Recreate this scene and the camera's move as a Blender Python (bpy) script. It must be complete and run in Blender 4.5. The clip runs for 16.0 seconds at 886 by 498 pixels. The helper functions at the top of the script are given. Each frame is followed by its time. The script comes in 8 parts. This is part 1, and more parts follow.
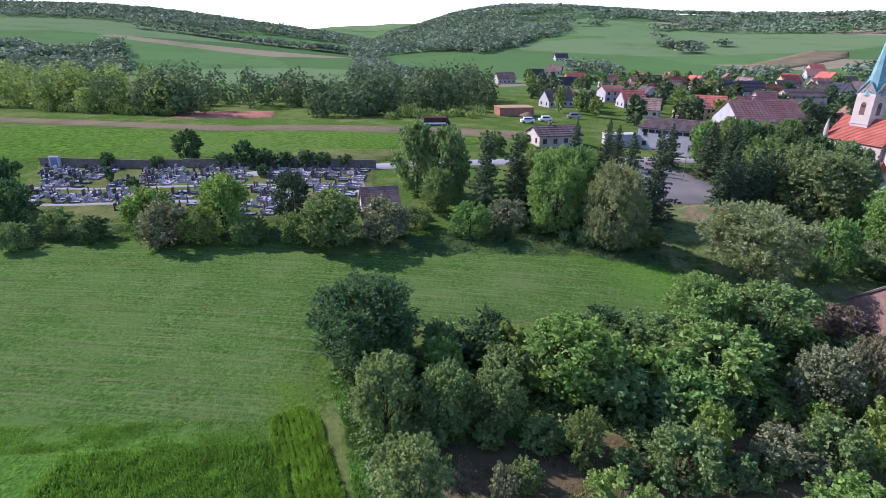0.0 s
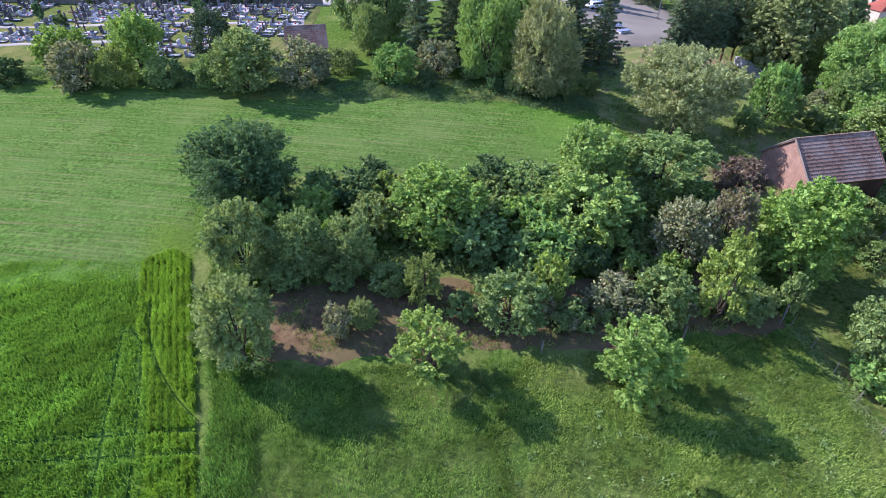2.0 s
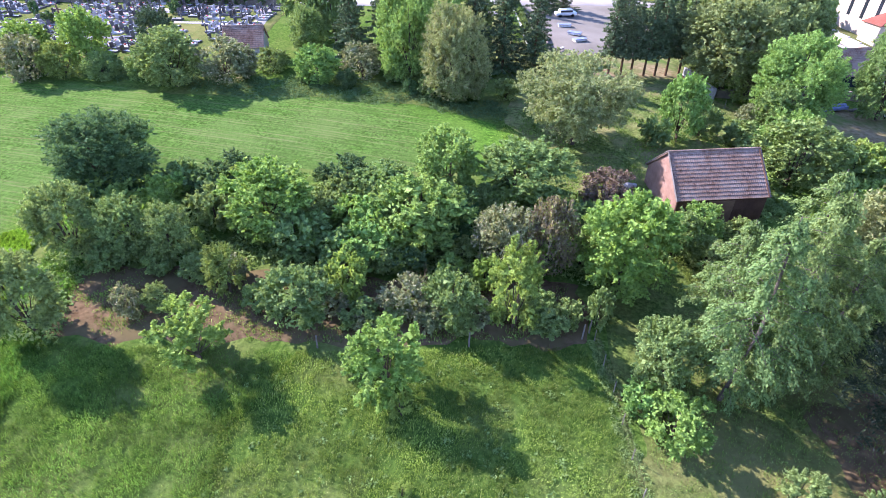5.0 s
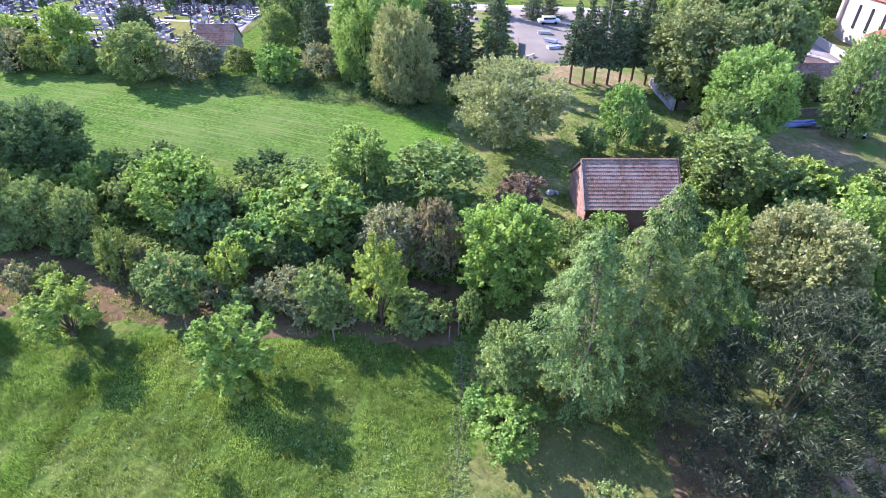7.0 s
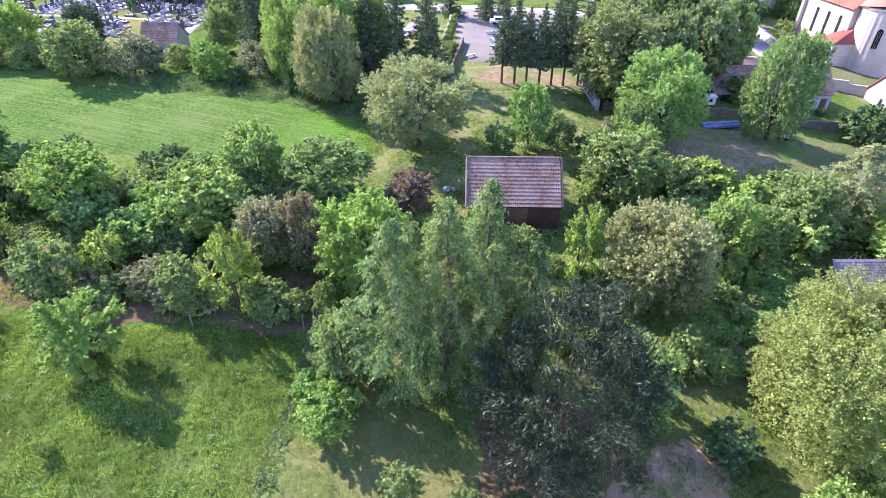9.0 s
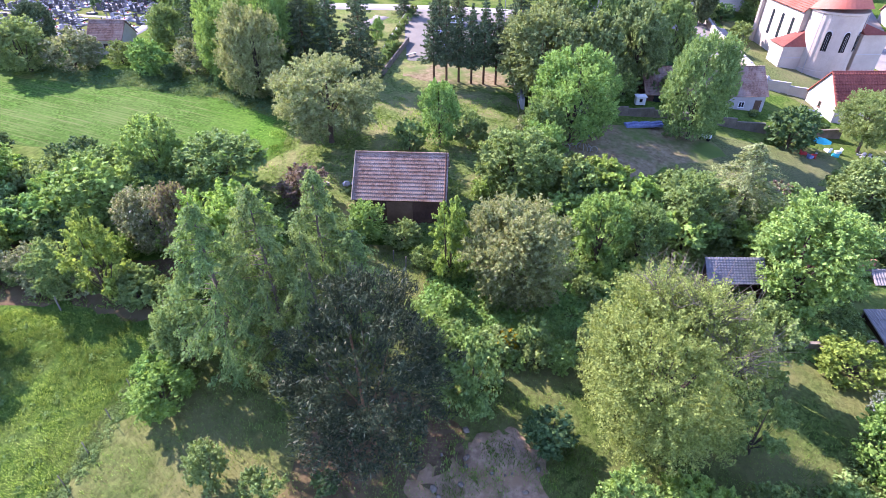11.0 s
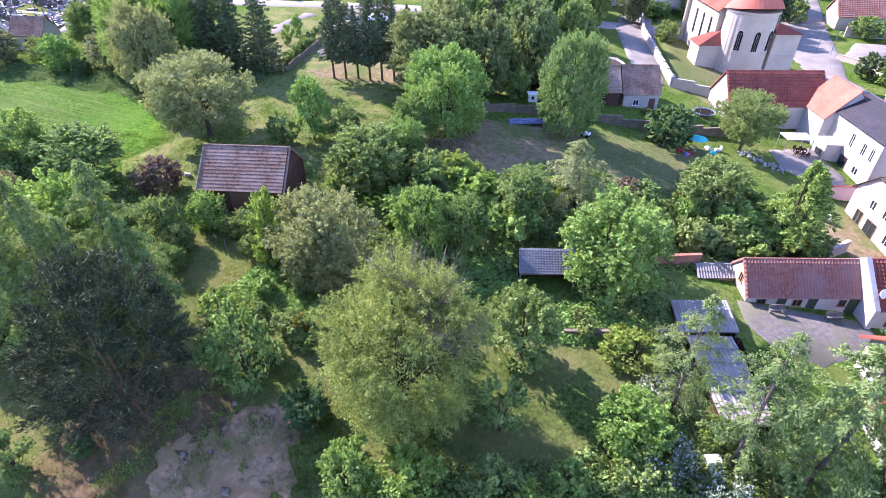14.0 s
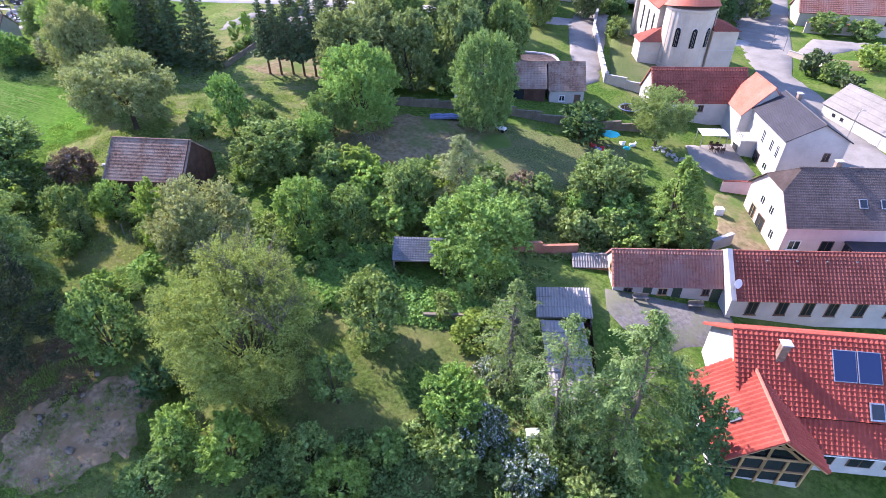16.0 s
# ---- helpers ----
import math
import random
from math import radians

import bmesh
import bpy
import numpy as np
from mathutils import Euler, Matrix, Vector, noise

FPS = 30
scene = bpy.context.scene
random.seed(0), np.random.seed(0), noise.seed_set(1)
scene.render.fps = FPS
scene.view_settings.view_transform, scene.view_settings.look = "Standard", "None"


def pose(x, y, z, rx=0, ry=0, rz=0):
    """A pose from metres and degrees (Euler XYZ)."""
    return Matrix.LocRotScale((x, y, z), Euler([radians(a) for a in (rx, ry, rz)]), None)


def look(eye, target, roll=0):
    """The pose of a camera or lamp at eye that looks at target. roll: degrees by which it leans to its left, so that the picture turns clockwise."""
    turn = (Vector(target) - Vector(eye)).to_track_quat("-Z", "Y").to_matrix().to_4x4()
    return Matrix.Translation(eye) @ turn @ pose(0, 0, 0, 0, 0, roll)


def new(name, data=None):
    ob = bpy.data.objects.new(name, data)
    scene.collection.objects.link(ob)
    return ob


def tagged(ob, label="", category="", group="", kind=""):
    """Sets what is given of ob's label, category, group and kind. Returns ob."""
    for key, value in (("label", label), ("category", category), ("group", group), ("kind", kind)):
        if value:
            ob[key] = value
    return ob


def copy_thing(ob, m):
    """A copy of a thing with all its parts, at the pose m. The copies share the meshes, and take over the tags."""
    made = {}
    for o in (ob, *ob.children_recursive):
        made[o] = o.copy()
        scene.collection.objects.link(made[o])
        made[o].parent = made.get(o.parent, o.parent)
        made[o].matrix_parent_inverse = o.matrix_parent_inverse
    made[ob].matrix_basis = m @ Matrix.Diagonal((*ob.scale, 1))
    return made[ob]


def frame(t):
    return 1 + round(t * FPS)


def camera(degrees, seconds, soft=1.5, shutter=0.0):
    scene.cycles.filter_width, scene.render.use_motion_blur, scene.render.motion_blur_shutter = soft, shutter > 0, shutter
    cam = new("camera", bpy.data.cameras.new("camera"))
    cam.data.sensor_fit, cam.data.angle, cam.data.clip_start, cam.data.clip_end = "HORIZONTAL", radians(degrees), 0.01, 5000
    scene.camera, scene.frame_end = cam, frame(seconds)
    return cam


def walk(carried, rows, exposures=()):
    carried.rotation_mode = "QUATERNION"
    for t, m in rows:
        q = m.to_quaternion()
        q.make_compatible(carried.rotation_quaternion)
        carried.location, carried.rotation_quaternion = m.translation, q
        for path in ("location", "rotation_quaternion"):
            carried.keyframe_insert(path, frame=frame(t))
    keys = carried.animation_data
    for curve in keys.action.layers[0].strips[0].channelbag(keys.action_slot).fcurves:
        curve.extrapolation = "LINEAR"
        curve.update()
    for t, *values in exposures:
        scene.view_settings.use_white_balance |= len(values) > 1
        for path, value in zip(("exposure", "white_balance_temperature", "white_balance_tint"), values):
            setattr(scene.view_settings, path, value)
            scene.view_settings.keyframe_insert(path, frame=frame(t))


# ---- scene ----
cam = camera(78.60, 16.0, soft=0.6)
PATH = [
    (0, 0.00, 0.00, 36.00, 0.01, -21.10, 0.47),
    (0.5, 3.54, -0.02, 36.09, 0.56, -26.99, 0.43),
    (1, 6.98, 0.04, 36.08, 1.12, -31.68, 0.27),
    (1.5, 10.36, 0.15, 36.06, 1.51, -35.60, 0.25),
    (2, 13.80, 0.23, 36.05, 1.91, -36.93, 0.14),
    (2.5, 17.33, 0.28, 36.02, 2.41, -36.74, 0.09),
    (3, 20.92, 0.36, 35.96, 2.96, -36.52, -0.09),
    (3.5, 24.54, 0.52, 35.86, 3.56, -36.37, -0.39),
    (3.7, 25.97, 0.61, 35.83, 3.83, -36.36, -0.50),
    (5.8, 39.94, 2.08, 35.38, 11.63, -35.93, 0.03),
    (7, 47.87, 3.07, 35.42, 13.06, -35.63, -0.03),
    (9, 61.04, 4.64, 35.80, 14.59, -35.65, -0.05),
    (9.2, 62.38, 4.82, 35.81, 14.64, -35.67, 0.10),
    (11.3, 76.26, 7.06, 35.81, 16.33, -35.51, -0.09),
    (12.5, 84.00, 8.33, 36.18, 17.02, -35.62, -0.13),
    (13.5, 90.15, 9.17, 36.58, 17.27, -35.76, -0.25),
    (14, 93.36, 9.57, 36.90, 17.38, -35.95, -0.09),
    (14.5, 96.86, 9.89, 37.28, 17.74, -36.12, -0.20),
    (15, 100.58, 10.24, 37.66, 18.01, -36.35, -0.02),
    (15.5, 104.44, 10.64, 38.06, 18.54, -36.61, -0.11),
    (16, 108.36, 11.08, 38.47, 19.10, -36.63, -0.51),
]
EXPOSURES = [(0, 0.93, 5750, 33), (0.5, 0.99, 5820, 32), (1.0, 1.19, 5900, 30), (1.5, 1.41, 5920, 29), (2.0, 1.58, 5950, 29), (2.5, 1.80, 5950, 29), (3.5, 2.09, 5970, 30), (6, 2.20, 6000, 33), (9, 2.32, 6030, 38), (12.5, 2.28, 6030, 40), (14, 2.22, 6050, 37), (16, 2.06, 6050, 30)]
walk(cam, [(t, pose(x, y, z, 90 + pitch, 0, yaw) @ pose(0, 0, 0, 0, 0, roll)) for t, x, y, z, yaw, pitch, roll in PATH], EXPOSURES)

random.seed(3)

# ---- light ----
SUN_FROM = Vector((-0.92, 0.40, 0.70)).normalized()
world = bpy.data.worlds.new("sky")
scene.world = world
world.use_nodes = True
wn = world.node_tree
sky = wn.nodes.new("ShaderNodeTexSky")
sky.sky_type = "NISHITA"
sky.sun_disc = False
sky.sun_elevation = math.asin(SUN_FROM.z)
sky.sun_rotation = math.atan2(SUN_FROM.x, SUN_FROM.y)
sky.air_density, sky.dust_density, sky.ozone_density = 0.9, 0.1, 2.5
back = wn.nodes["Background"]
cool = wn.nodes.new("ShaderNodeMix")
cool.data_type, cool.blend_type = "RGBA", "MULTIPLY"
cool.inputs[0].default_value, cool.inputs[7].default_value = 1.0, (1.0, 0.985, 1.04, 1)
wn.links.new(sky.outputs[0], cool.inputs[6])
wn.links.new(cool.outputs[2], back.inputs[0])
back.inputs[1].default_value = 0.15
sun = new("sun", bpy.data.lights.new("sun", "SUN"))
sun.data.energy, sun.data.angle, sun.data.color = 3.7, radians(0.6), (1.0, 0.95, 0.87)
sun.matrix_world = look(SUN_FROM * 100, (0, 0, 0))


# ---- materials ----
def material(name):
    m = bpy.data.materials.new(name)
    m.use_nodes = True
    return m, m.node_tree, m.node_tree.nodes["Principled BSDF"]


def node(tree, kind, **values):
    n = tree.nodes.new(kind)
    for key, value in values.items():
        n.inputs[key].default_value = value
    return n


def ramp(tree, fac, stops):
    r = tree.nodes.new("ShaderNodeValToRGB")
    while len(r.color_ramp.elements) < len(stops):
        r.color_ramp.elements.new(0.5)
    for e, (at, col) in zip(r.color_ramp.elements, stops):
        e.position, e.color = at, (*col, 1)
    tree.links.new(fac, r.inputs[0])
    return r.outputs[0]


def blend(tree, fac, a, b, mode="MIX"):
    m = tree.nodes.new("ShaderNodeMix")
    m.data_type, m.blend_type = "RGBA", mode
    for socket, value in ((m.inputs[0], fac), (m.inputs[6], a), (m.inputs[7], b)):
        if isinstance(value, (int, float)):
            socket.default_value = value
        elif isinstance(value, tuple):
            socket.default_value = (*value, 1)
        else:
            tree.links.new(value, socket)
    return m.outputs[2]


def place_of(tree, world_space):
    if world_space:
        return tree.nodes.new("ShaderNodeNewGeometry").outputs["Position"]
    return tree.nodes.new("ShaderNodeTexCoord").outputs["Object"]


def noisy(tree, where, scale, detail=4.0, rough=0.6, stretch=None):
    if stretch:
        mp = tree.nodes.new("ShaderNodeMapping")
        mp.inputs["Scale"].default_value = stretch
        tree.links.new(where, mp.inputs[0])
        where = mp.outputs[0]
    n = node(tree, "ShaderNodeTexNoise", Scale=scale, Detail=detail, Roughness=rough)
    tree.links.new(where, n.inputs[0])
    return n.outputs[0]


def plain(name, dark, light, fine=6.0, coarse=0.5, rough=0.8, bump=0.3, metal=0.0, world_space=False, stretch=None, third=None, vary=0.0):
    """A surface of two tones at two scales, with fine relief."""
    m, t, p = material(name)
    where = place_of(t, world_space)
    small, big = noisy(t, where, fine, stretch=stretch), noisy(t, where, coarse)
    a = ramp(t, small, [(0.3, dark), (0.7, light)])
    if third:
        a = blend(t, ramp(t, big, [(0.42, (0, 0, 0)), (0.62, (1, 1, 1))]), a, third)
    else:
        a = blend(t, ramp(t, big, [(0.35, (0.78, 0.78, 0.78)), (0.7, (1.1, 1.1, 1.1))]), a, a)
        a = blend(t, 0.6, a, ramp(t, big, [(0.3, tuple(c * 0.8 for c in dark)), (0.7, light)]))
    if vary:
        info = t.nodes.new("ShaderNodeObjectInfo")
        h = node(t, "ShaderNodeHueSaturation")
        mr = node(t, "ShaderNodeMapRange", **{"To Min": 1 - vary, "To Max": 1 + vary})
        t.links.new(info.outputs["Random"], mr.inputs[0])
        t.links.new(mr.outputs[0], h.inputs["Value"])
        t.links.new(a, h.inputs["Color"])
        a = h.outputs[0]
    t.links.new(a, p.inputs["Base Color"])
    p.inputs["Roughness"].default_value, p.inputs["Metallic"].default_value = rough, metal
    p.inputs["Specular IOR Level"].default_value = 0.3 if rough < 0.84 else 0.0
    b = node(t, "ShaderNodeBump", Strength=bump, Distance=0.05)
    t.links.new(small, b.inputs["Height"])
    t.links.new(b.outputs[0], p.inputs["Normal"])
    return m


def grass_colour(t, where, dark, light, dry, dry_at=0.55, fine=3.0, coarse=0.12, lines=None):
    """Blades, tufts and dry stretches; lines: angle and spacing of the drill rows. Gives the colour and the height."""
    small, mid, big = noisy(t, where, fine, 6, 0.75), noisy(t, where, fine / 5, 4), noisy(t, where, coarse, 5, 0.65)
    a = ramp(t, small, [(0.40, tuple(c * 0.62 for c in dark)), (0.62, tuple(c * 1.2 for c in light))])
    a = blend(t, ramp(t, mid, [(0.42, (0, 0, 0)), (0.66, (0.6, 0.6, 0.6))]), a, tuple(d * 0.6 + l * 0.35 for d, l in zip(dark, light)))
    a = blend(t, ramp(t, big, [(dry_at - 0.1, (0, 0, 0)), (dry_at + 0.14, (0.8, 0.8, 0.8))]), a, dry)
    for angle, spacing, amount, tint in lines or ():
        mp = t.nodes.new("ShaderNodeMapping")
        mp.inputs["Rotation"].default_value = (0, 0, radians(angle))
        t.links.new(where, mp.inputs[0])
        wave = node(t, "ShaderNodeTexWave", Scale=math.pi * 2 / 20 / spacing, Distortion=2.5, Detail=3.0, **{"Detail Scale": 0.4})
        wave.bands_direction = "Y"
        t.links.new(mp.outputs[0], wave.inputs[0])
        streak = noisy(t, mp.outputs[0], 1.0 / spacing, 5, 0.75, stretch=(0.05, 1, 1))
        f = t.nodes.new("ShaderNodeMath")
        f.operation = "MULTIPLY"
        t.links.new(ramp(t, wave.outputs[1], [(0.3, (0.25, 0.25, 0.25)), (0.95, (1, 1, 1))]), f.inputs[0])
        t.links.new(ramp(t, streak, [(0.46, (0, 0, 0)), (0.66, (amount,) * 3)]), f.inputs[1])
        a = blend(t, f.outputs[0], a, tint)
    return a, small


def turf(t, p, colour, height, relief):
    t.links.new(colour, p.inputs["Base Color"])
    p.inputs["Roughness"].default_value = 0.9
    p.inputs["Specular IOR Level"].default_value = 0.0
    b = node(t, "ShaderNodeBump", Strength=relief, Distance=0.25)
    t.links.new(height, b.inputs["Height"])
    t.links.new(b.outputs[0], p.inputs["Normal"])


def grass(name, dark, light, dry, dry_at=0.55, fine=3.0, coarse=0.12, lines=None, relief=0.6):
    """Grassland of one kind."""
    m, t, p = material(name)
    turf(t, p, *grass_colour(t, place_of(t, True), dark, light, dry, dry_at, fine, coarse, lines), relief)
    return m


def across(t, where, direction, wobble, low, high):
    """0 to 1 across a band of the plan that runs at right angles to a direction, with an uneven border."""
    d = t.nodes.new("ShaderNodeVectorMath")
    d.operation, d.inputs[1].default_value = "DOT_PRODUCT", direction
    t.links.new(where, d.inputs[0])
    n = t.nodes.new("ShaderNodeMath")
    n.operation, n.inputs[1].default_value = "MULTIPLY_ADD", wobble
    t.links.new(noisy(t, where, 0.22, 5, 0.7), n.inputs[0])
    t.links.new(d.outputs["Value"], n.inputs[2])
    mr = node(t, "ShaderNodeMapRange", **{"From Min": low + wobble / 2, "From Max": high + wobble / 2})
    t.links.new(n.outputs[0], mr.inputs[0])
    return mr.outputs[0]


def field_and_crop():
    """The mown field, which passes into young crop; a strip of the crop along its edge is yellower and stands in rows."""
    m, t, p = material("mown_field_and_crop")
    where = place_of(t, True)
    mown, height = grass_colour(t, where, (0.045, 0.100, 0.016), (0.096, 0.186, 0.036), (0.104, 0.166, 0.043), 0.54, 2.6, 0.08, ((7, 0.55, 0.72, (0.182, 0.178, 0.080)), (6.2, 0.95, 0.6, (0.044, 0.090, 0.016))))
    crop, _ = grass_colour(t, where, (0.036, 0.104, 0.014), (0.104, 0.212, 0.028), (0.098, 0.196, 0.030), 0.5, 3.4, 0.16)
    strip, _ = grass_colour(t, where, (0.050, 0.110, 0.010), (0.135, 0.225, 0.022), (0.150, 0.220, 0.030), 0.56, 3.0, 0.3)
    a = blend(t, across(t, where, (-0.03, -1, 0), 4.0, -37.5, -34.5), mown, crop)
    lush, _ = grass_colour(t, where, (0.038, 0.112, 0.014), (0.106, 0.226, 0.030), (0.120, 0.215, 0.034), 0.52, 2.4, 0.12)
    a = blend(t, across(t, where, (1, 0.25, 0), 5.0, 36.0, 47.0), a, lush)
    band = t.nodes.new("ShaderNodeMath")
    band.operation = "MULTIPLY"
    t.links.new(across(t, where, (0.925, 0.383, 0), 1.6, 0.2, 2.6), band.inputs[0])
    t.links.new(across(t, where, (0, -1, 0), 6.0, -45.0, -37.0), band.inputs[1])
    turf(t, p, blend(t, band.outputs[0], a, strip), height, 0.9)
    return m


def leafy(name, dark, light, tip=None, through_light=0.34, tips=0.12, vary=0.2, patches=0.9, cut=8.0, gaps=0.8):
    """Leaves: each blade and each tree a little different, with light through the blade; cut: small leaves to the metre of a spray."""
    m, t, p = material(name)
    geo = t.nodes.new("ShaderNodeNewGeometry")
    info = t.nodes.new("ShaderNodeObjectInfo")
    where = t.nodes.new("ShaderNodeTexCoord").outputs["Object"]
    stops = [(0.0, dark), (0.85 - tips, light)] + ([(0.9 - tips, light), (1.0 - tips, tip)] if tip else [(1.0, light)])
    pick = geo.outputs["Random Per Island"]
    if cut:
        cell = node(t, "ShaderNodeTexVoronoi", Scale=cut, Randomness=1.0)
        t.links.new(where, cell.inputs[0])
        sep = t.nodes.new("ShaderNodeSeparateColor")
        t.links.new(cell.outputs["Color"], sep.inputs[0])
        half = node(t, "ShaderNodeMix", Factor=0.6)
        t.links.new(pick, half.inputs[2])
        t.links.new(sep.outputs[0], half.inputs[3])
        pick = half.outputs[0]
    a = ramp(t, pick, stops)
    big = noisy(t, where, patches, 3)
    h = node(t, "ShaderNodeHueSaturation")
    mr = node(t, "ShaderNodeMapRange", **{"To Min": 0.485, "To Max": 0.515})
    t.links.new(info.outputs["Random"], mr.inputs[0])
    t.links.new(mr.outputs[0], h.inputs["Hue"])
    mv = node(t, "ShaderNodeMapRange", **{"From Min": 0.3, "From Max": 0.7, "To Min": 1 - vary, "To Max": 1 + vary})
    t.links.new(big, mv.inputs[0])
    t.links.new(mv.outputs[0], h.inputs["Value"])
    t.links.new(a, h.inputs["Color"])
    t.links.new(h.outputs[0], p.inputs["Base Color"])
    p.inputs["Roughness"].default_value = 0.65
    p.inputs["Specular IOR Level"].default_value = 0.05
    tr = t.nodes.new("ShaderNodeBsdfTranslucent")
    t.links.new(blend(t, 1.0, h.outputs[0], (1.2, 1.15, 0.72), "MULTIPLY"), tr.inputs[0])
    mix = node(t, "ShaderNodeMixShader", Fac=through_light)
    t.links.new(p.outputs[0], mix.inputs[1])
    t.links.new(tr.outputs[0], mix.inputs[2])
    shown = mix.outputs[0]
    if cut:
        hole = t.nodes.new("ShaderNodeMath")
        hole.operation, hole.inputs[1].default_value = "GREATER_THAN", gaps
        t.links.new(cell.outputs["Distance"], hole.inputs[0])
        lace = node(t, "ShaderNodeMixShader")
        t.links.new(hole.outputs[0], lace.inputs[0])
        t.links.new(shown, lace.inputs[1])
        t.links.new(t.nodes.new("ShaderNodeBsdfTransparent").outputs[0], lace.inputs[2])
        shown = lace.outputs[0]
    t.links.new(shown, t.nodes["Material Output"].inputs[0])
    return m


def glassy(name, tint=(0.02, 0.025, 0.03), rough=0.08):
    m, t, p = material(name)
    p.inputs["Base Color"].default_value, p.inputs["Roughness"].default_value = (*tint, 1), rough
    p.inputs["Specular IOR Level"].default_value = 0.6
    b = node(t, "ShaderNodeBump", Strength=0.05, Distance=0.05)
    t.links.new(noisy(t, place_of(t, False), 1.5, 2), b.inputs["Height"])
    t.links.new(b.outputs[0], p.inputs["Normal"])
    return m


GARDEN = grass("garden_grass", (0.048, 0.082, 0.018), (0.112, 0.152, 0.038), (0.168, 0.160, 0.060), 0.48, 2.6, 0.16)
BANK = grass("bank_grass", (0.069, 0.104, 0.025), (0.152, 0.201, 0.057), (0.228, 0.201, 0.093), 0.53, 2.4, 0.2, relief=0.8)
LAWN = grass("lawn_grass", (0.070, 0.097, 0.032), (0.141, 0.163, 0.060), (0.181, 0.158, 0.082), 0.55, 4.0, 0.1, relief=0.4)
FIELD = field_and_crop()
FAR_FIELD = grass("far_green_field", (0.057, 0.119, 0.015), (0.092, 0.178, 0.025), (0.114, 0.149, 0.043), 0.6, 0.8, 0.02, lines=((4, 6.0, 0.3, (0.070, 0.102, 0.038)),), relief=0.2)
SOIL = plain("garden_soil", (0.066, 0.043, 0.023), (0.172, 0.119, 0.068), 1.6, 0.25, 0.95, 0.7, world_space=True, third=(0.106, 0.086, 0.040))
SAND = plain("spread_sand", (0.21, 0.135, 0.078), (0.43, 0.29, 0.175), 2.2, 0.4, 0.95, 0.9, world_space=True, third=(0.26, 0.165, 0.088))
BARE = plain("bare_field", (0.13, 0.105, 0.06), (0.22, 0.175, 0.10), 0.7, 0.05, 0.95, 0.4, world_space=True)
GRAVEL = plain("gravel", (0.25, 0.23, 0.21), (0.36, 0.335, 0.31), 3.0, 0.15, 0.95, 0.3, world_space=True)
ASPHALT = plain("grey_asphalt", (0.150, 0.138, 0.115), (0.215, 0.197, 0.165), 4.0, 0.12, 0.9, 0.2, world_space=True)
COURT = plain("worn_concrete", (0.10, 0.092, 0.085), (0.18, 0.165, 0.15), 2.0, 0.3, 0.9, 0.3, world_space=True, third=(0.13, 0.13, 0.085))
PAVING = plain("light_paving", (0.19, 0.172, 0.150), (0.27, 0.248, 0.220), 3.0, 0.3, 0.85, 0.2, world_space=True)
YARD = plain("trodden_yard", (0.13, 0.10, 0.052), (0.27, 0.215, 0.125), 1.4, 0.16, 0.95, 0.5, world_space=True, third=(0.09, 0.135, 0.036))
BARK = plain("bark", (0.045, 0.035, 0.025), (0.13, 0.10, 0.075), 8.0, 1.0, 0.9, 0.6)
BIRCH_BARK = plain("grey_brown_bark", (0.07, 0.055, 0.042), (0.19, 0.155, 0.125), 6.0, 1.0, 0.8, 0.4)
PINE_BARK = plain("reddish_bark", (0.09, 0.05, 0.03), (0.22, 0.13, 0.08), 7.0, 1.0, 0.9, 0.6)
GREEN = leafy("green_leaves", (0.102, 0.159, 0.052), (0.253, 0.350, 0.114))
APPLE = leafy("grey_green_leaves", (0.122, 0.188, 0.066), (0.248, 0.342, 0.118))
FRESH = leafy("fresh_leaves", (0.124, 0.207, 0.045), (0.285, 0.407, 0.101), through_light=0.38)
BRIGHT = leafy("bright_green_leaves", (0.116, 0.209, 0.056), (0.270, 0.410, 0.112), through_light=0.34)
YELLOW = leafy("yellow_green_leaves", (0.122, 0.165, 0.042), (0.276, 0.342, 0.098), cut=11.0, gaps=0.75)
WALNUT = leafy("olive_young_leaves", (0.134, 0.174, 0.070), (0.302, 0.352, 0.152), (0.380, 0.340, 0.190), tips=0.12)
OLIVE = leafy("dull_olive_leaves", (0.105, 0.152, 0.059), (0.235, 0.302, 0.121))
LIME = leafy("yellow_hedge_leaves", (0.128, 0.205, 0.042), (0.258, 0.362, 0.076))
DARK = leafy("dark_green_leaves", (0.048, 0.092, 0.035), (0.121, 0.208, 0.083))
BLOSSOM = leafy("pale_blossom", (0.136, 0.161, 0.076), (0.274, 0.311, 0.158), (0.553, 0.481, 0.357), tips=0.14)
LILAC = leafy("blue_white_blossom", (0.06, 0.11, 0.05), (0.16, 0.22, 0.10), (0.66, 0.68, 0.74), tips=0.26)
BUDDING = leafy("brownish_buds", (0.152, 0.130, 0.084), (0.259, 0.209, 0.148), (0.259, 0.292, 0.082), tips=0.25)
FLOWERS = leafy("yellow_flowers", (0.10, 0.12, 0.02), (0.30, 0.24, 0.02), (0.55, 0.40, 0.03), tips=0.4)
PURPLE = leafy("brown_purple_leaves", (0.125, 0.094, 0.070), (0.262, 0.200, 0.156), (0.13, 0.16, 0.06), tips=0.2)
WEEPING = leafy("weeping_leaves", (0.093, 0.148, 0.050), (0.215, 0.308, 0.108), through_light=0.38)
SPRUCE = leafy("spruce_needles", (0.034, 0.058, 0.029), (0.132, 0.184, 0.084), through_light=0.1)
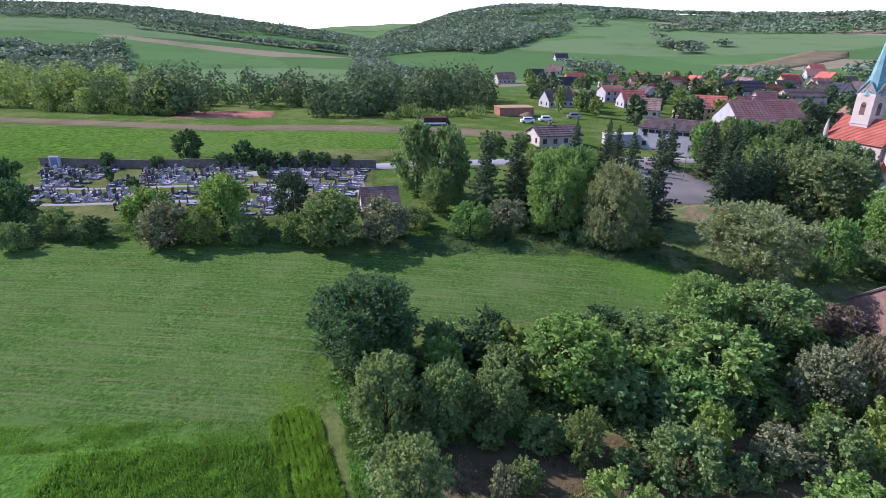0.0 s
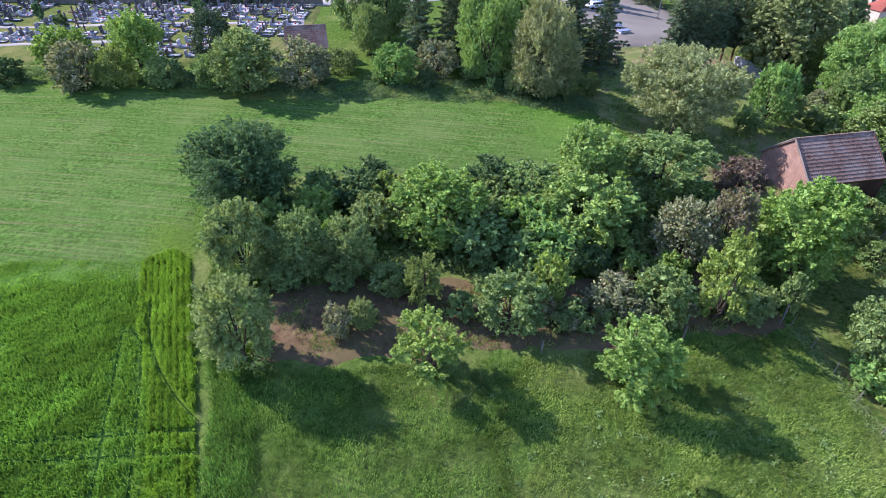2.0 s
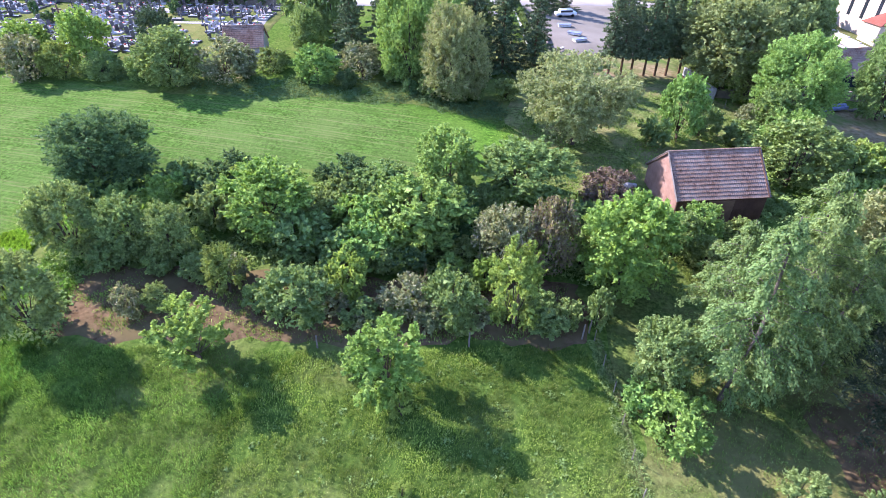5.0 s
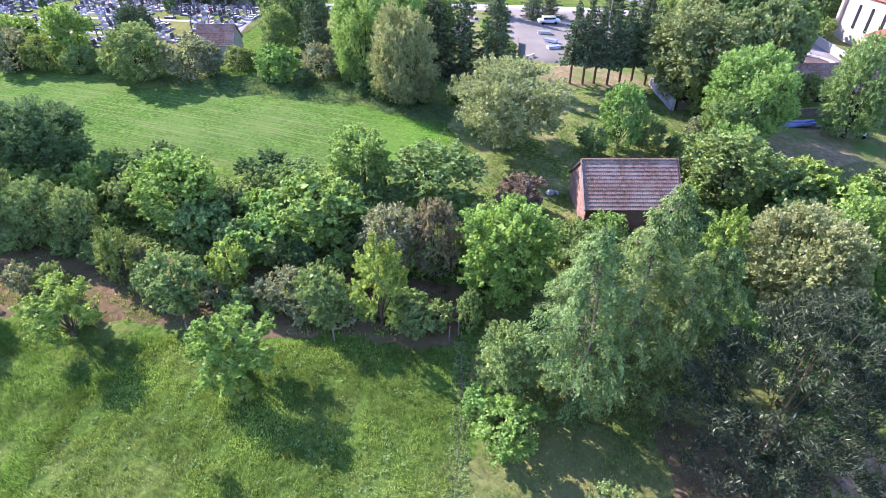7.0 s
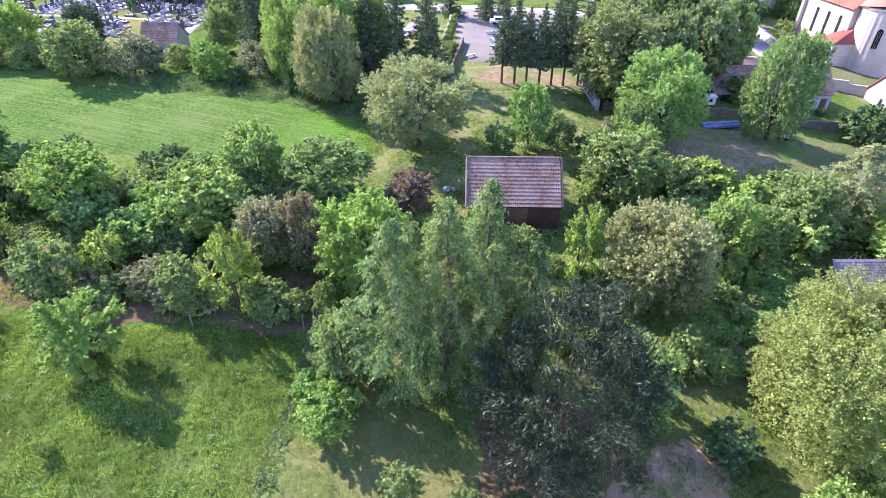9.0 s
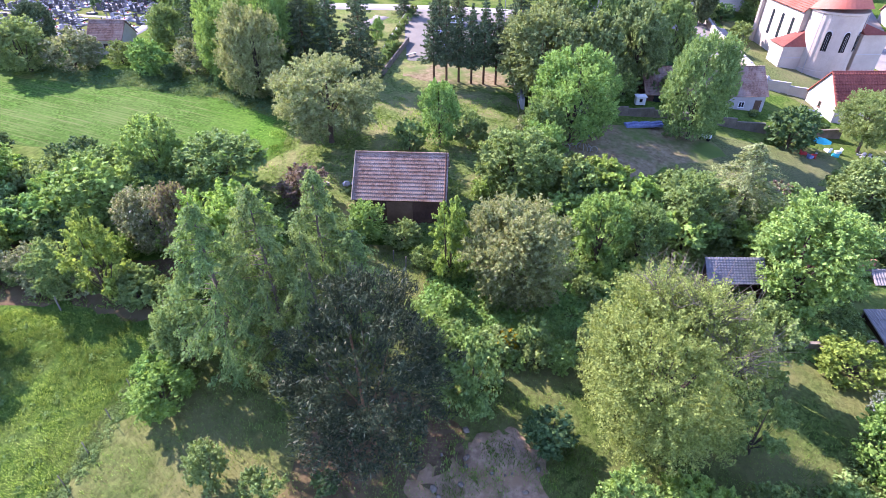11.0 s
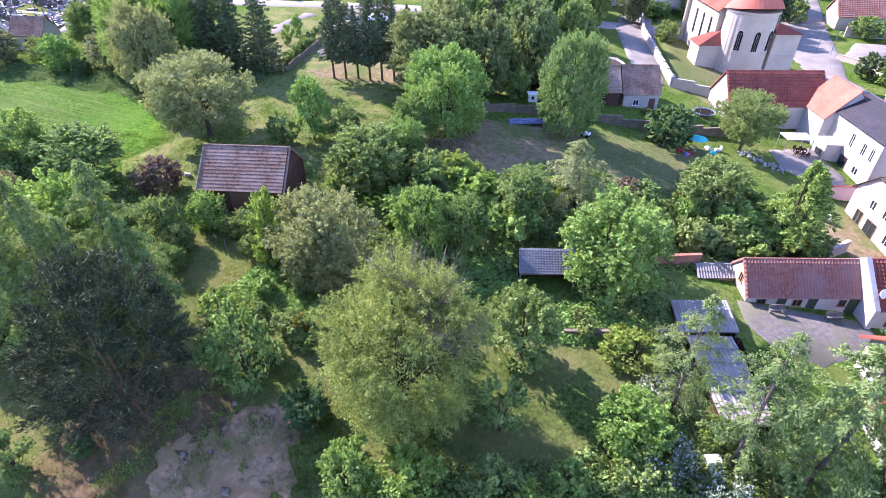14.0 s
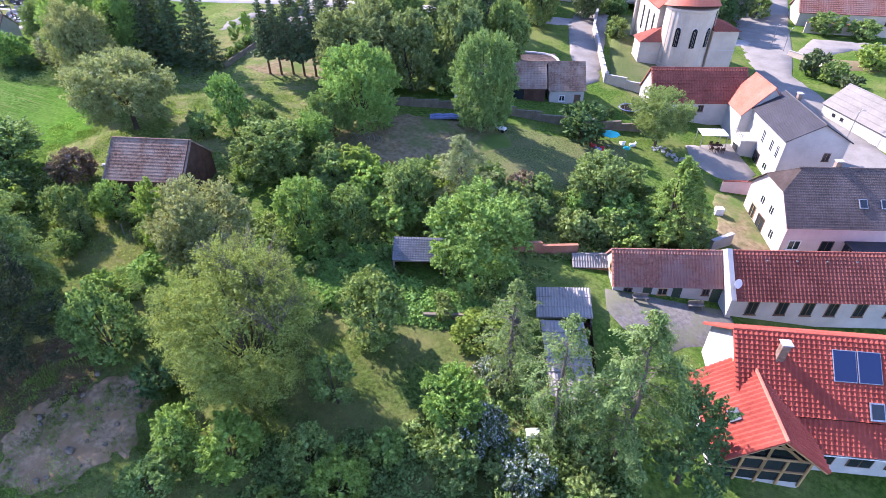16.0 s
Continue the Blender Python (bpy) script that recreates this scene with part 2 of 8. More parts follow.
PINE = leafy("pine_needles", (0.017, 0.028, 0.015), (0.066, 0.086, 0.045), (0.24, 0.23, 0.15), through_light=0.08, tips=0.0, cut=0)
FAR_LEAF = leafy("far_leaves", (0.09, 0.15, 0.045), (0.26, 0.36, 0.10), through_light=0.3, vary=0.3, cut=2.0, gaps=0.8)
FAR_DARK = leafy("far_dark_leaves", (0.074, 0.112, 0.052), (0.129, 0.177, 0.077), through_light=0.2, vary=0.3, cut=2.0, gaps=0.8)
# woods of the far hills: distance haze is mixed into a paler, bluer leaf colour
HAZY_CANOPY = leafy("hazy_far_woods", (0.105, 0.155, 0.098), (0.195, 0.255, 0.15), through_light=0.15, vary=0.25, patches=0.012, cut=0)
BLADE = leafy("grass_blades", (0.102, 0.171, 0.032), (0.199, 0.302, 0.058), (0.31, 0.37, 0.13), tips=0.08, through_light=0.4, vary=0.6, patches=0.2, cut=0)
LUSH_BLADE = leafy("lush_grass_blades", (0.075, 0.155, 0.028), (0.150, 0.275, 0.052), (0.22, 0.31, 0.08), tips=0.03, through_light=0.4, vary=0.6, patches=0.2, cut=0)
CROP_EDGE = leafy("yellow_crop_blades", (0.108, 0.232, 0.022), (0.208, 0.380, 0.042), through_light=0.4, vary=0.3, patches=0.3, cut=0)
CROP_BLADE = leafy("crop_blades", (0.080, 0.190, 0.024), (0.150, 0.310, 0.042), through_light=0.4, vary=0.35, patches=0.2, cut=0)
WHITE = plain("white_render", (0.40, 0.38, 0.35), (0.50, 0.475, 0.445), 5.0, 0.4, 0.9, 0.15)
CREAM = plain("cream_render", (0.43, 0.36, 0.285), (0.53, 0.45, 0.365), 5.0, 0.35, 0.9, 0.15)
PINK = plain("pink_render", (0.58, 0.43, 0.40), (0.68, 0.52, 0.49), 5.0, 0.4, 0.9, 0.15)
YELLOW_WALL = plain("ochre_render", (0.50, 0.38, 0.18), (0.60, 0.46, 0.22), 5.0, 0.4, 0.9, 0.15)
STONE = plain("rubble_stone", (0.115, 0.095, 0.070), (0.235, 0.200, 0.155), 4.0, 0.8, 0.95, 0.6)
CONCRETE = plain("grey_concrete", (0.28, 0.27, 0.26), (0.42, 0.41, 0.39), 5.0, 0.6, 0.9, 0.2)
MARBLE = plain("polished_grave_stone", (0.22, 0.21, 0.21), (0.50, 0.48, 0.47), 3.0, 0.6, 0.35, 0.05, vary=0.5)
DARK_STONE = plain("dark_grave_stone", (0.045, 0.043, 0.042), (0.14, 0.132, 0.13), 3.0, 0.6, 0.3, 0.05, vary=0.5)
BRICK = plain("red_brickwork", (0.26, 0.11, 0.07), (0.42, 0.20, 0.13), 6.0, 0.5, 0.9, 0.4)
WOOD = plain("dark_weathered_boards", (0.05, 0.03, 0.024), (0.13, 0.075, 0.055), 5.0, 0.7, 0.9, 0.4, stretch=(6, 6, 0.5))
# red-brown barn boards, with sunlight put into the lighter colour
SUNLIT_BOARDS = plain("sunlit_red_brown_boards", (0.165, 0.095, 0.07), (0.34, 0.22, 0.17), 5.0, 0.7, 0.9, 0.4, stretch=(6, 6, 0.5))
LIGHT_WOOD = plain("honey_timber", (0.30, 0.17, 0.07), (0.45, 0.28, 0.13), 4.0, 0.8, 0.7, 0.2)
GREY_WOOD = plain("grey_weathered_wood", (0.120, 0.102, 0.084), (0.247, 0.219, 0.189), 5.0, 0.7, 0.9, 0.3)
OLD_TILE = plain("old_brown_tiles", (0.125, 0.075, 0.052), (0.27, 0.175, 0.13), 3.2, 0.35, 0.9, 0.3, third=(0.27, 0.205, 0.165))
WORN_TILE = plain("worn_red_tiles", (0.20, 0.085, 0.062), (0.36, 0.17, 0.125), 3.0, 0.3, 0.85, 0.3, third=(0.30, 0.17, 0.14))
RED_TILE = plain("red_tiles", (0.17, 0.055, 0.04), (0.31, 0.105, 0.078), 2.5, 0.3, 0.85, 0.2)
BRIGHT_TILE = plain("bright_red_tiles", (0.26, 0.050, 0.036), (0.40, 0.095, 0.066), 2.5, 0.25, 0.85, 0.15)
ORANGE_TILE = plain("orange_tiles", (0.386, 0.119, 0.075), (0.506, 0.180, 0.125), 2.5, 0.3, 0.9, 0.2)
GREY_TILE = plain("anthracite_tiles", (0.028, 0.025, 0.029), (0.056, 0.051, 0.055), 2.5, 0.3, 0.6, 0.2)
BROWN_SLATE = plain("brown_grey_shingles", (0.090, 0.067, 0.058), (0.172, 0.133, 0.119), 2.2, 0.3, 0.88, 0.3)
SLATE = plain("grey_slates", (0.14, 0.14, 0.15), (0.22, 0.22, 0.235), 2.4, 0.5, 0.9, 0.2)
FIBRE = plain("corrugated_fibre_sheet", (0.21, 0.19, 0.17), (0.34, 0.305, 0.275), 3.0, 0.4, 0.85, 0.2)
COPPER = plain("green_copper", (0.12, 0.25, 0.24), (0.22, 0.38, 0.36), 3.0, 0.4, 0.6, 0.1)
METAL = plain("grey_metal", (0.30, 0.30, 0.31), (0.42, 0.42, 0.43), 4.0, 0.6, 0.4, 0.05, metal=0.7)
DARK_PAINT = plain("dark_green_paint", (0.025, 0.045, 0.03), (0.05, 0.08, 0.055), 4.0, 0.6, 0.6, 0.1)
BROWN_PAINT = plain("brown_paint", (0.10, 0.055, 0.035), (0.17, 0.10, 0.065), 4.0, 0.6, 0.6, 0.1)
BLACK = plain("dark_recess", (0.012, 0.011, 0.010), (0.03, 0.027, 0.025), 4.0, 0.6, 0.9, 0.1)
WHITE_PAINT = plain("white_paint", (0.70, 0.70, 0.69), (0.80, 0.80, 0.79), 4.0, 0.6, 0.5, 0.05)
TURQUOISE = plain("turquoise_cloth", (0.02, 0.42, 0.42), (0.04, 0.55, 0.54), 4.0, 0.6, 0.8, 0.1)
BLUE_SHEET = plain("blue_tarpaulin", (0.10, 0.13, 0.26), (0.22, 0.26, 0.42), 3.0, 0.9, 0.5, 0.3)
RED_CLOTH = plain("red_plastic", (0.42, 0.035, 0.03), (0.55, 0.06, 0.05), 4.0, 0.6, 0.5, 0.1)
RUST = plain("rusty_metal", (0.16, 0.065, 0.03), (0.30, 0.13, 0.06), 5.0, 0.8, 0.85, 0.3)
GLASS = glassy("window_glass")
SOLAR = glassy("solar_glass", (0.012, 0.022, 0.07), 0.2)


# ---- builders ----
def mesh_of(name, verts, faces):
    me = bpy.data.meshes.new(name)
    me.from_pydata([tuple(v) for v in verts], [], faces)
    me.update()
    return me


def part(name, bm, mat, parent, label=""):
    """Links a bmesh, or a mesh, as one object under a thing or a part."""
    me = bm
    if isinstance(bm, bmesh.types.BMesh):
        me = bpy.data.meshes.new(name)
        bm.to_mesh(me)
        bm.free()
    if not me.materials:
        me.materials.append(mat)
    ob = new(name, me)
    ob.parent = parent
    return tagged(ob, label)


def thing(name, m, label, category, group="", kind=""):
    ob = new(name)
    ob.matrix_basis = m
    ob.empty_display_size = 0.3
    return tagged(ob, label, category, group, kind)


def single(name, bm, mat, m, label, category, group="", kind=""):
    """A thing that is one mesh."""
    ob = part(name, bm, mat, None)
    ob.matrix_basis = m
    return tagged(ob, label, category, group, kind)


def box(bm, x0, x1, y0, y1, z0, z1, bevel=0.0):
    m = Matrix.LocRotScale(((x0 + x1) / 2, (y0 + y1) / 2, (z0 + z1) / 2), None, (abs(x1 - x0), abs(y1 - y0), abs(z1 - z0)))
    made = bmesh.ops.create_cube(bm, size=1, matrix=m)
    if bevel:
        edges = list({e for v in made["verts"] for e in v.link_edges})
        bmesh.ops.bevel(bm, geom=edges, offset=bevel, segments=1, affect="EDGES", profile=0.5)
    return bm


def boxed(*size, bevel=0.0):
    return box(bmesh.new(), *size, bevel=bevel)


def tube(bm, points, radii, sides=6):
    rings = []
    for i, (p, r) in enumerate(zip(points, radii)):
        p = Vector(p)
        d = Vector(points[min(i + 1, len(points) - 1)]) - Vector(points[max(i - 1, 0)])
        q = d.to_track_quat("Z", "Y")
        rings.append([bm.verts.new(p + q @ Vector((r * math.cos(a), r * math.sin(a), 0))) for a in (2 * math.pi * k / sides for k in range(sides))])
    for a, b in zip(rings, rings[1:]):
        for k in range(sides):
            bm.faces.new((a[k], a[(k + 1) % sides], b[(k + 1) % sides], b[k]))
    bm.faces.new(rings[0][::-1])
    bm.faces.new(rings[-1])
    return bm


def prism(bm, outline, z0, z1):
    low, top = [bm.verts.new((x, y, z0)) for x, y in outline], [bm.verts.new((x, y, z1)) for x, y in outline]
    n = len(outline)
    for k in range(n):
        bm.faces.new((low[k], low[(k + 1) % n], top[(k + 1) % n], top[k]))
    bm.faces.new(low[::-1])
    bm.faces.new(top)
    bmesh.ops.recalc_face_normals(bm, faces=bm.faces)
    return bm


# ---- terrain ----
def step(a, b, v):
    k = min(max((v - a) / (b - a), 0.0), 1.0)
    return k * k * (3 - 2 * k)


def ground_z(x, y):
    a, b = min(max(x, -70), 135) / 100, min(max(y, -20), 190) / 100
    z = 2.487 - 1.444 * a + 8.477 * b - 5.688 * a * a - 0.131 * a * b - 2.435 * b * b
    z += (6 - z) * step(170, 300, y)
    far = math.hypot(x, y)
    if far < 320:
        return z
    az = math.degrees(math.atan2(x, y))
    left, right = ridges(az)
    rise = max(left * step(430, 1500, far), right * step(480, 1700, far)) + 8 * step(420, 900, far)
    rise += 86 * step(2300, 3700, far) * math.exp(-(((az + 7) / 7) ** 2))
    wave = noise.noise(Vector((x / 330, y / 330, 0))) * 5 + noise.noise(Vector((x / 120, y / 120, 3))) * 2
    if abs(az) > 75:
        rise = 25 * step(500, 1600, far)
    return z + rise + wave * step(500, 1100, far)


def along_line(stops, v):
    for (a, p), (b, q) in zip(stops, stops[1:]):
        if v <= b:
            return p + (q - p) * min(max((v - a) / (b - a), 0.0), 1.0)
    return stops[-1][1]


def ridges(az):
    """Heights of the two hills behind the valley, by bearing."""
    left = along_line(((-75, 60), (-50, 76), (-37, 81), (-29, 80), (-25, 73), (-20.5, 60), (-15.5, 44), (-11, 30), (-7, 15), (-2, 0)), az)
    right = along_line(((-8, 0), (-6.5, 22), (-4.8, 42), (-2, 62), (0.7, 86), (3.4, 99), (6, 105), (11.5, 105), (16.6, 99), (21.5, 90), (26, 84), (34, 80), (50, 84), (75, 50)), az)
    return left, right


def ground_sheet():
    radii = [2, 5] + [5 * k for k in range(2, 45)] + [220 * 1.075 ** k for k in range(1, 43)]
    turns = 240
    cx, cy = 45.0, 60.0
    verts, faces = [(cx, cy, ground_z(cx, cy))], []
    for r in radii:
        for k in range(turns):
            a = 2 * math.pi * k / turns
            x, y = cx + r * math.sin(a), cy + r * math.cos(a)
            verts.append((x, y, ground_z(x, y)))
    faces += [(0, 1 + (k + 1) % turns, 1 + k) for k in range(turns)]
    for i in range(len(radii) - 1):
        for k in range(turns):
            a, b = 1 + i * turns + k, 1 + i * turns + (k + 1) % turns
            faces.append((a, b, b + turns, a + turns))
    me = mesh_of("ground", verts, faces)
    me.shade_smooth()
    return me


def hill_material():
    """Meadow near by, and the patchwork of fields, scrub and woods on the far slopes."""
    m, t, p = material("meadow_and_far_hills")
    where = place_of(t, True)
    small, mid, big = noisy(t, where, 2.2, 6, 0.7), noisy(t, where, 0.45, 4), noisy(t, where, 0.09, 5, 0.65)
    near = ramp(t, small, [(0.40, (0.034, 0.074, 0.012)), (0.62, (0.118, 0.182, 0.036))])
    near = blend(t, ramp(t, mid, [(0.4, (0, 0, 0)), (0.65, (0.7, 0.7, 0.7))]), near, (0.06, 0.11, 0.02))
    near = blend(t, ramp(t, big, [(0.46, (0, 0, 0)), (0.64, (0.6, 0.6, 0.6))]), near, (0.18, 0.185, 0.065))
    cell = node(t, "ShaderNodeTexVoronoi", Scale=0.0034, Randomness=0.9)
    mp = t.nodes.new("ShaderNodeMapping")
    mp.inputs["Rotation"].default_value, mp.inputs["Scale"].default_value = (0, 0, radians(-18)), (0.8, 2.0, 0.3)
    t.links.new(where, mp.inputs[0])
    t.links.new(mp.outputs[0], cell.inputs[0])
    sep = t.nodes.new("ShaderNodeSeparateColor")
    t.links.new(cell.outputs["Color"], sep.inputs[0])
    fields = ramp(t, sep.outputs[0], [(0.0, (0.07, 0.125, 0.045)), (0.3, (0.085, 0.165, 0.05)), (0.6, (0.115, 0.19, 0.07)), (0.78, (0.13, 0.19, 0.08)), (0.86, (0.27, 0.22, 0.14)), (1.0, (0.22, 0.19, 0.11))])
    fields = blend(t, ramp(t, noisy(t, where, 0.02, 4), [(0.5, (0, 0, 0)), (0.75, (0.5, 0.5, 0.5))]), fields, (0.07, 0.11, 0.04))
    far = t.nodes.new("ShaderNodeVectorMath")
    far.operation = "LENGTH"
    t.links.new(where, far.inputs[0])
    mr = node(t, "ShaderNodeMapRange", **{"From Min": 330.0, "From Max": 420.0})
    t.links.new(far.outputs["Value"], mr.inputs[0])
    t.links.new(blend(t, mr.outputs[0], near, fields), p.inputs["Base Color"])
    p.inputs["Roughness"].default_value = 0.9
    p.inputs["Specular IOR Level"].default_value = 0.0
    b = node(t, "ShaderNodeBump", Strength=0.8, Distance=0.25)
    t.links.new(small, b.inputs["Height"])
    t.links.new(b.outputs[0], p.inputs["Normal"])
    return m


ground = part("ground", ground_sheet(), hill_material(), None)
tagged(ground, "rough meadow running out to wooded hills and fields", "ground", kind="structure")


def inside(x, y, outline):
    odd = False
    for (x0, y0), (x1, y1) in zip(outline, outline[1:] + outline[:1]):
        if (y0 > y) != (y1 > y) and x < x0 + (y - y0) / (y1 - y0) * (x1 - x0):
            odd = not odd
    return odd


def wavy(outline, piece=3.0, amount=0.35, seed=0):
    """The outline with more points and slightly uneven edges."""
    out = []
    for (x0, y0), (x1, y1) in zip(outline, outline[1:] + outline[:1]):
        n = max(1, int(math.hypot(x1 - x0, y1 - y0) / piece))
        for k in range(n):
            x, y = x0 + (x1 - x0) * k / n, y0 + (y1 - y0) * k / n
            a, b = (noise.noise(Vector((x / 3, y / 3, seed + k))) + 0.7 * noise.noise(Vector((x / 0.9, y / 0.9, seed + k))) for k in (0, 9))
            out.append((x + amount * a, y + amount * b))
    return out


def patch(name, outline, mat, label, category, lift=0.03, cell=6.0, piece=3.0, uneven=0.35, relief=0.0):
    """A sheet that follows the ground a few centimetres above it."""
    from mathutils.geometry import delaunay_2d_cdt
    edge = wavy(outline, piece, uneven) if uneven else wavy(outline, piece, 0.0)
    xs, ys = [p[0] for p in edge], [p[1] for p in edge]
    points = [Vector(p) for p in edge]
    for (ax, ay), (x, y), (bx, by) in zip(edge[-1:] + edge[:-1], edge, edge[1:] + edge[:1]):
        run = math.hypot(bx - ax, by - ay) + 1e-6
        for s in (0.3, -0.3):
            q = (x - (by - ay) / run * s, y + (bx - ax) / run * s)
            if inside(*q, edge):
                points.append(Vector(q))
    x = min(xs) + cell / 2
    while x < max(xs):
        y = min(ys) + cell / 2
        while y < max(ys):
            q = (x + random.uniform(-0.2, 0.2) * cell, y + random.uniform(-0.2, 0.2) * cell)
            if inside(*q, edge):
                points.append(Vector(q))
            y += cell
        x += cell
    n = len(edge)
    verts, _, faces, origin, *_ = delaunay_2d_cdt(points, [(k, (k + 1) % n) for k in range(n)], [list(range(n))], 1, 1e-4)
    me = mesh_of(name, [(v.x, v.y, ground_z(v.x, v.y) + (-0.1 if any(i < n for i in o) else lift) + relief * noise.noise(Vector((v.x / 2.5, v.y / 2.5, 5)))) for v, o in zip(verts, origin)], [tuple(f) for f in faces])
    if sum(p.normal.z for p in me.polygons) < 0:
        me.flip_normals()
    me.shade_smooth()
    ob = part(name, me, mat, None)
    return tagged(ob, label, category, kind="structure")


patch("field", [(-150, 74), (-68, 78), (-50, 77), (-27, 74.5), (-14, 71.8), (0, 73.6), (12.6, 74.3), (19.6, 73.8), (26.7, 72.4), (31.8, 69.9), (35.2, 66.8), (36.3, 63.6), (35.8, 60), (32, 57.5), (14, 54.5), (-4, 52.3), (-13, 47), (-10.3, 38.4), (-7.3, 31.4), (-4.4, 24.2), (-1.8, 17.4), (0, 6), (0, -25), (-150, -25)],
      FIELD, "mown green field passing into lush young crop", "field", cell=6, piece=1.6, uneven=0.5)
patch("orchard_soil", [(-4, 35.5), (5, 36.5), (13, 37), (28, 38.2), (41, 41), (42, 37), (41.5, 33.5), (38, 32), (32, 32.2), (24.6, 29.8), (18.5, 29.1), (13.6, 28.5), (4.3, 27.2), (-1.5, 26.8), (-4.5, 30)],
      SOIL, "brown orchard soil with thin grass", "soil", cell=4, piece=1.2, uneven=0.9, relief=0.03)
patch("garden_ground", [(43.2, 36), (43.8, 27), (45.2, 14), (46, -25), (150, -25), (118, 30), (110, 50), (100, 52.5), (93, 50), (86, 57), (72, 53), (62, 50), (50, 49), (44, 44)],
      GARDEN, "patchy garden grass, partly dry", "grass", lift=0.025, uneven=0.8)
patch("sand_patch", [(67, 21), (66.5, 26), (69, 29.6), (72.4, 33.3), (75.6, 31.3), (77, 28), (75.6, 24.5), (72, 21)], SAND, "spread greyish sand and rubble", "sand", lift=0.08, cell=0.8, piece=0.4, uneven=1.7, relief=0.09)
patch("bank_grass", [(34.6, 57.2), (36.2, 60), (36.7, 63.6), (35.5, 67.2), (32.4, 70.4), (33, 80), (38.4, 92), (44, 91), (60, 92), (66, 86), (70, 72), (66, 60), (50, 51), (38, 54)], BANK, "short dry grass round the walnut tree", "grass", lift=0.04, uneven=0.7)
patch("parking_verge", [(16, 131), (19, 104), (24, 91), (38.6, 87), (47, 88), (64, 94), (64, 108), (60, 141), (50, 142)], BANK, "dry grass verge beside the parking area", "grass", lift=0.06, cell=3, uneven=0.5)
patch("footpath", [(23.6, 113), (26.0, 107.4), (28.4, 109.5), (27.2, 115), (28.6, 124), (25.0, 124)], PAVING, "pale path across the lawn", "path", lift=0.14, cell=2, uneven=0.1)
patch("bare_earth", [(41, 96.5), (42.5, 92.2), (48, 91.4), (55, 93.2), (61.5, 95.4), (61, 101), (58, 104), (48, 101)], YARD, "bare tan earth under the row of spruces", "soil", lift=0.15, cell=2, piece=1.0, uneven=0.6)
patch("parking_area", [(29, 131), (57, 141), (62, 108), (58.5, 104.5), (47, 101), (40.8, 99.4), (37, 109)], ASPHALT, "pale worn asphalt parking area", "parking", lift=0.09, uneven=0.1)
patch("village_road", [(-60, 108), (-18, 117), (17, 126), (56, 139), (90, 150), (140, 170), (139, 176), (88, 156), (55, 145), (16, 131.5), (-20, 122), (-62, 112)], GRAVEL, "pale village road", "road", lift=0.12, uneven=0.15)
patch("church_lane", [(93, 174), (100.5, 174), (102.5, 137), (103.6, 120), (99.5, 113), (95.5, 133), (92, 154)], PAVING, "pale gravel lane beside the churchyard", "road", cell=3, lift=0.20, uneven=0.3)
patch("churchyard_lawn", [(101.5, 172), (108, 172), (130, 136), (128, 118), (112, 114), (105.2, 120.5), (103.6, 140)], LAWN, "mown churchyard lawn", "grass", cell=3, lift=0.18, uneven=0.2)
patch("garden_yard", [(67, 83), (76, 88), (90, 93), (94, 86), (84, 77), (80, 72), (71, 70), (67, 76)], YARD, "trodden earth yard with thin grass", "soil", lift=0.09, cell=3, piece=1.5, uneven=1.0)
patch("garden_lawn", [(90.5, 93), (98, 93), (110, 97), (112, 86), (100, 76), (88, 72), (80.5, 72), (84.5, 77)], LAWN, "uneven garden lawn", "grass", lift=0.08, uneven=0.8)
patch("street", [(134, 225), (152, 225), (146, 168), (143, 148), (146.5, 138), (152, 112), (160, 95), (150, 92), (146.5, 100), (141.5, 108), (138, 128), (134, 158)], PAVING, "pale village street", "road", cell=3, lift=0.20, uneven=0.15)
patch("side_street", [(146, 166), (152, 180), (210, 182), (210, 174), (160, 173), (150, 163)], PAVING, "pale side street", "road", cell=3, lift=0.24, uneven=0.15)
patch("gravel_yard", [(150, 164), (164, 164), (174, 172), (190, 173), (172, 160), (156, 156), (149, 158)], BARE, "pale gravel yard beside the street", "yard", lift=0.12, uneven=0.6)
patch("terrace", [(119.5, 101.5), (127, 106.5), (130.5, 98), (130, 93), (124, 93.5), (120.5, 96)], PAVING, "pale paved terrace", "terrace", lift=0.16, uneven=0.0)
patch("courtyard", [(110.4, 61.1), (124.4, 63.8), (125.5, 58.8), (118, 54.5), (113.0, 55.6), (110.9, 57.6)], COURT, "grey concrete courtyard", "courtyard", lift=0.10, uneven=0.1)
patch("house_yard", [(123.4, 88.6), (130.6, 90.4), (131.2, 78), (126.5, 74.6), (123.6, 78)], YARD, "trodden yard beside the pink house", "yard", lift=0.14, cell=2, piece=1.0, uneven=0.5)
patch("needle_litter", [(58, 22), (57.5, 30), (63, 34), (69, 32), (70, 26), (67, 21), (62, 19)], SOIL, "dark needle litter under the pine", "soil", lift=0.05, cell=3, piece=1.0, uneven=1.4)
patch("tennis_court", [(-104, 209), (-66, 212), (-72, 236), (-108, 232)], BRICK, "reddish tennis court beyond the field", "court", lift=0.15, uneven=0.0)
patch("bare_strip", [(-260, 222), (-170, 207), (-16, 176), (29, 173.5), (27, 158), (-14, 164), (-150, 192), (-260, 209)], BARE, "pale bare field strip", "field", lift=0.12, cell=12)
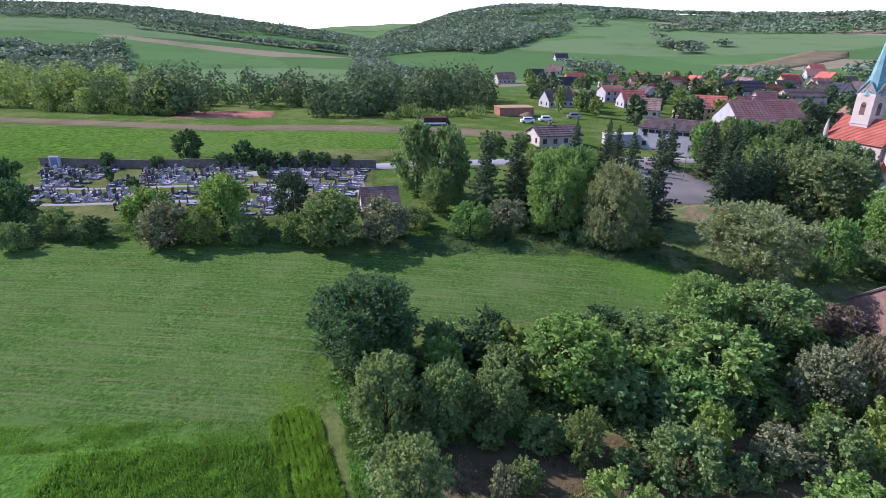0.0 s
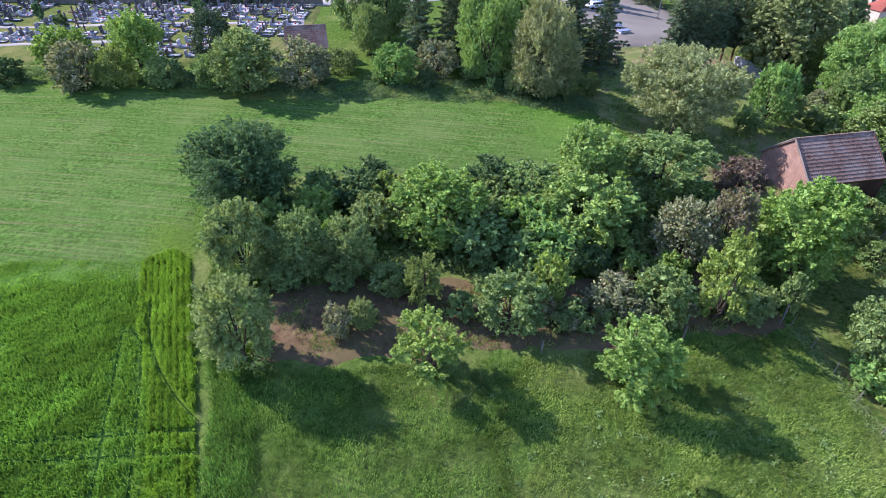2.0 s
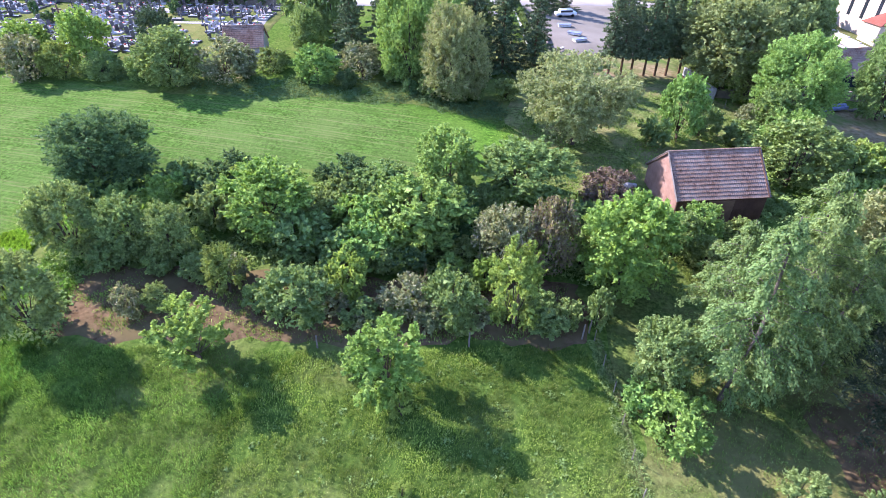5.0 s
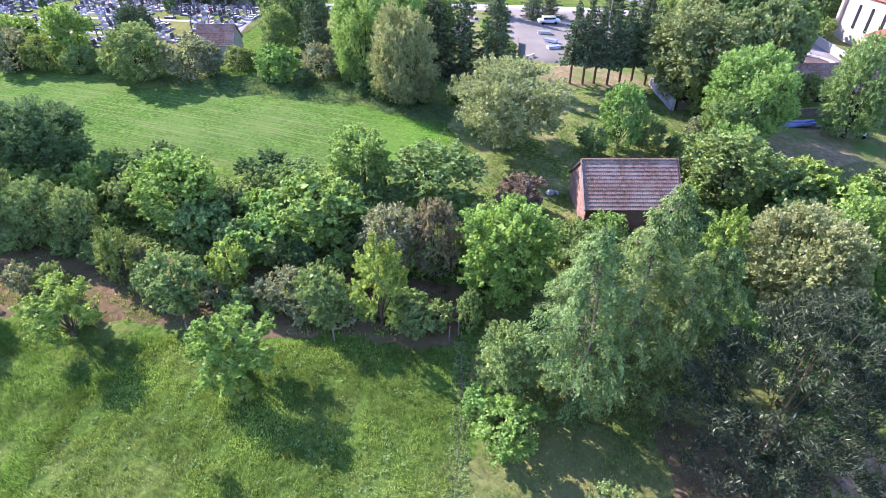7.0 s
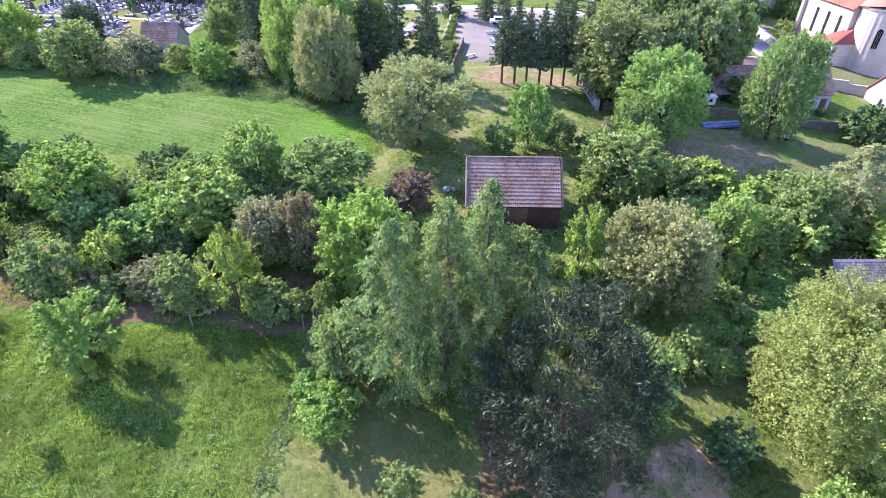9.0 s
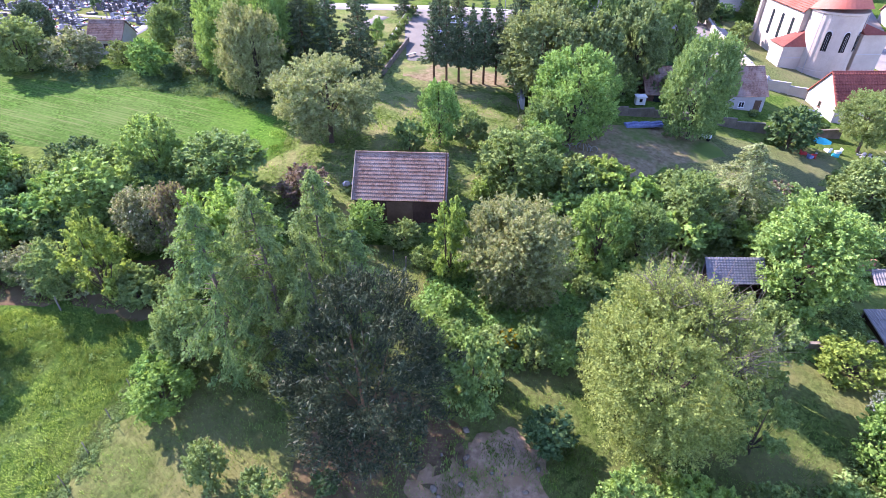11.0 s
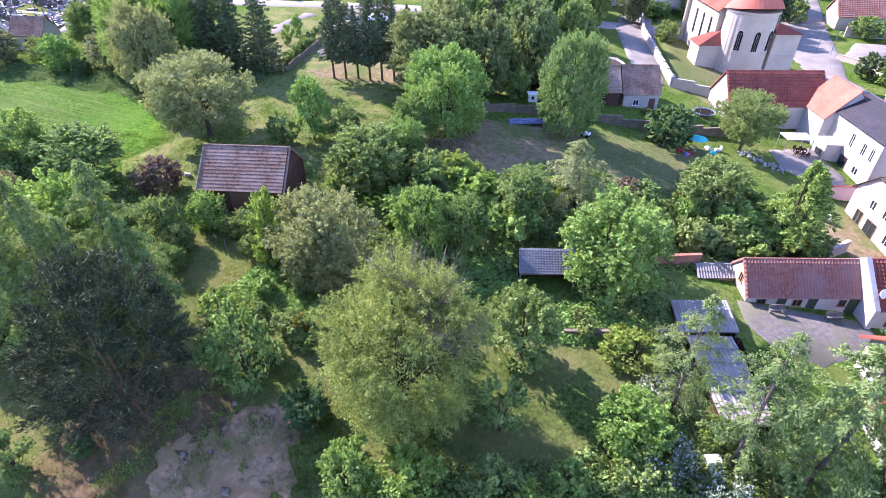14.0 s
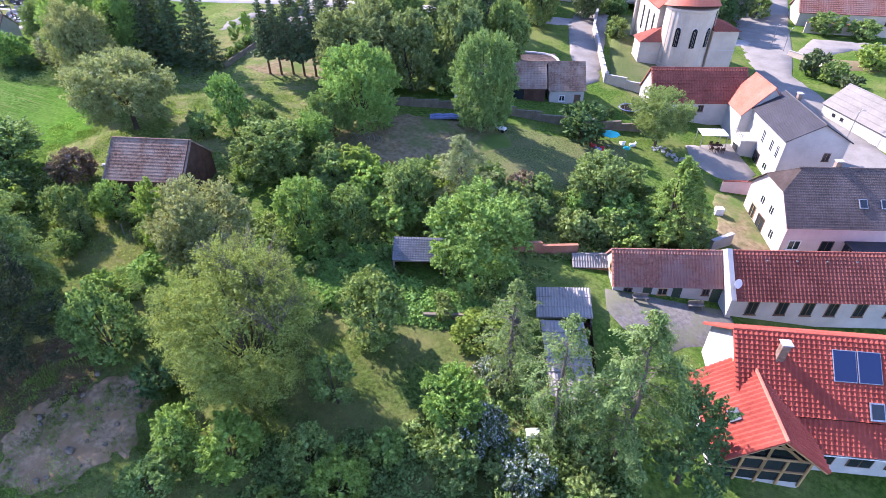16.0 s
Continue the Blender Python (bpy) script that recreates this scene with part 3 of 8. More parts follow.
patch("far_field", [(-260, 199), (-150, 183.5), (-14, 162.5), (15, 157), (14, 150), (-14, 139), (-20, 131), (-60, 131), (-98, 128), (-130, 122), (-260, 130)], FAR_FIELD, "green field behind the cemetery", "field", lift=0.13, cell=12)
patch("hillside_field", [(262, 540), (296, 526), (430, 612), (455, 650), (430, 676), (330, 600)], BARE, "pale ploughed field on the far slope", "field", lift=0.6, cell=14)
patch("fallow_strip", [(-41, 131), (-37, 137), (-33, 139), (-14, 138.5), (-11, 128), (-16, 124)], GARDEN, "grey-green fallow strip", "field", lift=0.2, uneven=0.3)


TRACKS = []


def track(points, wide, mat, label, name="wheel_track", lift=0.06):
    """A narrow strip along a line on the ground."""
    TRACKS.extend(points)
    verts, faces = [], []
    for i, (x, y) in enumerate(points):
        (ax, ay), (bx, by) = points[max(i - 1, 0)], points[min(i + 1, len(points) - 1)]
        d = math.hypot(bx - ax, by - ay)
        nx, ny = -(by - ay) / d * wide / 2, (bx - ax) / d * wide / 2
        for s in (1, -1):
            verts.append((x + s * nx, y + s * ny, ground_z(x + s * nx, y + s * ny) + lift))
        if i:
            faces.append((2 * i - 2, 2 * i - 1, 2 * i + 1, 2 * i))
    me = mesh_of(name, verts, faces)
    if sum(p.normal.z for p in me.polygons) < 0:
        me.flip_normals()
    return tagged(part(name, me, mat, None), label, "track", kind="structure")


def curve(a, b, c, n=60):
    return [tuple((1 - f) ** 2 * p + 2 * f * (1 - f) * q + f * f * r for p, q, r in zip(a, b, c)) for f in (k / n for k in range(n + 1))]


# wheel tracks: the shade between the standing crop is painted as a dark green
TRACK = plain("trodden_crop_with_shade", (0.012, 0.036, 0.007), (0.028, 0.070, 0.013), 3.0, 0.3, 0.95, 0.5, world_space=True)
track(curve((-44, 16.0), (-18, 20.0), (-3.4, 21.5)), 0.16, TRACK, "dark wheel track across the crop")
track(curve((-44, 14.6), (-17, 18.8), (-2.8, 19.9)), 0.16, TRACK, "dark wheel track across the crop")
track(curve((-5.4, 8), (-9.2, 19.6), (-12.6, 29.6)), 0.16, TRACK, "dark wheel track along the crop edge")
track(curve((-3.2, 8), (-6.6, 19.6), (-10.6, 28.6)), 0.16, TRACK, "dark wheel track along the crop edge")
track(curve((-10.6, 28.6), (-11.8, 30.2), (-12.6, 29.6), 12), 0.2, TRACK, "turning end of the wheel tracks")
track(curve((-11.7, 32.7), (-9.6, 26.4), (-3.7, 22.2)), 0.11, TRACK, "curved dark wheel track at the crop edge")

DRY_ROW = grass("dry_drill_row", (0.09, 0.12, 0.035), (0.16, 0.165, 0.065), (0.08, 0.14, 0.03), 0.5, 3.0, 0.25)
for a, b, c in (((-150, 60.5), (-60, 58.8), (-18, 56.2)), ((-150, 46.5), (-60, 44.5), (-22, 43.0)), ((-150, 49.0), (-70, 47.2), (-30, 45.6))):
    track(curve(a, b, c), 0.3, DRY_ROW, "dry drill row across the mown field", "drill_row", 0.04)


# ---- plants ----
def leaf_quads(rng, at, out, size, slim=0.6, droop=0.0, toss=0.8, along=None):
    """Folded leaf blades at the given places, facing roughly outwards; along: the way that the twigs run."""
    n = len(at)
    nor = out + rng.normal(0, toss, (n, 3)) + (0, 0, 0.3)
    nor /= np.linalg.norm(nor, axis=1)[:, None] + 1e-9
    tan = np.cross(nor, rng.normal(0, 1, (n, 3)))
    if along is not None:
        tan = along + rng.normal(0, 0.45, (n, 3))
    tan[:, 2] -= droop
    tan /= np.linalg.norm(tan, axis=1)[:, None] + 1e-9
    bit = np.cross(nor, tan)
    bit /= np.linalg.norm(bit, axis=1)[:, None] + 1e-9
    s = (size * rng.uniform(0.6, 1.35, n))[:, None]
    v = np.stack([at - tan * s * 0.5, at + bit * s * slim * 0.5 + nor * s * 0.12, at + tan * s * 0.5, at - bit * s * slim * 0.5 + nor * s * 0.12], 1)
    return v.reshape(-1, 3)


def quad_mesh(name, verts):
    n = len(verts) // 4
    me = bpy.data.meshes.new(name)
    me.vertices.add(4 * n)
    me.vertices.foreach_set("co", np.ascontiguousarray(verts, dtype=np.float32).ravel())
    me.loops.add(4 * n)
    me.loops.foreach_set("vertex_index", np.arange(4 * n, dtype=np.int32))
    me.polygons.add(n)
    me.polygons.foreach_set("loop_start", np.arange(0, 4 * n, 4, dtype=np.int32))
    me.update(calc_edges=True)
    me.validate()
    return me


def ball(rng, n):
    d = rng.normal(0, 1, (n, 3))
    return d / np.linalg.norm(d, axis=1)[:, None]


def limbs(rng, wide, high, foot, ends, thick):
    bm = bmesh.new()
    fork = foot * high + 0.12 * high
    lean = rng.normal(0, 0.03, 2) * high
    top = (lean[0] * 1.6, lean[1] * 1.6, high * 0.78)
    tube(bm, [(0, 0, -0.3), (0, 0, 0.05 * high), (lean[0], lean[1], fork), top], [thick * 1.35, thick, thick * 0.8, thick * 0.15], 7)
    for e in ends:
        z0 = fork * rng.uniform(0.75, 1.25)
        a = np.array([lean[0] * z0 / high, lean[1] * z0 / high, z0])
        mid = a * 0.45 + np.array(e) * 0.55 + (0, 0, -0.04 * high)
        tube(bm, [a, mid, e], [thick * 0.36, thick * 0.2, thick * 0.05], 5)
    return bm


def broad_tree(seed, wide, high, foot=0.2, sprays=260, leaves=5000, size=0.22, shape="round", slim=0.6):
    """Trunk and crown of a broadleaved tree or shrub, as two meshes: limbs carry lobes, lobes carry leafy sprays."""
    rng = np.random.default_rng(seed)
    rx, rz = wide / 2, high * (1 - foot) / 2
    mid = np.array([0, 0, high - rz])
    lobes = {"loose": 14, "cone": 18}.get(shape, 12 + int(wide * 0.9))
    k = np.arange(lobes) + 0.5
    zed = 1 - 1.94 * k / lobes
    turn = k * 2.39996 + rng.normal(0, 0.35, lobes)
    broad = np.where(zed > 0, np.sqrt(np.maximum(1 - zed**2, 0.02)), (1 - np.abs(zed) ** 3) ** 0.33)
    ld = np.stack([broad * np.cos(turn), broad * np.sin(turn), zed], 1)
    lobe_r = rng.uniform(0.30, 0.50, lobes)
    lc = ld * ((1.0 - lobe_r) * rng.uniform(0.78, 1.06, lobes))[:, None]
    lc[:, 2] *= np.where(lc[:, 2] < 0, 1.3, 1.0)
    of = rng.choice(lobes, sprays, p=lobe_r**2 / (lobe_r**2).sum())
    d = ball(rng, sprays) + ld[of] * 0.75 + np.stack([0 * zed[of], 0 * zed[of], np.where(zed[of] > -0.2, 0.4, -0.1)], 1)
    d /= np.linalg.norm(d, axis=1)[:, None]
    reach = lobe_r[of] * rng.uniform(0.8, 1.14, sprays)
    start, end = lc[of] + d * (reach * 0.35)[:, None], lc[of] + d * reach[:, None]
    axis = np.array([rx, rx, rz])
    start, end = start * axis, end * axis
    if shape == "cone":
        for p in (start, end):
            p[:, :2] *= (1.2 - 1.0 * np.clip((p[:, 2] + rz) / (2 * rz), 0, 1))[:, None]
    for p in (start, end):
        p[:, 2] = np.where(p[:, 2] < -0.94 * rz, -0.94 * rz + 0.16 * rz * rng.random(sprays), p[:, 2])
    run = end - start
    length = np.linalg.norm(run, axis=1)
    which = rng.choice(sprays, leaves, p=length**1.3 / (length**1.3).sum())
    f = rng.random((leaves, 1)) ** 0.62
    way = run[which] / (length[which][:, None] + 1e-6)
    fan = ball(rng, leaves)
    fan -= way * (fan * way).sum(1)[:, None]
    side = (0.10 + 0.20 * (1 - f)) * np.maximum(length[which], 0.6)[:, None]
    at = start[which] + run[which] * f + fan * side * rng.random((leaves, 1)) ** 0.5 + mid + (0, 0, 0.06) * f * length[which][:, None]
    at[:, 2] = np.maximum(at[:, 2], 0.06 + 0.12 * rng.random(leaves))
    skirt = 0 if foot > 0.15 or shape in ("loose", "cone") else leaves // 8
    low, turn = rng.uniform(-0.95, 0.55, skirt), rng.uniform(0, 2 * math.pi, skirt)
    girth = np.where(low > 0, np.sqrt(1 - low**2), (1 - np.abs(low) ** 3) ** 0.33) * rng.uniform(0.42, 0.78, skirt)
    round_out = np.stack([np.cos(turn), np.sin(turn), 0.2 + 0 * low], 1)
    hem = np.stack([girth * np.cos(turn) * rx, girth * np.sin(turn) * rx, low * rz + mid[2]], 1)
    hem[:, 2] = np.maximum(hem[:, 2], 0.1)
    deep = leaves // 9
    inner = rng.choice(lobes, deep, p=lobe_r**2 / (lobe_r**2).sum())
    od = ball(rng, deep)
    core = (lc[inner] + od * (lobe_r[inner] * rng.uniform(0.1, 0.5, deep))[:, None]) * axis
    if shape == "cone":
        core[:, :2] *= (1.1 - 0.95 * np.clip((core[:, 2] + rz) / (2 * rz), 0, 1))[:, None]
    core += mid
    core[:, 2] = np.maximum(core[:, 2], size)
    crown = quad_mesh("crown", np.concatenate([leaf_quads(rng, at, way * 0.5 + fan * 0.45, size, slim, along=way * 0.7 + fan), leaf_quads(rng, hem, round_out, size * 1.1, slim), leaf_quads(rng, core, od, size * 1.9, 0.9)]))
    ends = (lc * axis * 0.9 + mid)[: min(lobes, 11)]
    bm = limbs(rng, wide, high, foot, ends, 0.012 * high + 0.012 * wide)
    trunk = bpy.data.meshes.new("trunk")
    bm.to_mesh(trunk)
    bm.free()
    return trunk, crown, wide, high


def weeping_tree(seed, wide, high, branches=84, twigs=17, per=15, size=0.24):
    """Tall pointed tree: arching branches in loose tiers, each hung with leafy twigs."""
    rng = np.random.default_rng(seed)
    at, out, along = [], [], []
    bm = bmesh.new()
    sway = rng.normal(0, 0.25, 2)
    tube(bm, [(0, 0, -0.3), (sway[0], sway[1], high * 0.45), (0, 0, high * 0.98)], [0.17, 0.11, 0.02], 7)
    for k in range(branches):
        f = (k + rng.random()) / branches
        z = high * (0.07 + 0.9 * f)
        a = k * 2.39996 + rng.normal(0, 0.4)
        full = 0.62 + 0.38 * math.sin(math.pi * min(1.0, f / 0.55) / 2) if f < 0.55 else (1 - ((f - 0.55) / 0.47) ** 1.35)
        reach = wide / 2 * max(full, 0.1) * rng.uniform(0.62, 1.2)
        ca, sa = math.cos(a), math.sin(a)

        def on(s):
            return np.array([ca * reach * s, sa * reach * s, z + 0.30 * reach * s - 0.36 * reach * s * s])

        tube(bm, [on(0.0), on(0.5), on(0.95)], [0.03, 0.02, 0.006], 3)
        for j in range(max(5, int(twigs * (0.45 + 0.55 * full)))):
            s = 0.22 + 0.80 * ((j + rng.random()) / twigs) ** 0.8
            root = on(min(s, 1.05)) + rng.normal(0, 0.10, 3) * (1, 1, 0.5)
            drop = rng.uniform(0.35, 1.25) * (0.6 + 0.5 * full)
            fall = np.array([ca * 0.35 + rng.normal(0, 0.28), sa * 0.35 + rng.normal(0, 0.28), -0.85])
            q = rng.random((per, 1))
            at.append(root + fall * drop * q + rng.normal(0, 0.075, (per, 3)))
            out.append(np.tile((ca * 0.5, sa * 0.5, 0.75), (per, 1)))
            along.append(np.tile(fall, (per, 1)))
    at, out, along = np.concatenate(at), np.concatenate(out), np.concatenate(along)
    at[:, 2] = np.maximum(at[:, 2], 0.3)
    crown = quad_mesh("crown", leaf_quads(rng, at, out, size, 0.42, 0.2, 0.6, along))
    trunk = bpy.data.meshes.new("trunk")
    bm.to_mesh(trunk)
    bm.free()
    return trunk, crown, wide, high


def spruce_tree(seed, wide, high, foot=0.05, whorls=32, size=0.36):
    """Tiers of drooping needle branches round a straight stem."""
    rng = np.random.default_rng(seed)
    at, out = [], []
    bm = bmesh.new()
    tube(bm, [(0, 0, -0.3), (0, 0, high * 0.5), (0, 0, high * 0.98)], [0.2, 0.12, 0.02], 7)
    for k in range(whorls):
        f = k / (whorls - 1)
        z = high * (foot + (0.97 - foot) * f)
        reach = wide / 2 * (1 - f) ** 0.8 * rng.uniform(0.72, 1.12) + 0.12
        for j in range(9):
            a = 2 * math.pi * (j + rng.random() * 0.9) / 9 + k
            r = reach * rng.choice([0.55, 0.8, 1.0, 1.3], p=[0.2, 0.3, 0.3, 0.2]) * rng.uniform(0.85, 1.15)
            n = max(6, int(26 * r))
            s = np.sqrt(rng.random(n))
            droop = 0.30 * r * s - 0.12 * r * s**3 + 0.22 * rng.random(n) * (1.1 - s)
            side = rng.normal(0, 0.085, n) * (0.4 + r) * (1.15 - s * 0.8)
            at.append(np.stack([math.cos(a) * r * s - math.sin(a) * side, math.sin(a) * r * s + math.cos(a) * side, z - droop + rng.normal(0, 0.06, n)], 1))
            out.append(np.tile((math.cos(a) * 0.5, math.sin(a) * 0.5, 0.8), (n, 1)))
            if k % 3 == 0 and j % 2 == 0:
                tube(bm, [(0, 0, z), (math.cos(a) * r * 0.85, math.sin(a) * r * 0.85, z - 0.2 * r)], [0.035, 0.01], 3)
    at, out = np.concatenate(at), np.concatenate(out)
    crown = quad_mesh("crown", leaf_quads(rng, at, out, size, 0.5, 0.35))
    trunk = bpy.data.meshes.new("trunk")
    bm.to_mesh(trunk)
    bm.free()
    return trunk, crown, wide, high


def pine_tree(seed, wide, high, boughs=250, tufts=15, per=20):
    """Broad dark pine: boughs set with upright brushes of long needles."""
    rng = np.random.default_rng(seed)
    rx, rz = wide / 2, high * 0.47
    d = ball(rng, boughs)
    r = rng.uniform(0.25, 1.0, boughs) ** 0.4
    c = d * r[:, None] * np.array([rx, rx, rz]) * rng.uniform(0.78, 1.05, (boughs, 1)) + (0, 0, high - rz)
    c[:, :2] *= (1.12 - 0.5 * np.clip((c[:, 2] / high - 0.4) / 0.6, 0, 1))[:, None]
    n = boughs * tufts
    spread = np.repeat(rng.uniform(0.5, 1.0, boughs), tufts)[:, None]
    tip = np.repeat(c, tufts, 0) + ball(rng, n) * spread * rng.uniform(0.4, 1.0, (n, 1)) * (1.1, 1.1, 0.5)
    up = np.repeat(d, tufts, 0) * 0.6 + (0, 0, 0.75) + rng.normal(0, 0.22, (n, 3))
    up /= np.linalg.norm(up, axis=1)[:, None]
    axis = np.repeat(up, per, 0)
    o = axis + rng.normal(0, 0.30, (n * per, 3))
    o /= np.linalg.norm(o, axis=1)[:, None]
    s = rng.uniform(0.2, 0.36, (n * per, 1))
    at = np.repeat(tip, per, 0) + axis * rng.uniform(-0.28, 0.2, (n * per, 1)) + o * s * 0.45
    side = np.cross(o, rng.normal(0, 1, o.shape))
    side /= np.linalg.norm(side, axis=1)[:, None]
    v = np.stack([at - o * s * 0.5, at + side * s * 0.055, at + o * s * 0.5, at - side * s * 0.055], 1).reshape(-1, 3)
    od = ball(rng, boughs * 70)
    core = np.repeat(c, 70, 0) + od * rng.uniform(0.1, 0.8, (boughs * 70, 1))
    crown = quad_mesh("crown", np.concatenate([v, leaf_quads(rng, core, od, 0.34, 0.2)]))
    trunk_bm = limbs(rng, wide, high, 0.12, c[rng.choice(boughs, 8, replace=False)] * (0.8, 0.8, 0.95), 0.16)
    trunk = bpy.data.meshes.new("trunk")
    trunk_bm.to_mesh(trunk)
    trunk_bm.free()
    return trunk, crown, wide, high


def bare_shrub(seed, wide, high):
    rng = np.random.default_rng(seed)
    bm = bmesh.new()
    for _ in range(46):
        a, r = rng.uniform(0, 6.28), rng.uniform(0.3, 0.5) * wide
        e = np.array([math.cos(a) * r, math.sin(a) * r, high * rng.uniform(0.6, 1)])
        tube(bm, [(0.1 * math.cos(a), 0.1 * math.sin(a), -0.1), e * 0.5 + (0, 0, 0.15 * high), e], [0.035, 0.022, 0.008], 3)
        for _ in range(3):
            f = rng.uniform(0.4, 0.9)
            b = e * f + (0, 0, 0.1 * high * (1 - f))
            tube(bm, [b, b + rng.normal(0, 0.22, 3) * wide * 0.6 + (0, 0, 0.25)], [0.016, 0.006], 3)
    return bm


FORMS = {
    "shrub": [broad_tree(s, 3.0, 2.8, 0.0, 100, 2700, 0.19) for s in (1, 2)],
    "bush": [broad_tree(s, 5.2, 4.6, 0.0, 230, 5600, 0.235) for s in (3, 4, 5)],
    "sapling": [broad_tree(s, 4.6, 6.0, 0.0, 190, 7500, 0.18, "loose") for s in (6, 7)],
    "tree": [broad_tree(s, 6.5, 7.5, 0.03, 330, 8600, 0.255) for s in (8, 9, 10)],
    "airy_tree": [broad_tree(s, 6.5, 7.5, 0.08, 190, 5000, 0.235, "loose") for s in (51, 52, 53)],
    "big_tree": [broad_tree(s, 11.0, 12.0, 0.04, 680, 16000, 0.34) for s in (11, 12)],
    "huge_tree": [broad_tree(s, 14.5, 14.5, 0.02, 1000, 24000, 0.35) for s in (25, 26)],
    "dome_tree": [broad_tree(61, 15.0, 12.0, 0.18, 950, 24000, 0.31)],
    "fine_tree": [broad_tree(27, 14.5, 14.5, 0.02, 1700, 62000, 0.185)],
    "cone_tree": [broad_tree(13, 10.0, 13.5, 0.02, 700, 17000, 0.31, "cone")],
    "weeping": [weeping_tree(s, 5.2, 17.0, per=19, size=0.205) for s in (14, 15, 24)],
    "thin_weeping": [weeping_tree(s, 5.2, 17.0, 62, 14, 15, 0.19) for s in (71, 72)],
    "spruce": [spruce_tree(s, 6.0, 14.0, size=0.32) for s in (16, 17)],
    "bare_spruce": [spruce_tree(s, 4.6, 13.0, 0.28, 22, size=0.34) for s in (18, 19)],
    "pine": [pine_tree(20, 12.0, 16.0)],
    "light_shrub": [broad_tree(s, 3.0, 2.8, 0.0, 60, 820, 0.36) for s in (31, 32, 33)],
    "light_bush": [broad_tree(s, 5.2, 4.6, 0.0, 120, 1350, 0.46) for s in (34, 35, 36)],
    "light_tree": [broad_tree(s, 6.5, 7.5, 0.02, 260, 3600, 0.45) for s in (37, 38)],
    "light_big_tree": [broad_tree(s, 11.0, 12.0, 0.03, 560, 9000, 0.5) for s in (39, 40)],
    "far_tree": [broad_tree(s, 8.0, 11.0, 0.04, 60, 420, 1.25) for s in (21, 22, 23)],
}
GROVE = random.Random(7)


def tree(form, name, x, y, high, wide, leaf, label, bark=BARK, category="tree", group="", sink=0.0):
    """A tree or shrub of a form, at its place, height and width."""
    if y > 92 and "light_" + form in FORMS:
        form = "light_" + form
    forms = FORMS[form]
    trunk, crown, w, h = forms[GROVE.randrange(len(forms))]
    m = pose(x, y, ground_z(x, y) - sink, 0, 0, GROVE.uniform(0, 360)) @ Matrix.Diagonal((wide / w, wide / w, high / h, 1))
    ob = thing(name, m, label, category, group)
    for kind, me, mat in (("trunk", trunk, bark), ("crown", crown, leaf)):
        if not me.materials:
            me.materials.append(mat)
        o = new(kind, me)
        o.parent = ob
        o.material_slots[0].link = "OBJECT"
        o.material_slots[0].material = mat
    return ob


def undergrowth(name, outline, leaf, clumps, tall, label, size=0.36, per=46, wide=0.9, mask=0.0, seed=0):
    """Low growth that covers the ground in uneven domes of leaves."""
    rng = np.random.default_rng(100 + seed)
    xs, ys = [p[0] for p in outline], [p[1] for p in outline]
    spots, tries = [], 0
    while len(spots) < clumps and tries < clumps * 20:
        tries += 1
        x, y = rng.uniform(min(xs), max(xs)), rng.uniform(min(ys), max(ys))
        if inside(x, y, outline) and noise.noise(Vector((x / 4.0, y / 4.0, seed))) > mask - 0.35 + rng.uniform(-0.2, 0.2):
            h = tall * (0.35 + 0.65 * rng.random()) * (0.7 + 0.6 * noise.noise(Vector((x / 6.0, y / 6.0, seed + 4))))
            spots.append((x, y, ground_z(x, y), max(h, 0.25 * tall)))
    s = np.array(spots)
    n = len(s)
    o = ball(rng, n * per)
    o[:, 2] = np.abs(o[:, 2])
    r = np.repeat(wide * rng.uniform(0.6, 1.3, n), per)[:, None] * rng.uniform(0.75, 1.05, (n * per, 1))
    at = np.repeat(s[:, :3], per, 0) + o * r * np.concatenate([np.ones((n * per, 2)), np.repeat(s[:, 3:] / wide, per, 0)], 1)
    ob = part(name, quad_mesh(name, leaf_quads(rng, at, o, size)), leaf, None)
    return tagged(ob, label, "undergrowth", kind="stuff")


def near_track(x, y):
    return any(abs(x - a) < 0.24 and abs(y - b) < 0.24 for a, b in TRACKS)


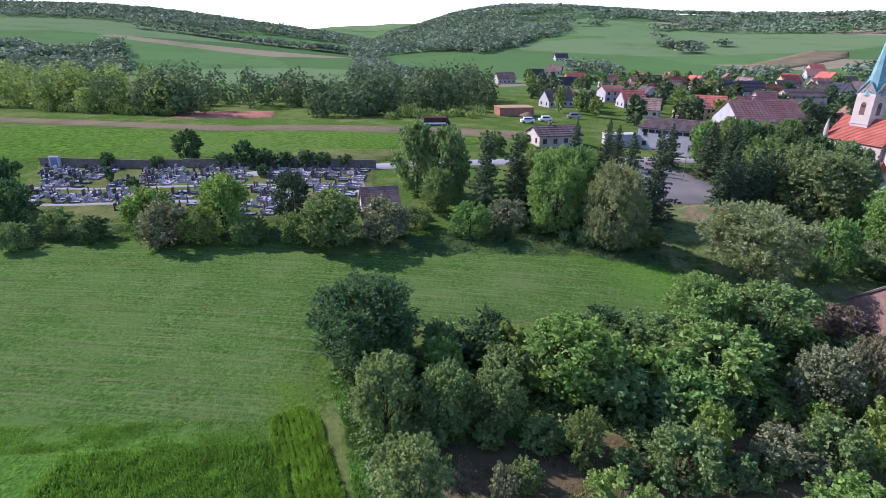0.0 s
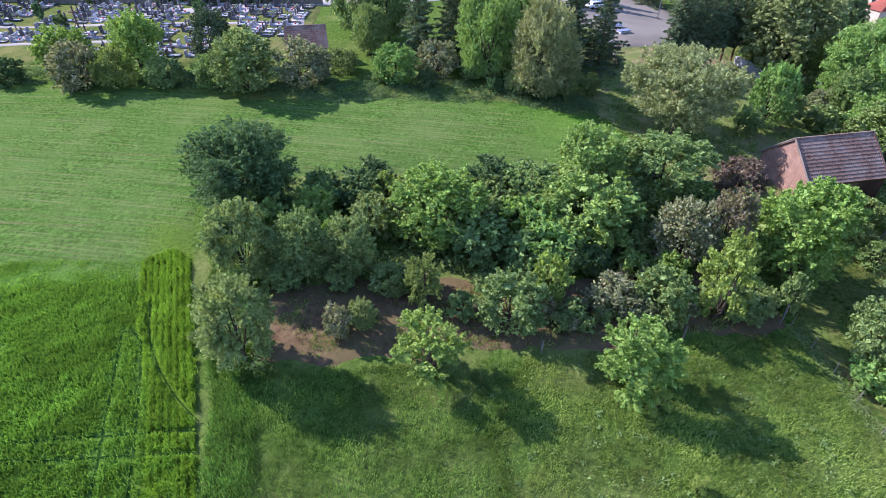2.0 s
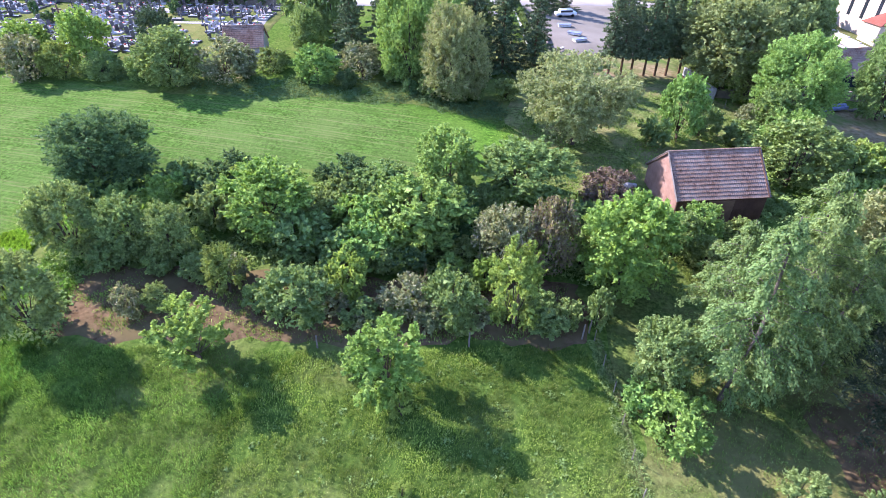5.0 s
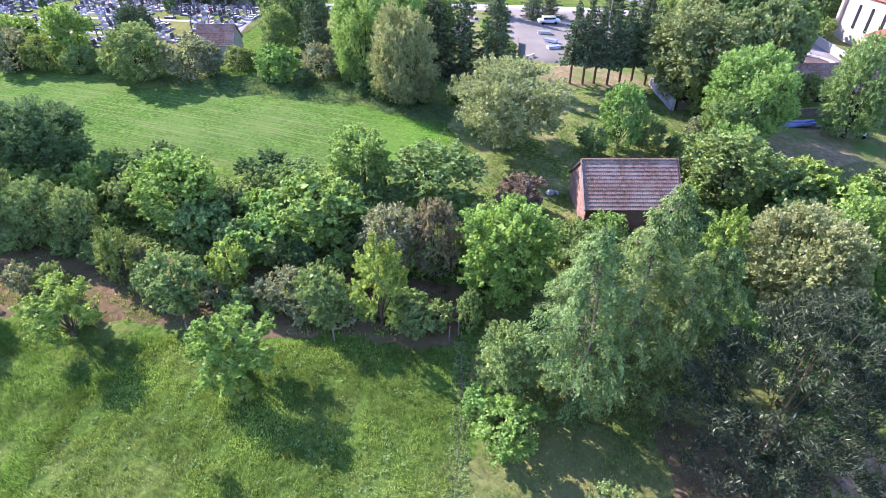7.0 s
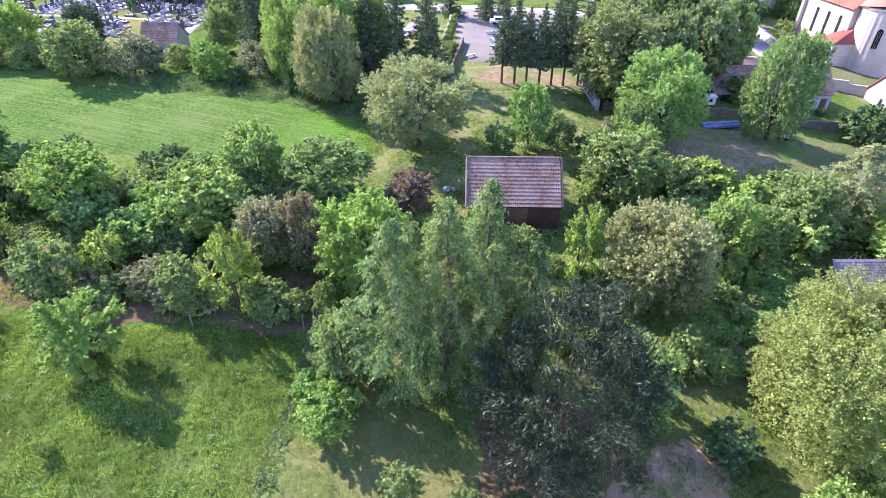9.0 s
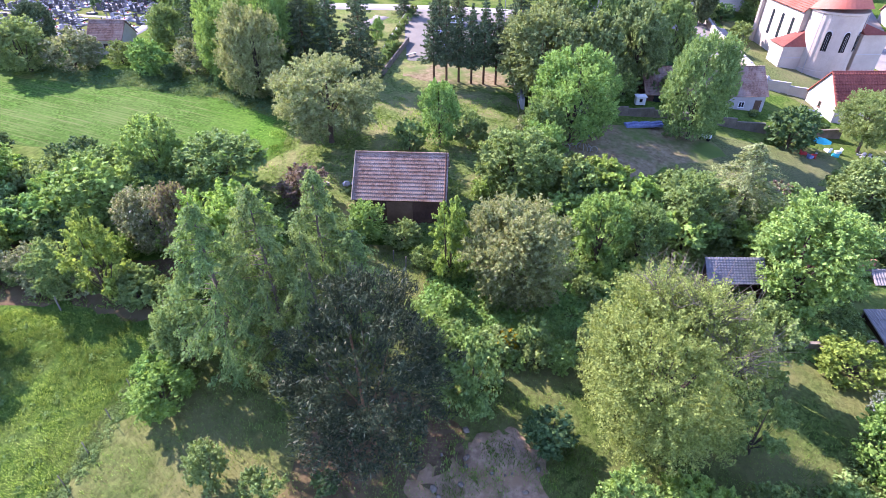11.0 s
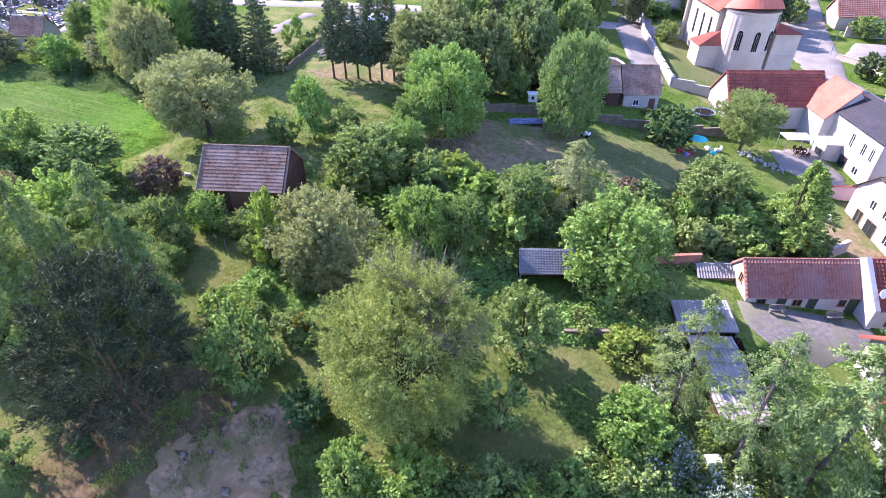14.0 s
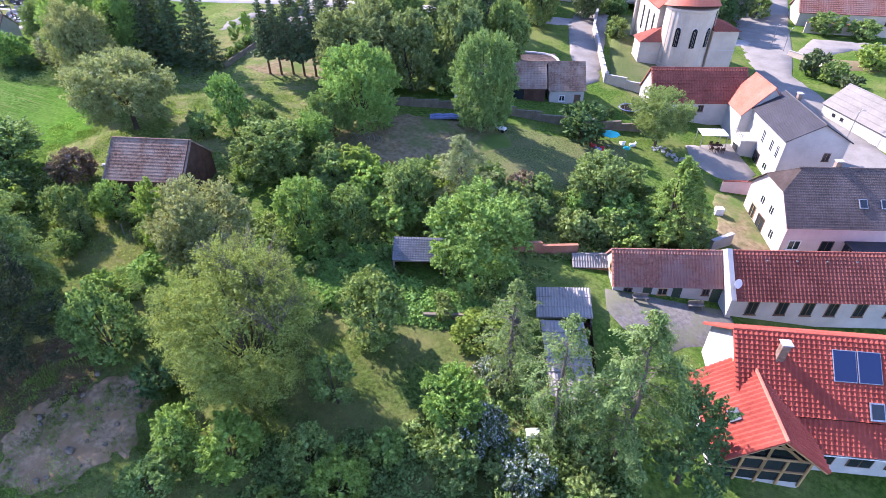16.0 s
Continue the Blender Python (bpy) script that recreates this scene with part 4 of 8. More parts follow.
def blades(name, outline, leaf, tufts, tall, label, per=7, spread=0.16, width=0.035, seed=0, mask=-9.0, combed=0.0, rows=None):
    """Standing grass in tufts, taller and shorter by stretches; combed: how far it leans one way;
    rows: the direction across the drill rows and their spacing."""
    rng = np.random.default_rng(200 + seed)
    xs, ys = [p[0] for p in outline], [p[1] for p in outline]
    spots, tries = [], 0
    while len(spots) < tufts and tries < tufts * 12:
        tries += 1
        x, y = rng.uniform(min(xs), max(xs)), rng.uniform(min(ys), max(ys))
        if rows:
            nx, ny, gap = rows
            u = x * nx + y * ny
            shift = round(u / gap) * gap - u + rng.normal(0, 0.09)
            x, y = x + nx * shift, y + ny * shift
        if near_track(x, y):
            continue
        if inside(x, y, outline) and noise.noise(Vector((x / 2.2, y / 2.2, seed))) > mask + rng.uniform(-0.3, 0.3):
            v = Vector((x / 1.3, y / 1.3, seed + 3))
            spots.append((x, y, ground_z(x, y) + 0.02, 1 + 0.55 * noise.noise(v) + 0.35 * noise.noise(v * 0.25), 1.1 * noise.noise(v * 0.5)))
    s = np.repeat(np.array(spots), per, 0)
    n = len(s)
    a = rng.uniform(0, 2 * math.pi, n)
    root = s[:, :3] + np.stack([rng.normal(0, spread, n), rng.normal(0, spread, n), np.zeros(n)], 1)
    h = tall * rng.uniform(0.5, 1.25, n) * s[:, 3]
    lean = np.stack([np.cos(a), np.sin(a), np.zeros(n)], 1) * (h * rng.uniform(0.15, 0.6, n))[:, None]
    lean += np.stack([np.cos(s[:, 4] - 0.4), np.sin(s[:, 4] - 0.4), np.zeros(n)], 1) * (h * combed)[:, None]
    side = np.stack([-np.sin(a), np.cos(a), np.zeros(n)], 1) * width
    top = root + lean + np.stack([np.zeros(n), np.zeros(n), h], 1)
    mid = root + lean * 0.35 + np.stack([np.zeros(n), np.zeros(n), h * 0.6], 1)
    v = np.stack([root - side, mid - side * 0.8, top, mid + side * 0.9], 1).reshape(-1, 3)
    ob = part(name, quad_mesh(name, v), leaf, None)
    return tagged(ob, label, "grass", kind="stuff")


# ---- trees and shrubs of the orchard, the gardens and the field edges ----
tree("tree", "young_tree", -33.8, 79.9, 10.2, 9.0, FRESH, "yellow-green leafy tree by the cemetery hedge", BARK, "tree")
tree("bush", "shrub", -41.5, 75.3, 7.1, 8.1, BLOSSOM, "pale flowering shrub by the cemetery hedge", BARK, "bush")
tree("tree", "yew_tree", -25.0, 85.1, 8.8, 7.2, SPRUCE, "dark evergreen tree in the cemetery", BARK, "tree")
tree("tree", "fruit_tree", -16.3, 74.6, 9.1, 10.5, APPLE, "grey-green fruit tree at the field edge", BARK, "tree")
tree("bush", "fruit_tree", -9.5, 77.2, 6.7, 9.7, BLOSSOM, "pale blossoming fruit tree beside the white hut", BARK, "tree")
tree("bush", "shrub", -4.3, 81.9, 3.8, 6.0, GREEN, "green shrub in front of the white hut", BARK, "bush")
tree("bush", "fruit_tree", 4.2, 78.9, 5.8, 7.5, BRIGHT, "bright green round fruit tree at the field edge", BARK, "tree")
tree("bush", "fruit_tree", 10.2, 82.0, 5.5, 7.5, BLOSSOM, "pale blossoming bush at the field edge", BARK, "tree")
tree("huge_tree", "maple_tree", 17.6, 81.4, 14.4, 10.2, BRIGHT, "tall bright green tree at the field edge", BARK, "tree")
tree("huge_tree", "ash_tree", 25.3, 76.2, 13.8, 10.6, WALNUT, "broad olive-green tree at the field edge", BARK, "tree")
tree("big_tree", "lime_tree", 65.9, 91.5, 14.8, 16.0, OLIVE, "large grey-green tree beside the parking area", BARK, "tree")
tree("huge_tree", "chestnut_tree", 71.6, 80.0, 13.4, 12.6, BRIGHT, "large bright green tree behind the barn", BARK, "tree")
tree("tree", "apple_tree", 55.3, 71.2, 9.6, 6.2, BRIGHT, "small apple tree with a forked dark trunk", BARK, "tree")
tree("shrub", "shrub", 51.8, 68.8, 4.6, 4.6, APPLE, "round green shrub beside the apple tree", BARK, "bush")
tree("tree", "hazel_bush", 66.7, 63.6, 8.7, 10.7, GREEN, "wide green hazel bush beside the barn", BARK, "bush")
tree("huge_tree", "pear_tree", 88.4, 88.7, 16.2, 10.6, APPLE, "tall pale green tree in the yard", BARK, "tree")
tree("dome_tree", "walnut_tree", 41.5, 67.0, 11.6, 15.6, WALNUT, "spreading walnut tree with young olive leaves", BARK, "tree")
tree("huge_tree", "oak_tree", -7.6, 46.3, 9.8, 11.8, DARK, "dense dark green tree at the field corner", BARK, "tree")
tree("tree", "apple_tree", -4.5, 36.3, 8.6, 6.4, APPLE, "leaning grey-green apple tree in the orchard", BARK, "tree")
tree("tree", "apple_tree", 0.3, 37.1, 7.0, 5.6, APPLE, "grey-green apple tree in the orchard", BARK, "tree")
tree("tree", "apple_tree", 4.5, 37.3, 6.5, 5.3, APPLE, "grey-green apple tree in the orchard", BARK, "tree")
tree("tree", "cherry_tree", 11.7, 42.5, 8.3, 9.8, FRESH, "feathery light green cherry tree in the orchard", BARK, "tree")
tree("tree", "plum_tree", 27.4, 51.8, 8.7, 7.9, BRIGHT, "dense light green round tree at the field edge", BARK, "tree")
tree("bush", "elder_bush", 26.2, 44.3, 6.9, 10.8, BRIGHT, "broad bright green bush in the orchard", BARK, "bush")
tree("bush", "shrub", 4.2, 49.3, 4.2, 6.5, DARK, "dark green shrub of the hedge", BARK, "bush")
tree("bush", "shrub", 16.8, 50.6, 4.4, 6.8, DARK, "dark green shrub of the hedge", BARK, "bush")
tree("bush", "shrub", 21.2, 49.6, 4.7, 8.4, GREEN, "green shrub of the hedge", BARK, "bush")
tree("tree", "hazel_bush", 35.6, 51.9, 7.8, 10.9, GREEN, "green hazel bush at the field edge", BARK, "bush")
tree("bush", "plum_bush", 44.5, 53.2, 4.6, 6.6, PURPLE, "dark purple-brown shrub beside the barn", BARK, "bush")
tree("tree", "pear_tree", 34.4, 41.1, 7.4, 6.4, BLOSSOM, "pale blossoming pear tree in the orchard", BARK, "tree")
tree("tree", "plum_tree", 38.4, 41.3, 8.7, 4.9, BUDDING, "brownish budding tree in the orchard", BARK, "tree")
tree("tree", "maple_tree", 44.8, 40.3, 10.6, 9.4, FRESH, "broad yellow-green tree in front of the barn", BARK, "tree")
tree("sapling", "cherry_tree", 35.5, 34.0, 9.1, 5.4, FRESH, "narrow fresh green tree in the orchard", BARK, "tree")
tree("bush", "currant_bush", 18.1, 32.2, 5.4, 6.7, APPLE, "grey-green fruit bush on the orchard soil", BARK, "bush")
tree("shrub", "currant_bush", 21.7, 35.0, 5.4, 3.9, FRESH, "light green fruit bush on the orchard soil", BARK, "bush")
tree("bush", "currant_bush", 26.8, 34.2, 3.7, 5.3, BLOSSOM, "pale grey fruit bush beside the soil path", BARK, "bush")
tree("bush", "currant_bush", 30.6, 33.9, 5.4, 5.6, APPLE, "grey-green fruit bush beside the soil path", BARK, "bush")
tree("sapling", "plum_sapling", 11.2, 34.0, 5.6, 3.8, YELLOW, "small yellow-green tree in the orchard", BARK, "tree")
tree("tree", "willow_bush", -1.9, 27.3, 8.6, 6.5, APPLE, "tall grey-green bush at the crop edge", BARK, "bush")
tree("shrub", "currant_bush", 4.6, 30.1, 3.6, 2.5, BLOSSOM, "small pale fruit bush on bare soil", BARK, "bush")
tree("shrub", "currant_bush", 6.4, 31.3, 2.8, 2.9, APPLE, "small grey-green fruit bush on bare soil", BARK, "bush")
tree("sapling", "walnut_sapling", 12.1, 26.8, 6.2, 6.2, FRESH, "young light green tree at the meadow edge", BARK, "tree")
tree("sapling", "walnut_sapling", 26.8, 26.6, 6.8, 7.0, FRESH, "young light green tree in the meadow", BARK, "tree")
tree("tree", "pear_tree", 46.5, 30.4, 7.2, 5.2, APPLE, "grey-green pear tree by the garden fence", BARK, "tree")
tree("bush", "lilac_bush", 47.0, 26.2, 3.6, 5.6, FRESH, "fresh green bush by the garden fence", BARK, "bush")
tree("shrub", "shrub", 42.5, 35.8, 4.2, 2.6, APPLE, "narrow grey-green shrub on the fence corner", BARK, "bush")
tree("weeping", "birch_tree", 51.1, 30.1, 16.5, 6.7, WEEPING, "tall weeping birch in the garden", BIRCH_BARK, "tree")
tree("weeping", "birch_tree", 54.2, 31.7, 17.5, 6.7, WEEPING, "tall weeping birch in the garden", BIRCH_BARK, "tree")
tree("weeping", "birch_tree", 57.3, 32.1, 14.5, 5.6, WEEPING, "tall weeping birch beside the dark pine", BIRCH_BARK, "tree")
tree("pine", "pine_tree", 63.0, 28.0, 16.2, 12.2, PINE, "broad dark pine with pale shoots", PINE_BARK, "tree")
tree("bush", "hazel_bush", 68.7, 33.6, 8.3, 6.3, GREEN, "rounded green bush beside the pine", BARK, "bush")
locust = tree("fine_tree", "locust_tree", 82.0, 36.0, 14.4, 13.8, YELLOW, "wide yellow-green tree in the garden", BARK, "tree")
for seed, x, y, z in ((91, 2.6, 0.6, 9.2), (92, 0.4, 2.4, 9.6), (93, 3.4, -2.4, 7.6)):
    part("bare_branch", bare_shrub(seed, 6.4, 5.0), BIRCH_BARK, locust, "bare brown twigs at the top of the crown").matrix_basis = pose(x, y, z)
tree("huge_tree", "walnut_tree", 70.0, 46.6, 11.0, 10.9, WALNUT, "round olive-green tree below the barn", BARK, "tree")
tree("sapling", "cherry_tree", 63.4, 46.9, 9.2, 4.7, FRESH, "narrow bright green tree below the barn", BARK, "tree")
tree("bush", "shrub", 80.6, 28.1, 5.2, 4.6, BRIGHT, "light green leafy garden shrub", BARK, "bush")
tree("bush", "shrub", 84.6, 28.6, 5.2, 6.2, FRESH, "yellow-green leafy garden shrub", BARK, "bush")
tree("bush", "shrub", 90.2, 30.5, 4.3, 5.2, GREEN, "green leafy garden shrub", BARK, "bush")
tree("bush", "shrub", 93.6, 29.5, 4.2, 5.4, FRESH, "yellow-green leafy garden shrub", BARK, "bush")
tree("shrub", "shrub", 75.0, 32.1, 3.7, 4.3, DARK, "low dark green bush beside the sand", BARK, "bush")
tree("sapling", "plum_sapling", 89.7, 36.5, 6.7, 4.5, GREEN, "thin young tree on dry grass", BARK, "tree")
tree("tree", "apple_tree", 90.0, 43.9, 8.7, 7.3, GREEN, "green apple tree above the garden", BARK, "tree")
tree("big_tree", "cherry_tree", 96.4, 56.3, 11.6, 12.3, BRIGHT, "large green cherry tree behind the slate shed", BARK, "tree")
tree("bush", "forsythia_bush", 99.8, 47.8, 3.4, 6.8, LIME, "clipped yellow-green hedge bush", BARK, "bush")
tree("tree", "elder_tree", 99.6, 38.6, 6.6, 6.4, FRESH, "bright green tree beside the corrugated roof", BARK, "tree")
tree("cone_tree", "lime_tree", 117.1, 73.1, 12.1, 11.0, BRIGHT, "dense conical bright green tree", BARK, "tree")
tree("weeping", "birch_tree", 91.6, 66.0, 11.5, 7.8, WALNUT, "pale birch in the vegetable garden", BIRCH_BARK, "tree")
tree("tree", "apple_tree", 77.1, 54.0, 9.3, 6.6, BRIGHT, "round green apple tree by the garden path", BARK, "tree")
tree("tree", "apple_tree", 81.1, 56.8, 7.3, 5.7, GREEN, "round green apple tree by the garden path", BARK, "tree")
tree("tree", "apple_tree", 86.3, 62.8, 8.9, 7.5, APPLE, "grey-green fruit tree in the garden", BARK, "tree")
tree("tree", "plum_tree", 107.5, 75.5, 9.1, 8.8, APPLE, "grey-green fruit tree on the lawn", BARK, "tree")
tree("dome_tree", "cherry_tree", 114.7, 98.6, 9.8, 10.5, APPLE, "pale green tree beside the terrace", BARK, "tree")
tree("bush", "laurel_bush", 103.4, 93.7, 6.6, 8.3, DARK, "dark rounded bush on the lawn", BARK, "bush")
tree("shrub", "plum_bush", 97.8, 74.4, 3.7, 4.7, PURPLE, "dark purple shrub in the garden", BARK, "bush")
tree("thin_weeping", "willow_tree", 108.0, 40.4, 15.2, 7.2, WEEPING, "feathery willow above the corrugated roof", BIRCH_BARK, "tree")
tree("thin_weeping", "willow_tree", 103.3, 43.7, 13.6, 6.2, WEEPING, "feathery tree beside the corrugated roof", BIRCH_BARK, "tree")
tree("weeping", "birch_tree", 113.3, 40.4, 17.6, 8.6, WEEPING, "tall feathery birch before the red-roofed house", BIRCH_BARK, "tree")
tree("airy_tree", "maple_tree", 118.6, 40.6, 11.0, 8.0, DARK, "dark-leaved tree before the red-roofed house", BARK, "tree")
tree("bush", "lilac_bush", 102.3, 37.4, 4.3, 5.2, LILAC, "lilac bush with blue-white flowers", BARK, "bush")
tree("shrub", "spirea_bush", 101.4, 44.0, 2.8, 3.4, LILAC, "white-flowering bush beside the feathery tree", BARK, "bush")
tree("bush", "lilac_bush", 106.5, 35.7, 4.1, 5.2, LILAC, "lilac bush with blue-white flowers", BARK, "bush")
for x, y, h in ((7.0, 88.5, 13.5), (12.0, 89.0, 13.0), (31.2, 89.4, 14.0), (36.2, 90.2, 14.5), (26.6, 89.0, 13.4), (21.0, 88.2, 13.0)):
    tree("spruce", "spruce_tree", x, y, h * 1.1, 7.4, SPRUCE, "dark spruce beside the parking area", PINE_BARK, "tree", "spruces at the field edge")
for x, y, h in ((48.2, 91.9, 12.5), (50.2, 92.4, 13.4), (52.0, 93.4, 11.5), (54.1, 93.6, 12.2), (56.0, 94.3, 13.4), (57.9, 95.1, 12.8), (60.2, 96.2, 12.2)):
    tree("bare_spruce", "spruce_tree", x, y, h * 1.05, 5.0, SPRUCE, "spruce with a bare lower trunk in a row", PINE_BARK, "tree", "row of spruces by the parking area")
for x, y, h, w in ((30.8, 127, 11, 5), (38.7, 128, 12, 5), (42, 131, 10, 5), (55.6, 133, 11, 7), (62, 126, 13, 9), (68, 128, 14, 9)):
    tree("spruce", "conifer_tree", x, y, h, w, SPRUCE, "dark conifer beyond the parking area", PINE_BARK, "tree", "conifers along the road")
for x, y, h, w, leaf in ((-5, 101, 14.5, 10, APPLE), (1, 98, 14, 9, APPLE), (-1, 90, 8, 7, GREEN), (16, 92, 12, 9, GREEN), (22, 88, 13, 9, BRIGHT), (26, 92, 12, 8, APPLE), (-17.5, 76.5, 5, 6, GREEN), (66, 98, 15, 11, OLIVE), (73, 97, 14, 11, OLIVE), (80, 105, 15, 11, OLIVE), (85.6, 115, 14, 9, GREEN), (77, 112, 15, 11, DARK), (66, 110, 14, 11, GREEN)):
    tree("big_tree", "lime_tree", x, y, h, w, leaf, "tall leafy tree near the parking area", BARK, "tree")
for x, y, h, w, leaf in ((-47, 82, 7.5, 8.5, FRESH), (-60, 80, 5, 6, GREEN), (-70, 84, 9, 9, DARK), (-78, 92, 11, 9, DARK), (-64, 76, 4.5, 6, APPLE), (-36, 76.5, 6, 7, YELLOW), (-29, 76, 4.5, 6, APPLE), (-22, 76, 5, 6, GREEN), (-54, 78, 4.0, 6, DARK), (-43, 77, 3.4, 6, DARK)):
    tree("bush", "hedge_shrub", x, y, h, w, leaf, "leafy shrub of the cemetery hedge", BARK, "bush", "cemetery hedge")
tree("shrub", "forsythia_bush", 70.5, 39.9, 2.4, 2.2, FLOWERS, "small yellow flowering bush on dry grass", BARK, "bush")
tree("shrub", "elder_bush", 72.5, 40.4, 4.0, 3.6, APPLE, "pale green bush beside the yellow bush", BARK, "bush")
tree("sapling", "plum_sapling", 53.7, 22.1, 4.4, 3.4, APPLE, "thin grey-green sapling on dry grass", BARK, "tree")
tree("sapling", "plum_sapling", 58.2, 21.4, 4.6, 3.6, WEEPING, "thin light green sapling under the pine", BARK, "tree")
tree("shrub", "shrub", 61.1, 24.1, 1.8, 2.2, DARK, "low dark bush on needle litter", BARK, "bush")
tree("weeping", "birch_tree", 56.2, 36.5, 16.5, 6.4, WEEPING, "tall weeping birch in the garden", BIRCH_BARK, "tree")
tree("weeping", "birch_tree", 51.0, 34.5, 13.0, 5.6, WEEPING, "weeping birch beside the fence", BIRCH_BARK, "tree")
tree("weeping", "birch_tree", 59.8, 34.6, 13.5, 5.6, WEEPING, "weeping birch behind the pine", BIRCH_BARK, "tree")
for x, y, h, w, leaf in ((50.4, 46.6, 5.2, 5.4, GREEN), (53.2, 45.4, 3.4, 4.2, APPLE), (53.8, 50.2, 4.4, 4.8, BRIGHT), (57.4, 50.0, 2.8, 4.4, GREEN), (54.2, 42.4, 3.0, 4.0, GREEN)):
    tree("bush", "shrub", x, y, h, w, leaf, "leafy shrub before the dark barn", BARK, "bush", "shrubs before the barn")
tree("sapling", "plum_sapling", 28.2, 24.6, 2.6, 2.0, FRESH, "low young shoot beside the meadow tree", BARK, "tree")
tree("sapling", "plum_sapling", 29.4, 19.0, 1.6, 1.4, FRESH, "low young shoot in the meadow", BARK, "tree")
for x, y, h in ((38.0, 95.2, 2.4), (37.4, 98.6, 2.2), (37.1, 101.8, 2.4), (36.8, 104.6, 1.8)):
    tree("shrub", "hedge_bush", x, y, h, 2.8, GREEN, "small green bush outside the parking wall", BARK, "bush", "bushes along the parking wall")
for x, y in ((31.7, 109.0), (32.8, 103.6)):
    tree("sapling", "young_tree", x, y, 4.2, 3.0, BRIGHT, "young tree on the lawn beside the parking area", BARK, "tree", "young trees on the lawn")
tree("bush", "box_bush", 102.4, 170.0, 4.5, 7.0, DARK, "dark round bush inside the churchyard wall", BARK, "bush")
tree("tree", "ash_tree", -61.7, 130.0, 7.5, 8.0, DARK, "dark round tree at the cemetery wall", BARK, "tree")
tree("shrub", "shrub", 60.5, 47.5, 2.4, 2.8, GREEN, "low green bush below the barn", BARK, "bush")
tree("shrub", "shrub", 44.9, 28.0, 2.8, 3.4, BRIGHT, "bright green bush by the garden fence", BARK, "bush")
tree("bush", "shrub", 80.4, 24.6, 3.6, 4.6, APPLE, "grey-green bush beside the sand", BARK, "bush")
tree("bush", "elder_bush", 66.4, 77.9, 4.2, 5.0, BLOSSOM, "white-flowering bush beside the tall tree", BARK, "bush")
tree("tree", "cherry_tree", 68.4, 88.0, 8.5, 7.5, GREEN, "leafy green tree beside the wall", BARK, "tree")
tree("tree", "elder_tree", 65.8, 67.1, 6.5, 6.5, BRIGHT, "bright green tree behind the barn", BARK, "tree")
tree("bush", "shrub", 58.6, 73.2, 5.0, 5.4, APPLE, "pale green bush on the bank", BARK, "bush")
tree("tree", "elder_tree", 68.6, 76.2, 8.0, 7.0, GREEN, "green tree beside the yard", BARK, "tree")
tree("tree", "elder_tree", 69.0, 71.0, 6.8, 6.6, BRIGHT, "bright green tree beside the yard", BARK, "tree")


# ---- buildings ----
def gable_house(name, x, y, turn, long, deep, foot, eave, ridge, wall, tile, label, category="house", over=0.3, hip=0.0, front_eave=None, windows=(), chimney=None, wave=0.25, course=0.34, back=True):
    """A house with its front left corner at (x, y): walls, tiled slopes, openings and ridge.
    windows: (side, along, sill, width, height, kind) with side f, l or r."""
    ob = thing(name, pose(x, y, foot, 0, 0, turn), label, category)
    e, r = eave - foot, ridge - foot
    bm = bmesh.new()
    v = [bm.verts.new(p) for p in ((0, 0, -1.5), (long, 0, -1.5), (long, deep, -1.5), (0, deep, -1.5), (0, 0, e), (long, 0, e), (long, deep, e), (0, deep, e))]
    rise = (r - e) * (1 - hip)
    half = deep / 2
    for a, b in ((0, 1), (2, 3)):
        bm.faces.new((v[a], v[b], v[b + 4], v[a + 4]))
    for a, b, xx in ((1, 2, long), (3, 0, 0)):
        if hip:
            tops = [bm.verts.new((xx, yy, e + rise)) for yy in (half * (1 + hip), half * (1 - hip))]
            tops = tops if a == 1 else tops[::-1]
        else:
            tops = [bm.verts.new((xx, half, r))]
        bm.faces.new((v[a], v[b], v[b + 4], *tops, v[a + 4]))
    bmesh.ops.recalc_face_normals(bm, faces=bm.faces)
    part("wall", bm, wall, ob)
    slope = math.hypot(half, r - e)
    drop = over * (r - e) / half
    for side in (0, 1) if back else (0,):
        y0 = -over if side == 0 else deep + over
        up = Vector((0, half + over if side == 0 else -(half + over), r - e + drop))
        part("roof", tiled(Vector((-over, y0, e - drop)), Vector((long + 2 * over, 0, 0)), up, wave, course, hip * half + over if hip else 0.0, hip * half / (half + over) if hip else 0.0), tile, ob)
    part("ridge_cap", ridge_cap(-over + hip * half, long + over - hip * half, half, r + 0.05), tile, ob)
    if hip:
        for xx, s in ((0, 1), (long, -1)):
            bm = bmesh.new()
            low = e + rise - 0.1
            c = (xx + s * hip * half, half, r + 0.06)
            a, b = (xx - s * over, half - half * hip - over * 0.6, low), (xx - s * over, half + half * hip + over * 0.6, low)
            q = [bm.verts.new(p) for p in (a, b, c)]
            bm.faces.new(q)
            bmesh.ops.solidify(bm, geom=bm.faces[:], thickness=0.12)
            part("hip_roof", bm, tile, ob)
    for side, along, sill, w, h, kind in windows:
        opening(ob, side, along, sill, w, h, kind, long, deep)
    if chimney:
        cx, cy, top = chimney
        c = part("chimney", boxed(cx - 0.35, cx + 0.35, cy - 0.3, cy + 0.3, e, top, bevel=0.03), OLD_TILE, ob)
        part("chimney_cap", boxed(cx - 0.45, cx + 0.45, cy - 0.4, cy + 0.4, top, top + 0.12), CONCRETE, c)
    return ob


